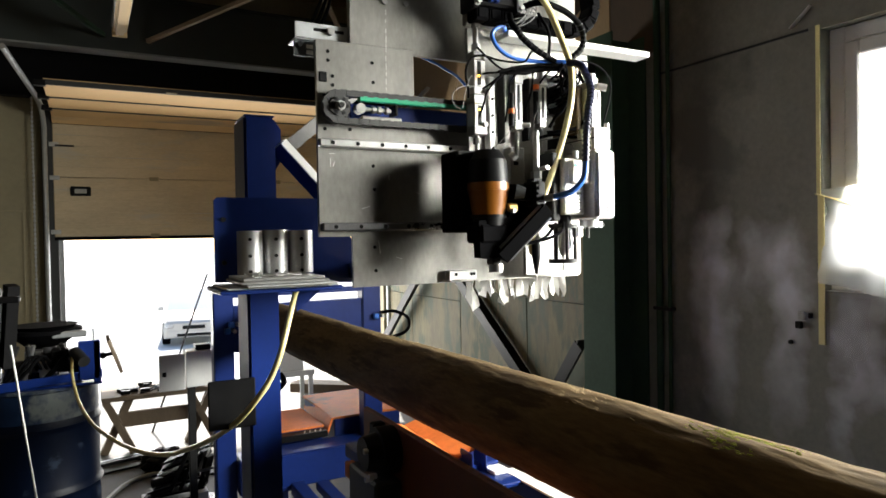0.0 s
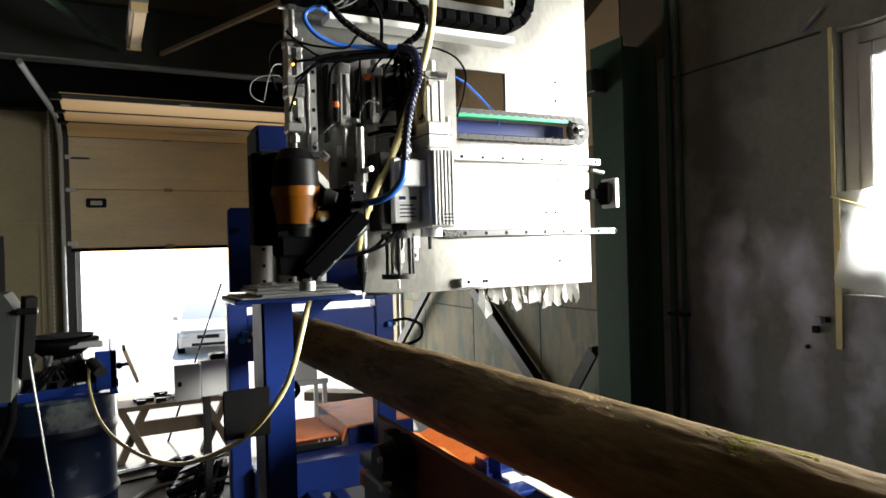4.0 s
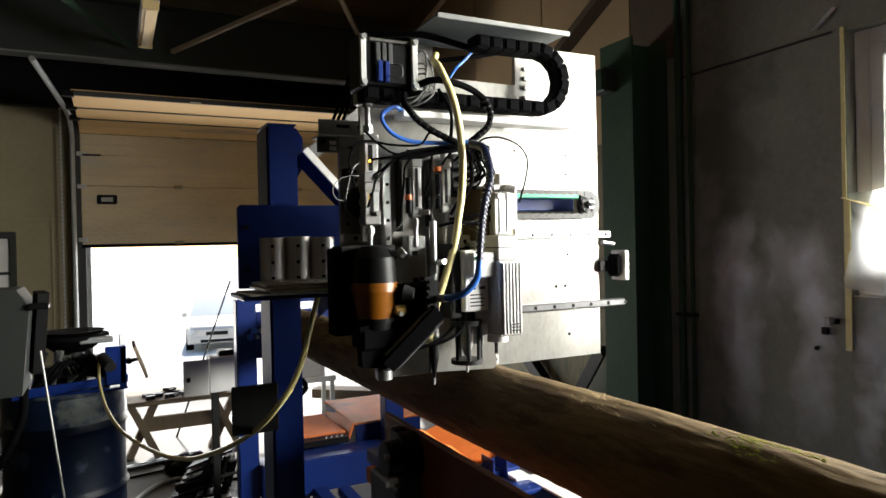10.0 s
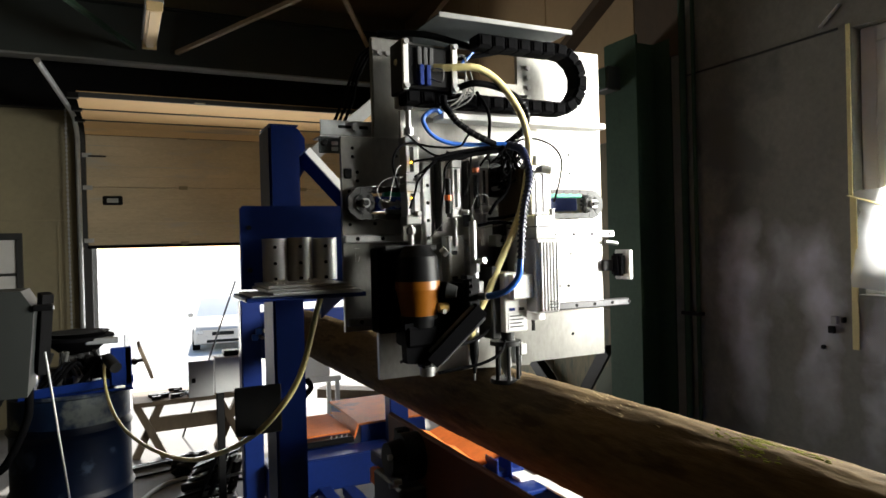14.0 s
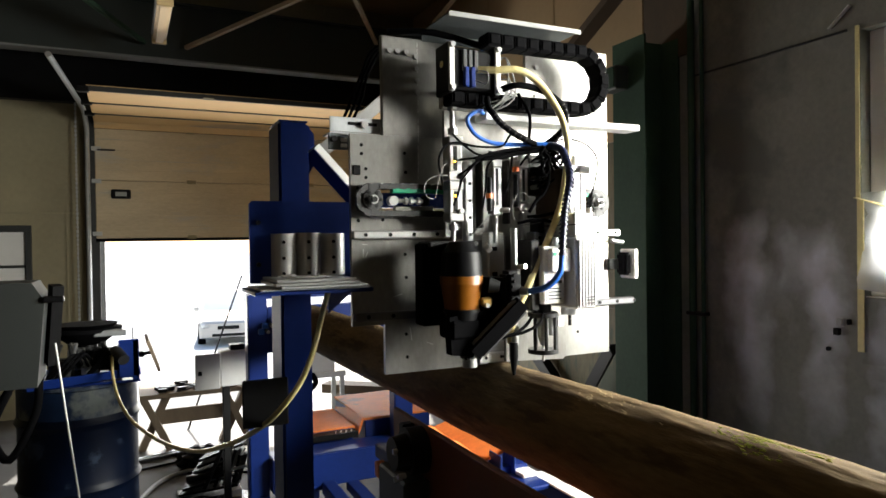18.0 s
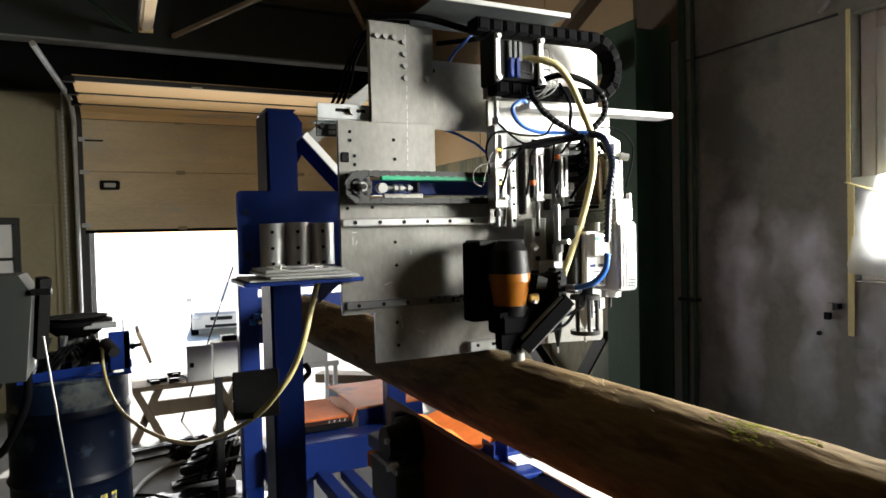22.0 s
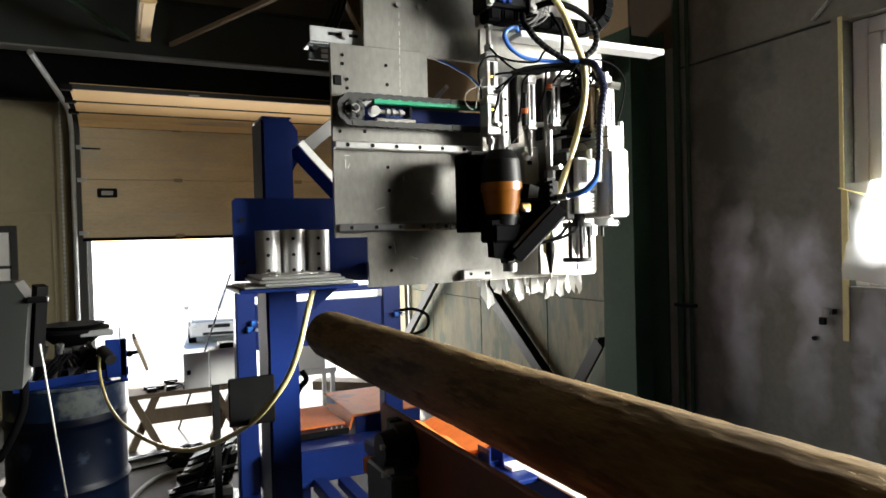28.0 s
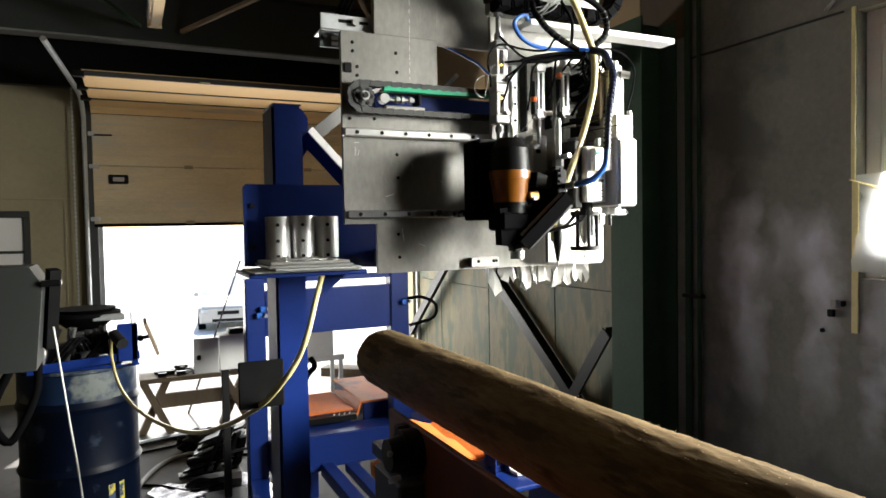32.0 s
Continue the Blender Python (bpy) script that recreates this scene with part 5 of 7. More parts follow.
def nail_gun():
    t = nailer
    x, y = 0.812, 1.30
    part("cap", C(cyl((x, y, 1.473), (x, y, 1.525), 0.047, 0.043, 28), (x, y, 1.525), (x, y, 1.548), 0.043, 0.027, 28), BLACK, t, "black rubber cap", smooth=40)
    part("housing", C(C(cyl((x, y, 1.455), (x, y, 1.473), 0.049, 0.048, 28), (x, y, 1.42), (x, y, 1.455), 0.041, 0.047, 28), (x, y, 1.4), (x, y, 1.42), 0.038, 0.041, 28), NAILORANGE, t, "orange housing", smooth=40)
    # Lower end of the orange housing, coloured black to paint its shade.
    part("lower_barrel", C(cyl((x, y, 1.375), (x, y, 1.392), 0.036, 0.037, 28), (x, y, 1.392), (x, y, 1.4), 0.041, 0.041, 28), BLACK, t, "lower end of the housing, black for its shade", smooth=40)
    part("cap_bracket", box(x - 0.062, x + 0.062, 1.33, 1.40, 1.536, 1.55, 0.003), DARKSTEEL, t)
    part("holder_plate", box(x - 0.075, x - 0.01, 1.34, 1.39, 1.36, 1.545, 0.003), RUBBER, t)
    part("lower_housing", box(x - 0.042, x + 0.03, 1.265, 1.335, 1.335, 1.378, 0.006), RUBBER, t)
    part("nose", box(x + 0.0, x + 0.024, 1.285, 1.315, 1.285, 1.34, 0.004), DARKSTEEL, t)
    part("nose_tip", cyl((x + 0.018, 1.30, 1.268), (x + 0.018, 1.30, 1.287), 0.0165, 0.0165, 18), BRIGHT, t, "bright steel nose tip", smooth=40)
    h = part("handle", beam(bmesh.new(), (x + 0.045, 1.29, 1.452), (x + 0.106, 1.26, 1.448), 0.036, 0.036), BLACK, t)
    part("handle_end", box(x + 0.084, x + 0.122, 1.24, 1.285, 1.41, 1.482, 0.008, 2), BLACK, t, smooth=40)
    part("grip_cover", C(bmesh.new(), (x + 0.05, 1.262, 1.452), (x + 0.068, 1.25, 1.448), 0.017, 0.012, 18), DARKGREY, t, "dark grey oval cover", smooth=40)
    for k in range(5):
        part("rib", box(x + 0.088 + 0.002 * k, x + 0.096 + 0.004 * (k % 2), 1.234, 1.241, 1.418 + 0.0125 * k, 1.426 + 0.0125 * k, 0.002), BLACK, t)
    part("air_inlet", cyl((x + 0.12, 1.245, 1.436), (x + 0.122, 1.212, 1.438), 0.008), BRIGHT, t, smooth=40)
    part("air_hose", tube([(x + 0.122, 1.215, 1.438), (x + 0.136, 1.198, 1.442), (x + 0.155, 1.182, 1.453), (x + 0.174, 1.172, 1.48), (x + 0.18, 1.172, 1.515)], 0.0072, 8, 8), BLUEHOSE, t, "blue air hose", smooth=80)
    part("inner_frame", outline([(0.768, 1.385), (0.772, 1.302), (0.805, 1.298), (0.83, 1.308), (0.928, 1.378), (0.947, 1.39), (0.947, 1.462), (0.928, 1.47), (0.875, 1.468), (0.858, 1.43), (0.85, 1.395)], 1.272, 1.3), RUBBER, t, "black frame between handle and magazine")
    mg = part("magazine", beam(bmesh.new(), (x + 0.015, 1.285, 1.305), (x + 0.118, 1.25, 1.415), 0.03, 0.058, (0, 1, 0)), RUBBER, t, "black slanted nail magazine")
    for k in range(2):
        o = 0.014 - 0.028 * k
        part("nail_strip", beam(bmesh.new(), (x + 0.022 + o, 1.2685, 1.31 - o), (x + 0.112 + o, 1.2345, 1.405 - o), 0.002, 0.013, (0, 1, 0)), ZINC, mg)
    part("trigger", box(x + 0.03, x + 0.058, 1.262, 1.274, 1.405, 1.425, 0.004), BRASS, t)
    part("screw", cyl((x + 0.04, 1.252, 1.408), (x + 0.04, 1.262, 1.408), 0.005), BRIGHT, t)
    part("contact_block", box(x + 0.105, x + 0.13, 1.255, 1.27, 1.375, 1.41, 0.003), ALU, t)
    part("side_nozzle", cyl((x + 0.055, 1.27, 1.318), (x + 0.055, 1.27, 1.345), 0.008), ALU, t, smooth=40)
    part("lead", tube([(x + 0.055, 1.27, 1.332), (x + 0.10, 1.275, 1.333), (x + 0.155, 1.29, 1.348), (x + 0.2, 1.31, 1.38)], 0.004, 6), RUBBER, t, smooth=80)
    part("upper_screws", cyl((x + 0.048, 1.275, 1.53), (x + 0.056, 1.27, 1.538), 0.01), BRIGHT, t)


nail_gun()

GLUE_AT = (0.985, 1.33, 1.26)
glue = thing("glue_nozzle", GLUE_AT, "slim steel glue valve with a black pointed nozzle", "glue nozzle")


def glue_nozzle():
    t = glue
    x, y = 0.985, 1.345
    part("valve_body", cyl((x, y, 1.40), (x, y, 1.49), 0.011), ALU, t, smooth=40)
    part("valve_stem", cyl((x, y, 1.49), (x, y, 1.60), 0.008), BRIGHT, t, smooth=40)
    part("nut", cyl((x, y, 1.485), (x, y, 1.505), 0.014, seg=6), BRIGHT, t)
    part("fitting", cyl((x + 0.008, y - 0.01, 1.51), (x + 0.012, y - 0.03, 1.512), 0.006), BRIGHT, t)
    part("clamp", box(x - 0.02, x + 0.02, y - 0.012, 1.40, 1.425, 1.465, 0.003), ALU, t)
    part("carrier", box(x - 0.014, x + 0.014, 1.40, 1.44, 1.43, 1.46, 0.002), DARKSTEEL, t)
    part("coupling", cyl((x, y, 1.33), (x, y, 1.40), 0.009), BRIGHT, t, smooth=40)
    part("nozzle", C(cyl((x - 0.004, y, 1.30), (x - 0.004, y, 1.335), 0.0105), (x - 0.004, y, 1.258), (x - 0.004, y, 1.30), 0.003, 0.0105), BLACK, t, "black pointed nozzle", smooth=40)
    part("needle", cyl((x - 0.004, y, 1.243), (x - 0.004, y, 1.262), 0.0022, seg=8), BRIGHT, t)


glue_nozzle()

DRILL_AT = (1.09, 1.34, 1.28)
drill = thing("drill_unit", DRILL_AT, "white boxed drill unit with an open guard and bit", "drill unit")


def drill_unit():
    t = drill
    part("motor_box", box(1.062, 1.122, 1.315, 1.40, 1.40, 1.535, 0.003), WHITE, t)
    part("side_plate", box(1.038, 1.062, 1.33, 1.40, 1.385, 1.55, 0.003), DARKSTEEL, t)
    part("terminal_box", box(1.074, 1.13, 1.298, 1.316, 1.475, 1.53, 0.003), WHITE, t)
    part("green_mark", cyl((1.083, 1.2965, 1.517), (1.083, 1.299, 1.517), 0.005, seg=14), GREEN, t)
    part("rating_label", box(1.07, 1.118, 1.3138, 1.3155, 1.405, 1.445, 0.0004), ALU, t, "grey rating label with unreadable print")
    for k in range(4):
        part("print_bar", box(1.074, 1.11 - 0.004 * (k % 2), 1.3132, 1.314, 1.411 + 0.008 * k, 1.414 + 0.008 * k, 0), DARKGREY, t)
    part("print_bar", box(1.073, 1.088, 1.3132, 1.314, 1.448, 1.455, 0), BLUE, t)
    part("print_bar", box(1.098, 1.113, 1.3132, 1.314, 1.448, 1.455, 0), DARKGREY, t)
    part("carrier", box(1.07, 1.11, 1.40, 1.446, 1.41, 1.52, 0.003), DARKSTEEL, t)
    part("gland", cyl((1.10, 1.32, 1.535), (1.10, 1.32, 1.555), 0.008), ZINC, t)
    part("shaft_collar", cyl((1.088, 1.35, 1.375), (1.088, 1.35, 1.40), 0.016), DARKSTEEL, t, smooth=40)
    g = part("guard_ring", cyl((1.083, 1.35, 1.282), (1.083, 1.35, 1.292), 0.036, seg=28), DARKSTEEL, t, smooth=40)
    part("guard_ring", cyl((1.083, 1.35, 1.368), (1.083, 1.35, 1.378), 0.036, seg=28), DARKSTEEL, t, smooth=40)
    for a in (200, 250, 300, 340, 90):
        px, py = 1.083 + 0.031 * math.cos(radians(a)), 1.35 + 0.031 * math.sin(radians(a))
        part("guard_post", cyl((px, py, 1.29), (px, py, 1.37), 0.0045, seg=8), BLACK if a in (200, 340) else DARKSTEEL, t)
    part("chuck", C(cyl((1.083, 1.35, 1.318), (1.083, 1.35, 1.37), 0.013), (1.083, 1.35, 1.30), (1.083, 1.35, 1.318), 0.006, 0.012), BRIGHT, t, "bright drill chuck", smooth=40)
    part("bit", cyl((1.083, 1.35, 1.262), (1.083, 1.35, 1.30), 0.0028, seg=8), BRIGHT, t)
    part("slide", box(1.125, 1.143, 1.375, 1.40, 1.315, 1.37, 0.003), ZINC, t)
    part("slide_hole", cyl((1.134, 1.3735, 1.33), (1.134, 1.376, 1.33), 0.004, seg=8), BLACK, t)
    part("clip", box(1.105, 1.122, 1.32, 1.345, 1.345, 1.372, 0.002), ALU, t)
    part("lead", tube([(1.07, 1.33, 1.38), (1.04, 1.30, 1.36), (1.0, 1.30, 1.343), (0.96, 1.31, 1.335), (0.90, 1.33, 1.325)], 0.0035, 6), RUBBER, t, smooth=80)


drill_unit()

MOTOR_AT = (1.19, 1.34, 1.38)
spindle = thing("spindle_motor", MOTOR_AT, "ribbed aluminium spindle motor under an air cylinder", "spindle motor")


def spindle_motor():
    t = spindle
    x0, x1 = 1.078, 1.137
    part("housing", box(x0, x1, 1.24, 1.395, 1.388, 1.556, 0.004), ALU, t)
    for k in range(6):
        x = x0 + 0.008 + k * 0.0085
        part("rib", box(x, x + 0.0042, 1.234, 1.2405, 1.394, 1.55, 0.001), ALU, t)
    part("head", box(x0 + 0.001, x1 - 0.003, 1.245, 1.39, 1.556, 1.612, 0.004), ALU, t)
    part("head_seam", box(x0, x1 - 0.002, 1.2435, 1.391, 1.583, 1.5855, 0.0005), DARKSTEEL, t)
    part("foot_flange", cyl((x0 + 0.03, 1.30, 1.37), (x0 + 0.03, 1.30, 1.388), 0.024, seg=24), ALU, t, smooth=40)
    part("tip", cyl((x0 + 0.026, 1.30, 1.343), (x0 + 0.026, 1.30, 1.372), 0.0045, seg=10), DARKSTEEL, t, smooth=40)
    barrel = part("lift_cylinder", box(x0 + 0.018, x1 + 0.004, 1.285, 1.345, 1.612, 1.712, 0.004), ALU, t)
    for x in (x0 + 0.03, x0 + 0.05):
        part("barrel_groove", box(x, x + 0.003, 1.2835, 1.286, 1.618, 1.708, 0.0005), DARKSTEEL, barrel)
    part("side_plate", box(x0 - 0.004, x0 + 0.016, 1.30, 1.40, 1.60, 1.72, 0.003), DARKWOOD, t, "dark brown side plate")
    part("cylinder_head", box(x0 + 0.014, x1 + 0.008, 1.28, 1.35, 1.712, 1.728, 0.003), BRIGHT, t)
    part("fitting", cyl((x0 + 0.035, 1.29, 1.728), (x0 + 0.035, 1.29, 1.75), 0.0095), ALU, t, smooth=40)
    part("fitting", cyl((x0 + 0.045, 1.278, 1.718), (x0 + 0.064, 1.268, 1.714), 0.009), ALU, t, smooth=40)
    part("fitting_nut", cyl((x0 + 0.028, 1.282, 1.70), (x0 + 0.028, 1.272, 1.70), 0.008, seg=6), BRIGHT, t)
    part("stop_screw", cyl((x0 + 0.058, 1.262, 1.612), (x0 + 0.058, 1.262, 1.625), 0.006, seg=8), BRIGHT, t)
    part("side_bar", box(x0 - 0.022, x0 - 0.002, 1.36, 1.40, 1.39, 1.60, 0.003), DARKSTEEL, t)
    for k in range(3):
        part("print_bar", box(x0 + 0.028, x0 + 0.05, 1.2325, 1.2338, 1.40 + 0.007 * k, 1.403 + 0.007 * k, 0), DARKGREY, t)


spindle_motor()

# ---- cable chain on the plate ----
CHAIN_AT = (0.9, 1.37, 1.95)
cable_chain = thing("cable_chain", CHAIN_AT, "black segmented plastic cable chain in a bend", "cable chain")
CH_R, CH_N, CH_P, CH_X0, CH_TOP = 0.072, 24, 0.036, 0.765, 2.024


def chain_spot(s, c):
    """Where a link at the length s along the chain lies when the carriage is at c: x, z and turn."""
    bend = 1.109 + c / 2
    L = bend - CH_X0
    if s < L:
        return CH_X0 + s, CH_TOP, 0.0
    if s < L + math.pi * CH_R:
        q = (s - L) / CH_R
        return bend + CH_R * math.sin(q), CH_TOP - CH_R + CH_R * math.cos(q), q
    return bend - (s - L - math.pi * CH_R), CH_TOP - 2 * CH_R, math.pi


CHAIN_LINKS = []


def chain_links():
    me = None
    for k in range(CH_N):
        if me is None:
            bm = bmesh.new()
            B(bm, -0.0195, 0.0195, -0.024, 0.024, -0.016, 0.016, 0.004)
            B(bm, -0.012, 0.012, -0.027, 0.027, -0.012, 0.012, 0.002)
            me = bpy.data.meshes.new("link")
            bm.to_mesh(me)
            bm.free()
            me.materials.append(RUBBER)
        ob = new("link", me)
        ob.parent = cable_chain
        CHAIN_LINKS.append((ob, CH_P * (k + 0.5)))


chain_links()

# ---- log and conveyor ----
LOG_AT = (0.83, 0.0, 1.129)
log = thing("timber_log", LOG_AT, "long peeled brown log with torn fibres lying on rollers", "log")
LOG_FAR, LOG_NEAR = 3.4, -2.7


def timber_log():
    rnd = random.Random(11)
    bm = bmesh.new()
    n, m = 900, 96
    rings = []
    for i in range(n + 1):
        y = LOG_FAR - (LOG_FAR - LOG_NEAR) * i / n
        edge = 0.012 * max(0, 1 - (LOG_FAR - y) / 0.02)
        ring = []
        for k in range(m):
            a = 2 * math.pi * k / m
            shag = 0.0022 * min(1, max(0, (y - 1.2) / 0.5)) * max(0, math.sin(a)) ** 2
            p = Vector((math.cos(a) * 1.6, y * 1.6, math.sin(a) * 1.6))
            q = Vector((math.cos(a) * 5, y * 9, math.sin(a) * 5))
            r = 0.101 + 0.005 * noise.noise(p) + 0.0022 * noise.noise(q) + 0.0013 * noise.noise(q * 3.1) + 0.0011 * noise.noise(Vector((math.cos(a) * 26, y * 22, math.sin(a) * 26))) + shag * noise.noise(Vector((math.cos(a) * 14, y * 120, math.sin(a) * 14))) - edge
            ring.append(bm.verts.new((0.83 + r * math.cos(a) + 0.004 * math.sin(y * 1.1), y + (0.008 * noise.noise(Vector((a * 2, 0, 3))) if i == 0 else 0), 1.129 + r * math.sin(a) + 0.003 * math.sin(y * 1.7 + 1))))
        rings.append(ring)
    for p, q in zip(rings, rings[1:]):
        for k in range(m):
            bm.faces.new((p[k], p[(k + 1) % m], q[(k + 1) % m], q[k]))
    body = part("trunk", bm, BARK, log, smooth=70)
    for y, s in ((LOG_FAR - 0.004, 1), (LOG_NEAR + 0.004, -1)):
        part("sawn_end", cyl((0.83, y - 0.002 * s, 1.129), (0.83, y + 0.003 * s, 1.129), 0.092, 0.09, 32), LOGEND, log)
    # torn fibres standing off the surface, and a mossy streak
    bm = bmesh.new()
    for k in range(260):
        near = rnd.random()
        y = rnd.uniform(1.5, 3.3) if near < 0.7 else rnd.gauss(0.98, 0.04)
        a = radians(rnd.uniform(70, 118))
        r = 0.1015
        p = Vector((0.83 + r * math.cos(a), y, 1.129 + r * math.sin(a)))
        o = Vector((math.cos(a), 0, math.sin(a)))
        l = rnd.uniform(0.002, 0.006) if near < 0.7 else rnd.uniform(0.008, 0.018)
        d = Vector((0, rnd.choice((-1, 1)), 0)) * l + o * rnd.uniform(0.0, 0.0012 if near < 0.7 else 0.005)
        w = Vector((-math.sin(a), 0, math.cos(a))) * rnd.uniform(0.0005, 0.0014)
        v = [bm.verts.new(p + w), bm.verts.new(p - w), bm.verts.new(p + d * 0.6 - w * 0.7), bm.verts.new(p + d + o * 0.0005)]
        bm.faces.new(v)
    tagged(part("fibre_fuzz", bm, mat("pale_wood_fibre", (0.5, 0.36, 0.18), 0.9, 0.0, 0.2, 20, 80, 0.1), log), kind="stuff")
    bm = bmesh.new()
    for k in range(560):
        y, a = rnd.gauss(0.645, 0.035), radians(min(rnd.gauss(86, 11), 128))
        r = 0.1012
        p = Vector((0.83 + r * math.cos(a), y, 1.129 + r * math.sin(a)))
        bmesh.ops.create_icosphere(bm, subdivisions=1, radius=rnd.uniform(0.0006, 0.0015), matrix=Matrix.Translation(p) @ Matrix.Diagonal((1, 4, 1, 1)))
    tagged(part("moss_streak", bm, MOSS, log, "yellow-green moss streak"), kind="stuff")


timber_log()


CONVEYOR_AT = (0.83, 1.0, 0.5)
conveyor = thing("log_conveyor", CONVEYOR_AT, "dark orange and blue log conveyor bed with waisted rollers", "conveyor")


def log_conveyor():
    t = conveyor
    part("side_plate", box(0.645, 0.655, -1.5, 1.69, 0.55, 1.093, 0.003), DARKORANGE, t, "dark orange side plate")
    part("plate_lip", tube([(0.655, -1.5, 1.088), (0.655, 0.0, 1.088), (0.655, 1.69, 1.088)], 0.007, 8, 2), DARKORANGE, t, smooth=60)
    part("belly_sheet", box(0.66, 1.06, -1.5, 1.66, 0.55, 0.556, 0.001), DARKGREY, t)
    part("far_rail", box(1.06, 1.12, -1.5, 1.63, 0.50, 0.861, 0.004), BLUE, t)
    part("far_cap", box(1.05, 1.13, -1.5, 1.63, 0.861, 0.867, 0.002), WHITE, t, "white cap along the blue rail")
    for y in (0.7, -0.1, -0.9):
        part("cross_member", box(0.66, 1.06, y - 0.03, y + 0.03, 0.78, 0.84, 0.004), BLUE, t)
        part("roller", C(cyl((0.74, y, 0.985), (0.83, y, 0.985), 0.06, 0.04, 24), (0.83, y, 0.985), (0.92, y, 0.985), 0.04, 0.06, 24), DARKSTEEL, t, "waisted dark steel roller", smooth=40)
        part("roller_shaft", cyl((0.66, y, 0.985), (1.02, y, 0.985), 0.014), BRIGHT, t, smooth=40)
        part("bearing_post", box(1.0, 1.05, y - 0.04, y + 0.04, 0.84, 1.005, 0.006), BLUE, t)
    # guide sheets past the end of the side plate
    for a, b in (((0.80, 0.945), (0.93, 0.90)), ((0.93, 0.90), (1.04, 0.93))):
        for y0, y1 in ((1.70, 1.86), (1.875, 2.05)):
            bm = bmesh.new()
            vs = [bm.verts.new((a[0], y0, a[1])), bm.verts.new((b[0], y0, b[1])), bm.verts.new((b[0], y1, b[1] + 0.015)), bm.verts.new((a[0], y1, a[1] + 0.015))]
            f = bm.faces.new(vs)
            r = bmesh.ops.extrude_face_region(bm, geom=[f])
            bmesh.ops.translate(bm, verts=[v for v in r["geom"] if isinstance(v, bmesh.types.BMVert)], vec=(0, 0, -0.006))
            part("guide_sheet", bm, ORANGE, t, "bright orange guide sheet")
    part("guide_bed", box(0.72, 1.06, 1.66, 2.06, 0.84, 0.885, 0.004), BLUE, t)
    for x in (0.955, 1.0):
        part("guide_post", box(x, x + 0.006, 1.64, 1.71, 0.866, 0.925, 0.002), BLUE, t)
    part("post_pad", box(1.006, 1.06, 1.60, 1.66, 0.866, 0.876, 0.002), WHITE, t)
    part("guide_shelf", box(0.95, 1.06, 1.53, 1.66, 0.852, 0.866, 0.003), BLUE, t)
    st = thing("conveyor_stand", (0.83, 1.0, 0), "blue steel legs under the log conveyor", "stand")
    for x in (0.70, 1.06):
        for y in (1.4, 0.0, -1.3):
            part("leg", box(x, x + 0.06, y - 0.03, y + 0.03, 0.0, 0.5 if x > 1 else 0.55, 0.004), BLUE, st)
            part("foot_plate", box(x - 0.03, x + 0.09, y - 0.06, y + 0.06, 0.0, 0.012, 0.002), BLUE, st)
    m = part("gear_motor", cyl((0.60, 1.49, 1.035), (0.645, 1.49, 1.035), 0.058, 0.058, 24), BLACK, t, "black gear motor", smooth=40)
    part("motor_body", cyl((0.565, 1.49, 1.035), (0.60, 1.49, 1.035), 0.04, 0.046, 24), BLACK, m, smooth=40)
    part("motor_lug", box(0.61, 0.644, 1.53, 1.56, 1.03, 1.09, 0.004), BLACK, m)
    part("motor_box", box(0.575, 0.644, 1.44, 1.62, 0.86, 0.975, 0.006), GIRDER, m, "dark green motor terminal box")
    part("side_knob", box(0.575, 0.60, 1.62, 1.65, 0.93, 0.97, 0.003), ORANGE, m)
    for y, z in ((1.455, 0.985), (1.43, 1.0), (1.46, 1.05)):
        part("motor_bolt", cyl((0.556, y, z), (0.575, y, z), 0.007, seg=8), BRIGHT, m)
    part("motor_cable", tube([(0.59, 1.56, 0.87), (0.585, 1.6, 0.8), (0.6, 1.66, 0.7), (0.64, 1.72, 0.5)], 0.008, 6), RUBBER, m, smooth=80)


log_conveyor()

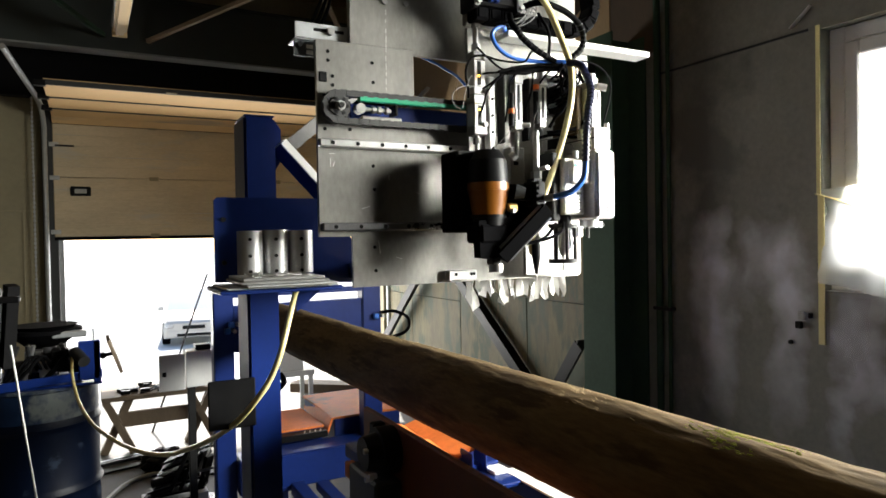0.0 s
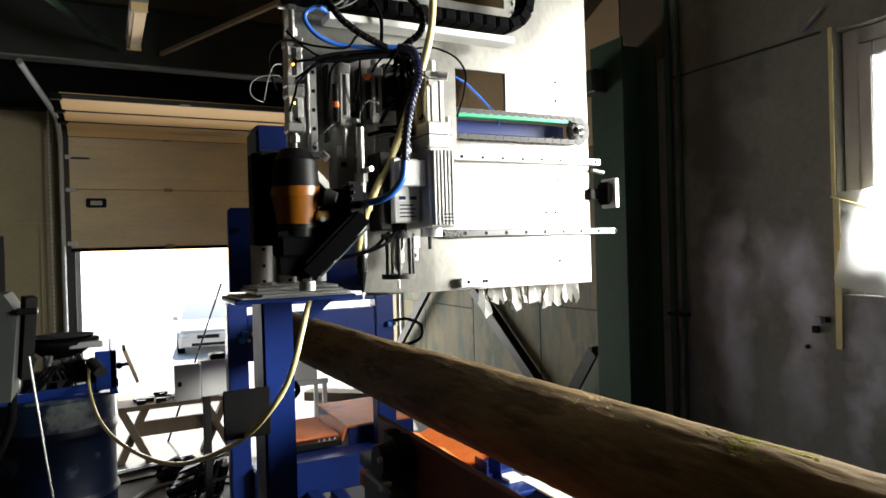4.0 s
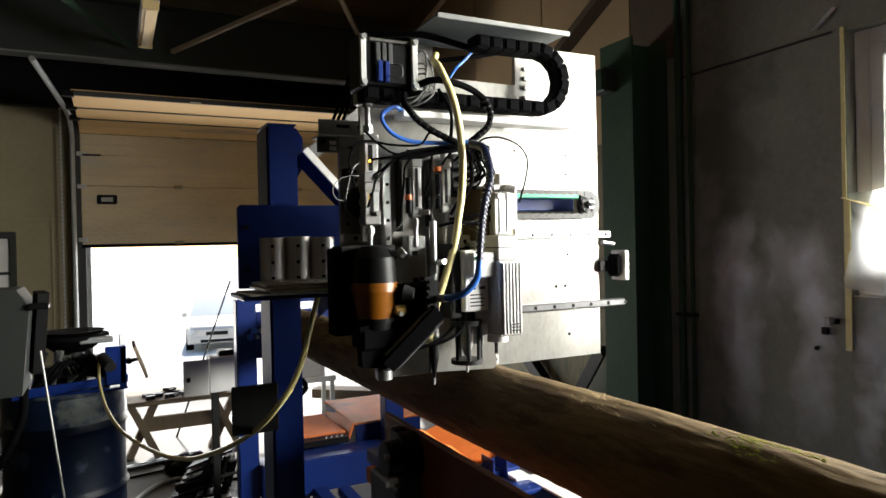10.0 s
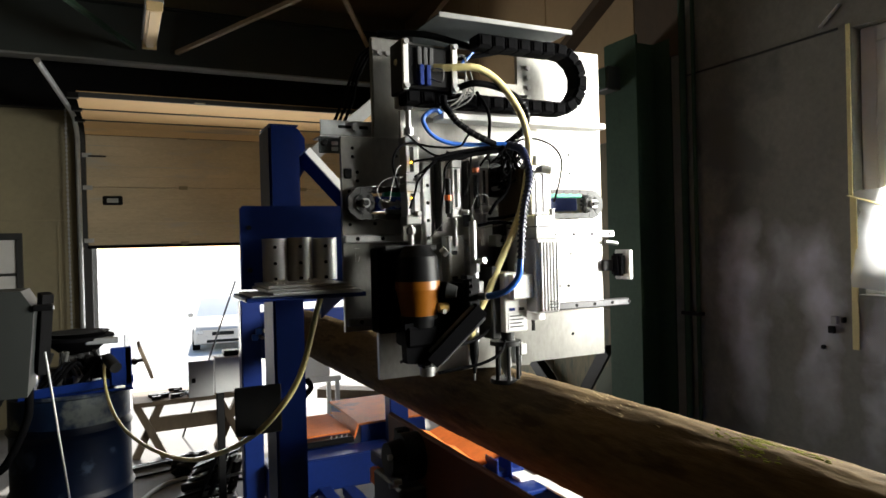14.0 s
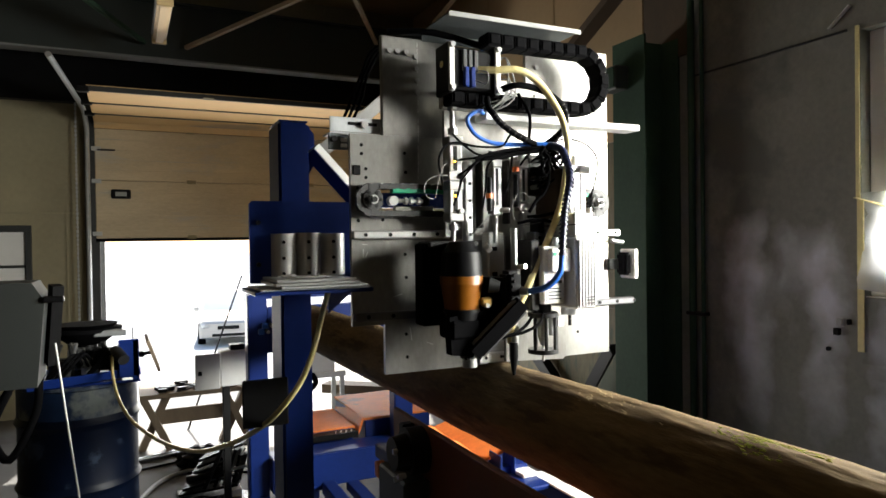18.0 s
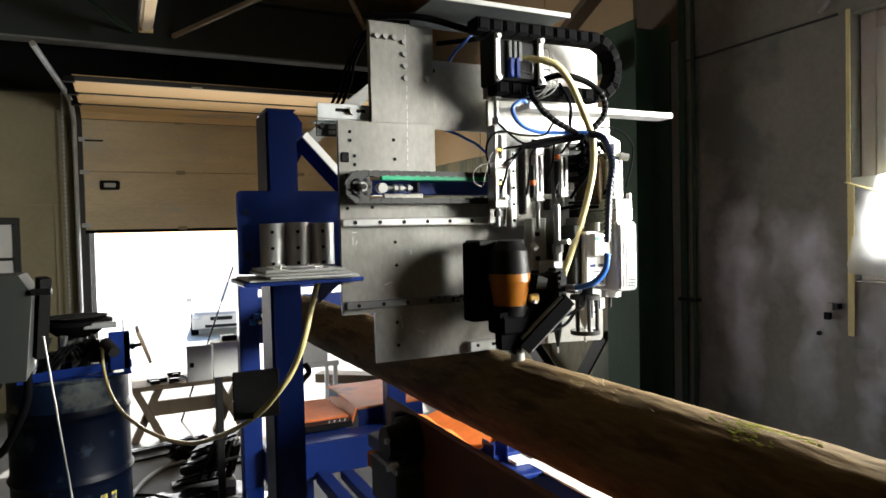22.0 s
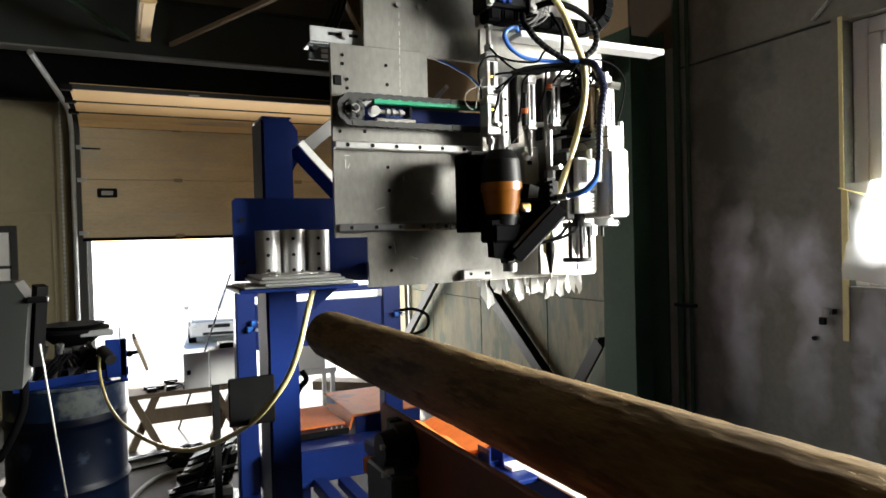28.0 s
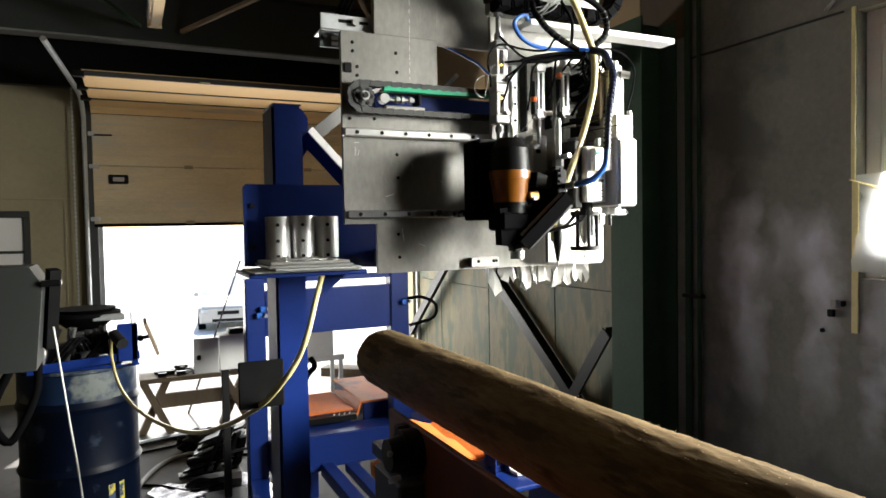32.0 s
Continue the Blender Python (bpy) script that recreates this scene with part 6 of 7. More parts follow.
# ---- what stands in the hall ----
def infeed_table():
    t = thing("infeed_table", (1.2, 3.9, 0), "orange steel infeed tables on a blue base", "infeed table")
    part("top_sheet", box(0.85, 1.15, 3.63, 4.07, 0.488, 0.50, 0.002), ORANGE, t)
    part("raised_sheet", box(1.195, 1.62, 3.60, 4.22, 0.530, 0.542, 0.002), ORANGE, t)
    part("side_sheet", beam(bmesh.new(), (1.176, 3.60, 0.50), (1.22, 4.22, 0.50), 0.01, 0.085, (0.35, 0, 1)), ORANGE, t)
    part("raised_body", box(1.205, 1.61, 3.61, 4.21, 0.28, 0.530, 0.004), BLUE, t)
    part("latch", box(1.40, 1.43, 3.595, 3.61, 0.40, 0.525, 0.004), DARKSTEEL, t)
    part("base_beam", box(0.86, 1.14, 3.64, 4.06, 0.40, 0.488, 0.004), BLUE, t)
    part("black_tray", box(0.85, 1.15, 3.56, 3.63, 0.452, 0.486, 0.004), BLACK, t)
    for k in range(4):
        part("tray_screw", cyl((1.02 + 0.03 * k, 3.575, 0.486), (1.03 + 0.03 * k, 3.60, 0.489), 0.004, seg=6), ALU, t)
    for x in (0.92, 1.54):
        for y in (3.70, 4.14 if x > 1 else 4.0):
            part("leg", box(x - 0.03, x + 0.03, y - 0.03, y + 0.03, 0, 0.4 if x < 1 else 0.28, 0.004), BLUE, t)
    s = thing("grey_cabinet", (1.15, 4.9, 0), "pale grey cabinet on a white tubular stand", "cabinet")
    part("body", box(1.06, 1.36, 4.75, 5.0, 0.60, 0.98, 0.006), WHITE, s)
    for x in (1.06, 1.40):
        for y in (4.75, 4.98):
            part("leg", box(x, x + 0.03, y, y + 0.03, 0, 0.56, 0.003), WHITE, s)
    part("top_rail", box(1.05, 1.44, 4.74, 5.02, 0.56, 0.60, 0.003), WHITE, s)
    part("cable", tube([(1.18, 4.73, 0.6), (1.2, 4.7, 0.54), (1.14, 4.72, 0.45), (1.08, 4.75, 0.2)], 0.02), RUBBER, s, smooth=80)
    w = thing("timber_offcut", (1.5, 5.3, 0), "weathered timber offcut lying on blocks", "timber")
    part("plank", beam(bmesh.new(), (1.45, 5.35, 0.36), (1.95, 4.95, 0.36), 0.16, 0.07), WOOD, w)
    part("block", box(1.52, 1.86, 5.02, 5.3, 0, 0.325, 0.01), WOOD, w)


infeed_table()


def bench():
    t = thing("work_bench", (0.38, 5.6, 0), "low wooden trestle bench with crossed legs", "bench")
    part("top_board", box(0.05, 0.85, 5.35, 5.8, 0.40, 0.435, 0.004), WOOD, t)
    part("rail", box(0.17, 0.78, 5.50, 5.54, 0.17, 0.28, 0.004), WOOD, t)
    for x in (0.16, 0.74):
        for s in (-1, 1):
            part("crossed_leg", beam(bmesh.new(), (x - 0.1 * s, 5.44 + 0.03 * s, 0.0), (x + 0.085 * s, 5.44 + 0.03 * s, 0.40), 0.05, 0.075, (0, 1, 0)), WOOD, t)
    m = thing("operator_panel", (0.09, 3.45, 1.03), "thin tan flat panel on a short arm beside the feeder", "panel")
    part("panel_plate", beam(bmesh.new(), (0.066, 3.5, 1.105), (0.118, 3.5, 0.955), 0.24, 0.014, (1, 0, 0)), WOOD, m)
    part("panel_arm", cyl((0.0, 3.5, 1.02), (0.086, 3.5, 1.03), 0.009), DARKSTEEL, m, smooth=40)
    part("arm_knob", cyl((0.045, 3.48, 1.025), (0.045, 3.52, 1.025), 0.014), BLACK, m, smooth=40)
    c = thing("bench_clutter", (0.45, 5.5, 0.435), "dark small tools and cables heaped on the bench", "tools", kind="stuff")
    rnd = random.Random(9)
    bm = bmesh.new()
    for k in range(22):
        x, y = rnd.uniform(0.2, 0.8), rnd.uniform(5.38, 5.7)
        s = rnd.uniform(0.015, 0.05)
        B(bm, x - s, x + s, y - s * 0.6, y + s * 0.6, 0.436, 0.436 + s * rnd.uniform(0.4, 0.9), 0.004)
    for k in range(5):
        x = rnd.uniform(0.2, 0.6)
        T(bm, [(x, 5.4, 0.44), (x + 0.1, 5.5, 0.46), (x + 0.05, 5.6, 0.44), (x + 0.2, 5.55, 0.45)], 0.006, 6)
    part("heap", bm, BLACK, c)


bench()


def electric_box():
    t = thing("electrical_box", (0.45, 3.85, 0), "pale grey electrical box on a dark post, door ajar", "electrical box")
    part("door", box(0.31, 0.44, 3.80, 3.815, 0.755, 0.95, 0.004), WHITE, t)
    part("body", box(0.445, 0.60, 3.82, 3.95, 0.76, 0.955, 0.005), WHITE, t)
    part("lock", box(0.325, 0.345, 3.79, 3.80, 0.835, 0.86, 0.003), BLACK, t)
    part("post", box(0.46, 0.50, 3.87, 3.91, 0.0, 0.76, 0.004), DARKSTEEL, t)
    part("foot", box(0.36, 0.60, 3.78, 4.0, 0.0, 0.02, 0.004), DARKSTEEL, t)
    part("top_connector", box(0.50, 0.58, 3.84, 3.92, 0.955, 0.985, 0.004), BLACK, t)


electric_box()

# oil drum with the bowl feeder
DX, DY = -0.237, 3.70


def drum():
    t = thing("steel_drum", (DX, DY, 0), "scuffed dark blue steel drum with rolling hoops", "drum")
    prof = [(0.25, 0.0), (0.268, 0.006), (0.264, 0.02)]
    for hoop in (0.414, 0.723):
        prof += [(0.262, hoop - 0.03), (0.265, hoop - 0.02), (0.275, hoop), (0.265, hoop + 0.02), (0.262, hoop + 0.03)]
    prof += [(0.262, 0.88), (0.27, 0.888), (0.27, 0.902), (0.255, 0.902)]
    bm = bmesh.new()
    n = 56
    rings = [[bm.verts.new((DX + r * math.cos(2 * math.pi * k / n), DY + r * math.sin(2 * math.pi * k / n), zz)) for k in range(n)] for r, zz in prof]
    top = bmesh.new()
    split = len(prof) - 5
    for i, (p, q) in enumerate(zip(rings, rings[1:])):
        if i < split:
            for k in range(n):
                bm.faces.new((p[k], p[(k + 1) % n], q[(k + 1) % n], q[k]))
    bm.faces.new(rings[0])
    for v in [v for r in rings[split + 1:] for v in r]:
        bm.verts.remove(v)
    part("shell", bm, DRUMBLUE, t, smooth=35)
    rings = [[top.verts.new((DX + r * math.cos(2 * math.pi * k / n), DY + r * math.sin(2 * math.pi * k / n), zz)) for k in range(n)] for r, zz in prof[split:]]
    for p, q in zip(rings, rings[1:]):
        for k in range(n):
            top.faces.new((p[k], p[(k + 1) % n], q[(k + 1) % n], q[k]))
    top.faces.new(rings[-1])
    part("upper_band", top, DRUMWORN, t, "worn grey-blue upper band of the drum", smooth=35)
    # stencilled yellow marks, no longer readable
    for k, (a, w) in enumerate(((-62, 7), (-50, 6))):
        bm = bmesh.new()
        vs = []
        for i in range(5):
            an = radians(a + w * i / 4)
            vs.append((bm.verts.new((DX + 0.2635 * math.cos(an), DY + 0.2635 * math.sin(an), 0.22)), bm.verts.new((DX + 0.2635 * math.cos(an), DY + 0.2635 * math.sin(an), 0.34))))
        for p, q in zip(vs, vs[1:]):
            bm.faces.new((p[0], q[0], q[1], p[1]))
        part("stencil_bar", bm, mat("faded_yellow_paint", (0.55, 0.45, 0.05), 0.7, 0.0, 0.3, 20, 80, 0.05, spot=(0.03, 0.05, 0.1), spot_amount=0.5, spot_scale=25), t)
    f = thing("bowl_feeder", (-0.262, 3.17, 0.905), "black bowl feeder in an open blue tray on the drum", "feeder")
    part("tray", outline([(-0.33, 0.957), (0.06, 0.985), (0.06, 1.015), (-0.33, 0.99)], 3.17, 3.185), BLUE, f)
    part("tray_floor", box(-0.33, 0.06, 3.185, 3.6, 0.955, 0.965, 0.003), BLUE, f)
    part("tray_side", box(0.03, 0.055, 3.16, 3.6, 0.965, 1.13, 0.004), BLUE, f)
    part("tray_corner", box(-0.02, 0.055, 3.16, 3.175, 0.98, 1.13, 0.004), BLUE, f)
    cx, cy = -0.14, 3.38
    part("bowl", C(C(cyl((cx, cy, 1.10), (cx, cy, 1.15), 0.07, 0.13, 36), (cx, cy, 1.15), (cx, cy, 1.165), 0.135, 0.135, 36), (cx, cy, 1.165), (cx, cy, 1.18), 0.10, 0.12, 36), RUBBER, f, smooth=40)
    part("bowl_column", cyl((cx, cy, 0.965), (cx, cy, 1.10), 0.05, 0.04, 24), DARKSTEEL, f, smooth=40)
    part("chute", box(cx + 0.03, cx + 0.15, 3.26, 3.30, 1.135, 1.16, 0.004), ZINC, f)
    rnd = random.Random(6)
    for k in range(16):
        x, y, z = rnd.uniform(-0.36, 0.0), rnd.uniform(3.2, 3.42), rnd.uniform(0.985, 1.07)
        s = rnd.uniform(0.014, 0.035)
        part("bracket", box(x - s, x + s, y - s, y + s, z - s * 1.4, z + s * 1.4, 0.004), rnd.choice((BRIGHT, DARKSTEEL, BLACK, BLACK, BLACK)), f)
    for k in range(7):
        x = rnd.uniform(-0.36, -0.02)
        part("rod", cyl((x, 3.24 + 0.02 * k, 0.965), (x + rnd.uniform(-0.06, 0.06), 3.22, 1.12), 0.008, seg=8), rnd.choice((BRIGHT, DARKSTEEL)), f)
    for k in range(6):
        x = rnd.uniform(-0.34, -0.14)
        part("cable", tube([(x, 3.2, 0.97), (x + 0.05, 3.18, 1.03), (x + 0.1, 3.2, 1.08), (x + 0.13, 3.24, 1.02)], 0.006), RUBBER, f, smooth=80)
    part("outlet", cyl((-0.03, 3.17, 1.09), (0.0, 3.1, 1.06), 0.022), DARKSTEEL, f, smooth=40)
    part("tray_left", box(-0.31, -0.298, 3.165, 3.5, 0.965, 1.09, 0.003), BLUE, f)
    f.location = (-0.342, 3.43, 0.843)
    f.scale = (1.183, 1.183, 1.183)
    h = thing("delivery_hose", (0.0, 2.4, 1.0), "translucent yellow delivery hose sagging to the machine", "hose")
    part("hose", tube([(0.432, 1.53, 1.445), (0.421, 1.53, 1.425), (0.397, 1.5, 1.37), (0.371, 1.48, 1.297), (0.351, 1.5, 1.237), (0.325, 1.52, 1.191), (0.293, 1.6, 1.124), (0.256, 1.75, 1.05), (0.223, 1.9, 0.992), (0.186, 2.05, 0.941), (0.14, 2.2, 0.91), (0.093, 2.4, 0.884), (0.044, 2.6, 0.872), (-0.008, 2.85, 0.87), (-0.051, 3.1, 0.897), (-0.074, 3.3, 0.947), (-0.082, 3.42, 1.0), (-0.075, 3.46, 1.07)], 0.0068, 10, 6), YELLOWHOSE, h, smooth=80)


drum()


def control_cabinet():
    t = thing("control_cabinet", (-0.45, 2.5, 0), "grey tilted control cabinet on a dark stand", "control cabinet")
    part("case", outline([(-0.78, 1.10), (-0.275, 1.10), (-0.25, 1.375), (-0.285, 1.435), (-0.78, 1.435)], 2.45, 2.68), DARKCABINET, t)
    part("handle", box(-0.255, -0.195, 2.44, 2.47, 1.37, 1.39, 0.004), BLACK, t)
    part("arm", beam(bmesh.new(), (-0.225, 2.55, 1.42), (-0.25, 2.6, 1.15), 0.035, 0.04), BLACK, t)
    part("post", box(-0.62, -0.55, 2.52, 2.59, 0.02, 1.10, 0.004), DARKSTEEL, t)
    part("foot", box(-0.8, -0.3, 2.4, 2.7, 0.0, 0.02, 0.004), DARKSTEEL, t)
    part("cable", tube([(-0.36, 2.6, 1.1), (-0.42, 2.58, 0.95), (-0.37, 2.56, 0.85), (-0.3, 2.62, 0.98), (-0.29, 2.65, 1.1)], 0.014), RUBBER, t, smooth=80)
    part("white_cord", tube([(-0.222, 2.44, 1.24), (-0.19, 2.45, 0.95), (-0.155, 2.47, 0.6), (-0.13, 2.5, 0.0)], 0.0035), WHITE, t, smooth=80)


control_cabinet()


def floor_things():
    rnd = random.Random(12)
    t = thing("black_bag", (0.42, 4.95, 0), "small crumpled black bag on the floor", "bag")
    bm = bmesh.new()
    bmesh.ops.create_icosphere(bm, subdivisions=4, radius=1.0)
    for v in bm.verts:
        q = 1 + 0.35 * noise.noise(v.co * 2.3) + 0.14 * noise.noise(v.co * 6)
        v.co = Vector((0.42 + v.co.x * 0.14 * q, 4.95 + v.co.y * 0.12 * q, max(0.0, 0.045 + v.co.z * 0.075 * q)))
    part("bag", bm, BLACK, t, smooth=50)
    g = thing("black_brackets", (0.45, 4.4, 0), "heap of black steel brackets with bright cut edges", "brackets")
    for k in range(7):
        a = Vector((0.27 + 0.022 * k, 4.40 + 0.02 * k, 0.012 + 0.026 * k))
        b = a + Vector((0.33 - 0.012 * k, -0.12 + 0.03 * (k % 3), 0.05 + 0.028 * (k % 4)))
        br = part("bracket", beam(bmesh.new(), a, b, 0.13 + 0.03 * (k % 2), 0.014), BLACK, g)
        n_ = Vector((-(b - a).y, (b - a).x, 0)).normalized() * -0.07
        part("cut_edge", beam(bmesh.new(), a + n_ + Vector((0, 0, 0.005)), b + n_ + Vector((0, 0, 0.005)), 0.006, 0.008), ZINC if k % 3 == 1 else BLACK, br)
    for k in range(4):
        part("upright_arm", beam(bmesh.new(), (0.40 + 0.06 * k, 4.30, 0.05), (0.53 + 0.03 * k, 4.25, 0.36 - 0.04 * k), 0.06, 0.02), BLACK, g)
    part("round_end", cyl((0.30, 4.38, 0.09), (0.52, 4.30, 0.12), 0.022, seg=14), BLACK, g, smooth=40)
    part("bright_plate", box(0.245, 0.33, 4.34, 4.44, 0.0, 0.012, 0.002), WHITE, g)
    part("bright_block", box(0.54, 0.60, 4.18, 4.30, 0.0, 0.05, 0.004), WHITE, g)
    part("bright_edge", beam(bmesh.new(), (0.54, 4.2, 0.17), (0.66, 4.15, 0.20), 0.03, 0.01), ZINC, g)
    w = thing("wet_sheet", (0.4, 4.1, 0), "dark wet plastic sheet lying on the floor", "sheet")
    bm = bmesh.new()
    gv = [[bm.verts.new((0.08 + 0.66 * i / 22 + 0.02 * math.sin(j * 1.3), 3.75 + 0.52 * j / 16 + 0.03 * math.sin(i * 0.9), 0.006 + 0.012 * max(0, noise.noise(Vector((i * 0.45, j * 0.5, 2)))))) for j in range(17)] for i in range(23)]
    for i in range(22):
        for j in range(16):
            bm.faces.new((gv[i][j], gv[i + 1][j], gv[i + 1][j + 1], gv[i][j + 1]))
    part("sheet", bm, WETSHEET, w, smooth=80)
    fb = thing("floor_bar", (0.1, 5.22, 0), "long dark bar with a pale edge on the floor", "bar")
    part("bar", beam(bmesh.new(), (-0.6, 5.0, 0.012), (0.55, 5.32, 0.012), 0.05, 0.02), DARKSTEEL, fb)
    part("pale_edge", beam(bmesh.new(), (-0.6, 5.03, 0.024), (0.55, 5.35, 0.024), 0.012, 0.004), ZINC, fb)
    gh = thing("floor_hose", (0.2, 4.6, 0), "grey hose curving over the floor", "hose")
    part("hose", tube([(-0.02, 4.1, 0.014), (0.042, 4.385, 0.014), (0.136, 4.615, 0.014), (0.247, 4.748, 0.014), (0.381, 4.78, 0.014), (0.6, 4.75, 0.014)], 0.014, 8), GREYPAINT, gh, smooth=80)
    c = thing("floor_cables", (0.2, 4.6, 0), "thin black cables trailing over the floor", "cables")
    for pts in (((-0.3, 4.9, 0.006), (0.1, 5.0, 0.006), (0.5, 5.1, 0.006), (0.9, 5.3, 0.006)), ((0.2, 5.3, 0.006), (0.4, 5.0, 0.006), (0.3, 4.8, 0.006), (0.7, 4.6, 0.006)), ((-0.2, 4.4, 0.008), (0.1, 4.3, 0.008), (0.3, 4.1, 0.008), (0.5, 4.15, 0.008)), ((0.1, 3.6, 0.008), (0.2, 3.9, 0.008), (0.4, 4.0, 0.008))):
        part("cable", tube(pts, 0.008, 6), RUBBER, c, smooth=80)
    r = thing("leaning_rod", (0.6, 6.3, 0), "thin dark rod leaning near the doorway", "rod")
    part("rod", cyl((0.42, 5.9, 0.0), (0.95, 6.4, 1.25), 0.008, seg=8), DARKSTEEL, r)


floor_things()


def parked_car():
    t = thing("parked_car", (2.0, 13, 0), "silver hatchback parked outside the doorway", "car")
    def loft(sections, name, m, parent):
        bm = bmesh.new()
        rings = [[bm.verts.new(p) for p in s] for s in sections]
        n = len(rings[0])
        for a, b in zip(rings, rings[1:]):
            for k in range(n):
                bm.faces.new((a[k], a[(k + 1) % n], b[(k + 1) % n], b[k]))
        bm.faces.new(rings[0])
        bm.faces.new(rings[-1])
        return part(name, bm, m, parent, smooth=40)
    x0, x1 = 1.15, 2.85
    def sec(y, z0, z1, inset):
        a, b = x0 + inset, x1 - inset
        return [(a, y, z0), (b, y, z0), (b + 0.02, y, (z0 + z1) / 2), (b - 0.08, y, z1), (a + 0.08, y, z1), (a - 0.02, y, (z0 + z1) / 2)]
    body = loft([sec(11.0, 0.25, 0.62, 0.15), sec(11.1, 0.2, 0.72, 0.05), sec(11.9, 0.2, 0.92, 0.0), sec(14.6, 0.2, 0.95, 0.0), sec(14.95, 0.3, 0.85, 0.1)], "body", CARWHITE, t)
    # Windscreen and cabin are painted pale so they wash out in the glare.
    loft([[(x0 + 0.1, 11.9, 0.92), (x1 - 0.1, 11.9, 0.92), (x1 - 0.1, 11.95, 0.94), (x0 + 0.1, 11.95, 0.94)], [(x0 + 0.22, 12.6, 1.42), (x1 - 0.22, 12.6, 1.42), (x1 - 0.22, 12.65, 1.45), (x0 + 0.22, 12.65, 1.45)]], "windscreen", CARGLASS, t)
    loft([sec(12.0, 0.9, 0.95, 0.1), sec(12.6, 0.9, 1.42, 0.16), sec(14.2, 0.9, 1.42, 0.18), sec(14.8, 0.9, 1.0, 0.12)], "cabin", CARGLASS, t)
    part("bumper", box(x0 + 0.12, x1 - 0.12, 10.96, 11.06, 0.24, 0.44, 0.03, 2), CARWHITE, t, smooth=40)
    part("grille", box(1.7, 2.3, 10.955, 11.0, 0.46, 0.56, 0.01), BLACK, t)
    part("lower_grille", box(1.55, 2.45, 10.95, 10.975, 0.26, 0.34, 0.01), BLACK, t)
    for x in (1.22, 2.52):
        part("headlight", box(x, x + 0.26, 10.97, 11.1, 0.50, 0.64, 0.03, 2), GLASS, t, smooth=40)
        part("lamp_bowl", box(x + 0.02, x + 0.24, 11.0, 11.09, 0.515, 0.625, 0.02), ALU, t)
    part("mirror", box(1.0, 1.14, 12.2, 12.3, 0.9, 1.02, 0.02), CARWHITE, t)
    for x in (x0 - 0.01, x1 - 0.19):
        for y in (11.7, 14.2):
            w = part("wheel", cyl((x, y, 0.28), (x + 0.2, y, 0.28), 0.31, 0.31, 28), RUBBER, t, smooth=40)
            part("rim", cyl((x - 0.004, y, 0.28), (x + 0.204, y, 0.28), 0.19, 0.19, 20), ALU, w, smooth=40)
    return t


car = parked_car()
car.location = (2.86, 22.0, -1.38)
car.rotation_euler = (0, 0, radians(-8))


# ---- what moves ----
LIFT = ((0, 0.2), (6.5, 0.2), (6.6, 0.196), (7.0, 0.102), (7.45, 0.008), (7.6, 0.002), (8.0, 0.0), (21.6, 0.0), (22.0, 0.003), (22.5, 0.011), (23.0, 0.036), (23.5, 0.067), (24.0, 0.101), (24.5, 0.136), (25.0, 0.172), (25.4, 0.193), (25.7, 0.196), (32.0, 0.196))
SLIDE = ((0, 0.0), (0.1, -0.012), (0.5, -0.070), (1.0, -0.147), (1.5, -0.222), (2.0, -0.298), (2.5, -0.373), (3.0, -0.444), (3.3, -0.468), (3.5, -0.474), (4.9, -0.474), (5.2, -0.437), (5.5, -0.384), (5.8, -0.344), (6.0, -0.336), (6.5, -0.334), (8.0, -0.332), (11.2, -0.331), (11.35, -0.32), (11.5, -0.296), (11.8, -0.25), (12.0, -0.238), (12.2, -0.238), (15.9, -0.238), (16.1, -0.222), (16.5, -0.163), (16.8, -0.149), (18.7, -0.148), (18.85, -0.142), (19.0, -0.129), (19.5, -0.052), (19.85, -0.006), (20.0, -0.001), (32.0, 0.0))
NAIL_DIP = ((0, 0), (20.2, 0), (20.5, -0.012), (20.9, -0.03), (22.15, -0.03), (22.45, 0), (32, 0))
GLUE_DIP = ((0, 0), (16.9, 0), (17.3, -0.022), (18.5, -0.022), (18.75, 0), (32, 0))
DRILL_DIP = ((0, 0), (12.6, 0), (13.0, -0.021), (13.5, -0.043), (13.9, -0.052), (15.2, -0.052), (15.6, 0), (32, 0))
SPINDLE_DIP = ((0, 0), (8.2, 0), (8.5, -0.01), (9.0, -0.028), (9.5, -0.039), (10.0, -0.045), (10.6, -0.047), (10.95, 0), (32, 0))
LOG_RUN = ((0, 0, 0), (25.55, 0, 0), (26.0, -0.09, 0), (27.5, -0.47, 0), (28.0, -0.58, 0), (28.5, -0.68, 0), (29.0, -0.79, 0), (30.0, -1.0, 0), (30.4, -1.08, 0), (30.7, -1.12, -0.008), (31.0, -1.14, -0.02), (31.5, -1.16, -0.04), (32.0, -1.16, -0.065))
BED_DROP = ((0, 0), (30.4, 0), (31.0, -0.02), (31.5, -0.035), (32.0, -0.055))


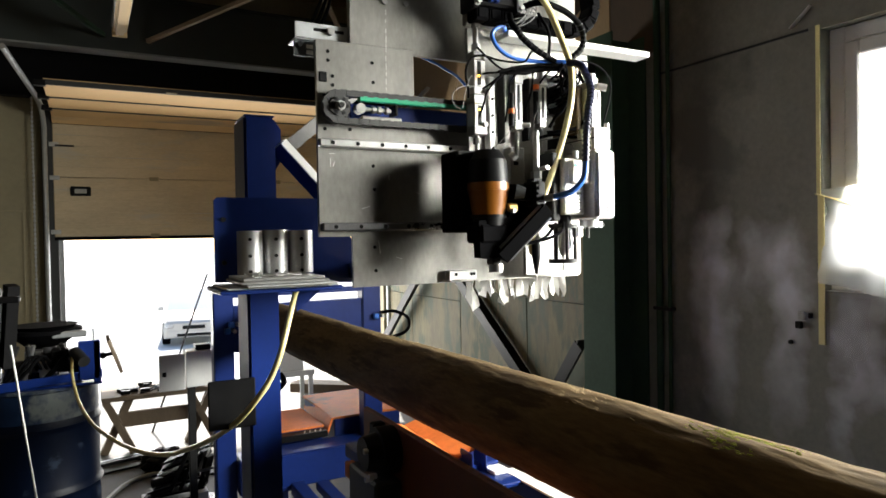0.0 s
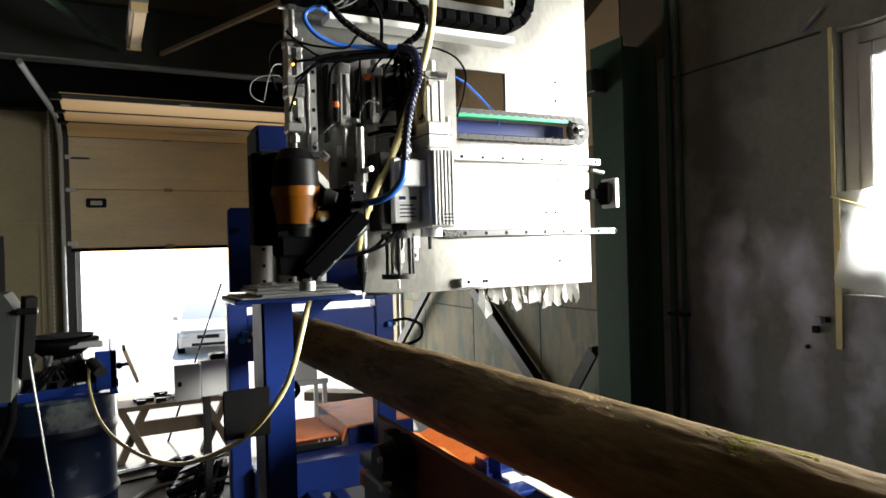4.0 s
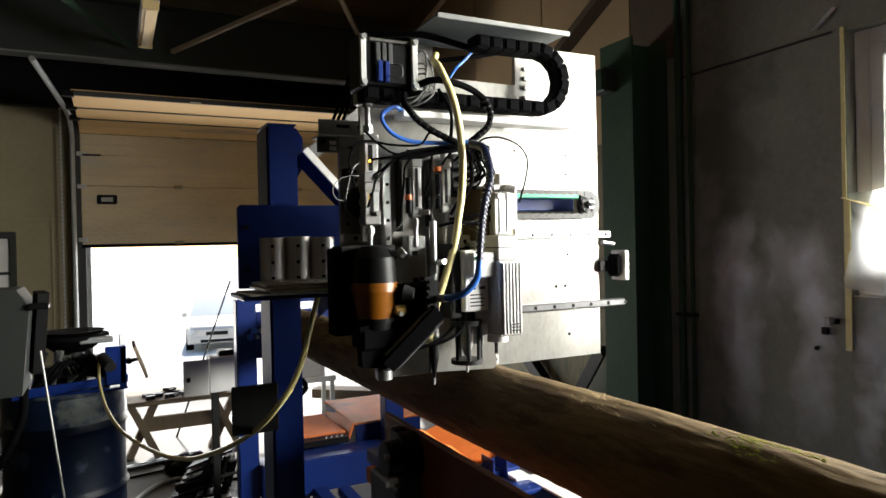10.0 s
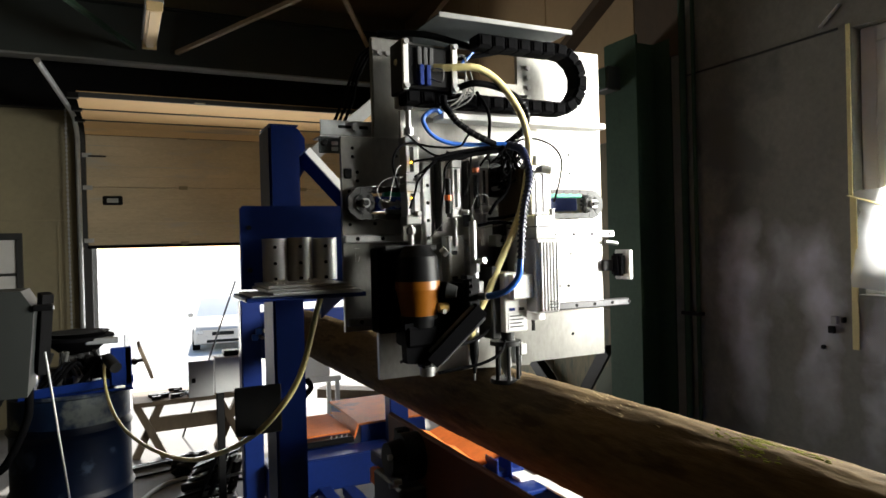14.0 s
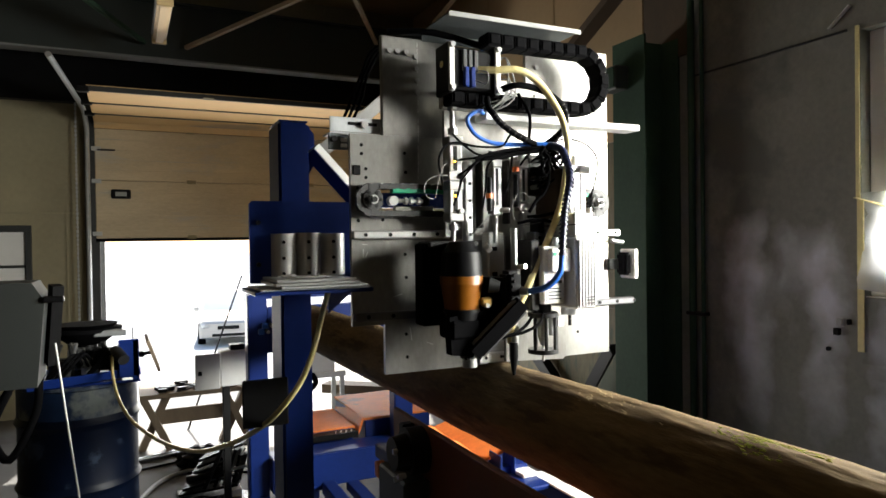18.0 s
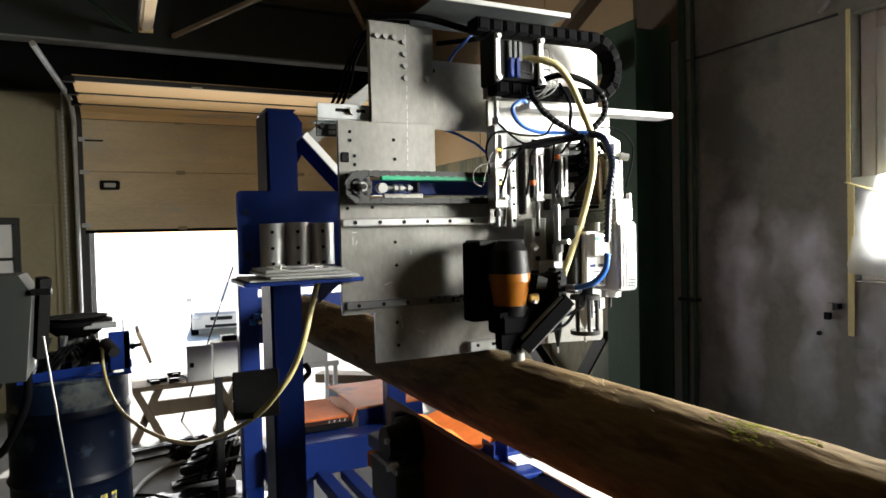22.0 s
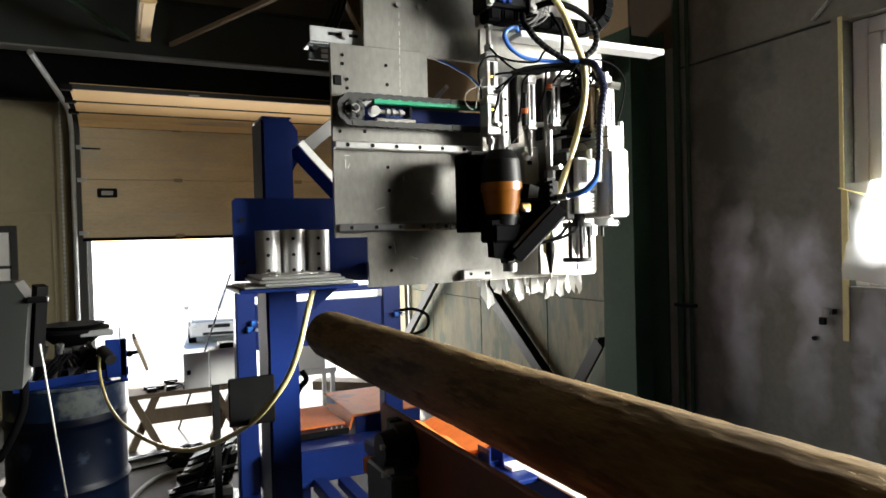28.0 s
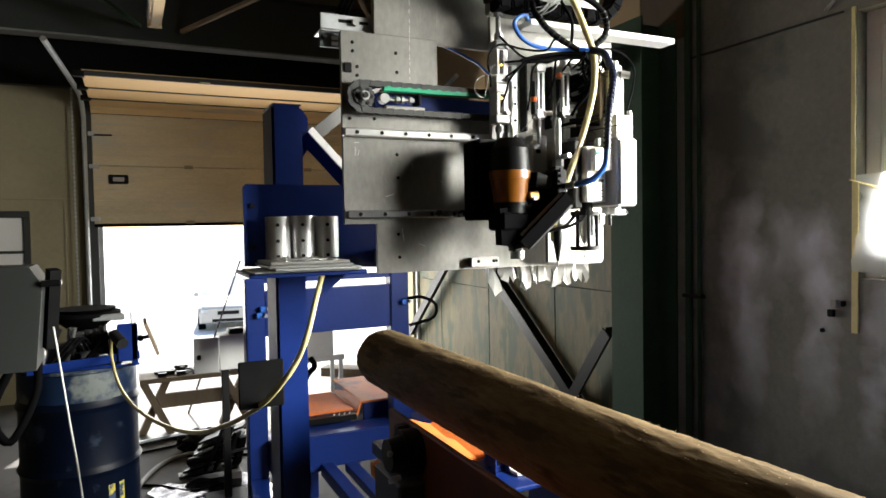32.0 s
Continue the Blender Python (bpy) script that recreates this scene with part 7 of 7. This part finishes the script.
GLUE_POS = (GLUE_AT[0] - 0.033, GLUE_AT[1] - 0.04, GLUE_AT[2])
DRILL_POS = (DRILL_AT[0] - 0.053, DRILL_AT[1] - 0.045, DRILL_AT[2])


def at_time(rows, t):
    for a, b in zip(rows, rows[1:]):
        if t <= b[0]:
            s = (t - a[0]) / (b[0] - a[0])
            return a[1] + (b[1] - a[1]) * s
    return rows[-1][1]


def motions():
    walk(plate, [(t, pose(PLATE_AT[0], PLATE_AT[1], PLATE_AT[2] + z)) for t, z in LIFT])
    walk(cable_chain, [(t, pose(CHAIN_AT[0], CHAIN_AT[1], CHAIN_AT[2] + z)) for t, z in LIFT])
    both = sorted({r[0] for r in LIFT} | {r[0] for r in SLIDE})
    walk(carriage, [(t, pose(CAR_AT[0] + at_time(SLIDE, t), CAR_AT[1], CAR_AT[2] + at_time(LIFT, t))) for t in both])
    for ob, at, dip in ((nailer, NAIL_AT, NAIL_DIP), (glue, GLUE_POS, GLUE_DIP), (drill, DRILL_POS, DRILL_DIP), (spindle, MOTOR_AT, SPINDLE_DIP)):
        times = sorted(set(both) | {r[0] for r in dip})
        walk(ob, [(t, pose(at[0] + at_time(SLIDE, t), at[1], at[2] + at_time(LIFT, t) + at_time(dip, t))) for t in times])
    slides = [r[0] for r in SLIDE]
    for i, ob in enumerate(HOSE_PIECES):
        walk(ob, [(t, hose_pose(at_time(SLIDE, t), i)) for t in slides])
    for ob, s in CHAIN_LINKS:
        rows = []
        for t in slides:
            x, z, q = chain_spot(s, at_time(SLIDE, t))
            rows.append((t, pose(x - CHAIN_AT[0], 0, z - CHAIN_AT[2], 0, math.degrees(q), 0)))
        walk(ob, rows)
    walk(log, [(t, pose(LOG_AT[0], LOG_AT[1] + y, LOG_AT[2] + 0.024 - 0.0072 * y + z, -0.41)) for t, y, z in LOG_RUN])
    walk(conveyor, [(t, pose(CONVEYOR_AT[0], CONVEYOR_AT[1], CONVEYOR_AT[2] + z)) for t, z in BED_DROP])


motions()
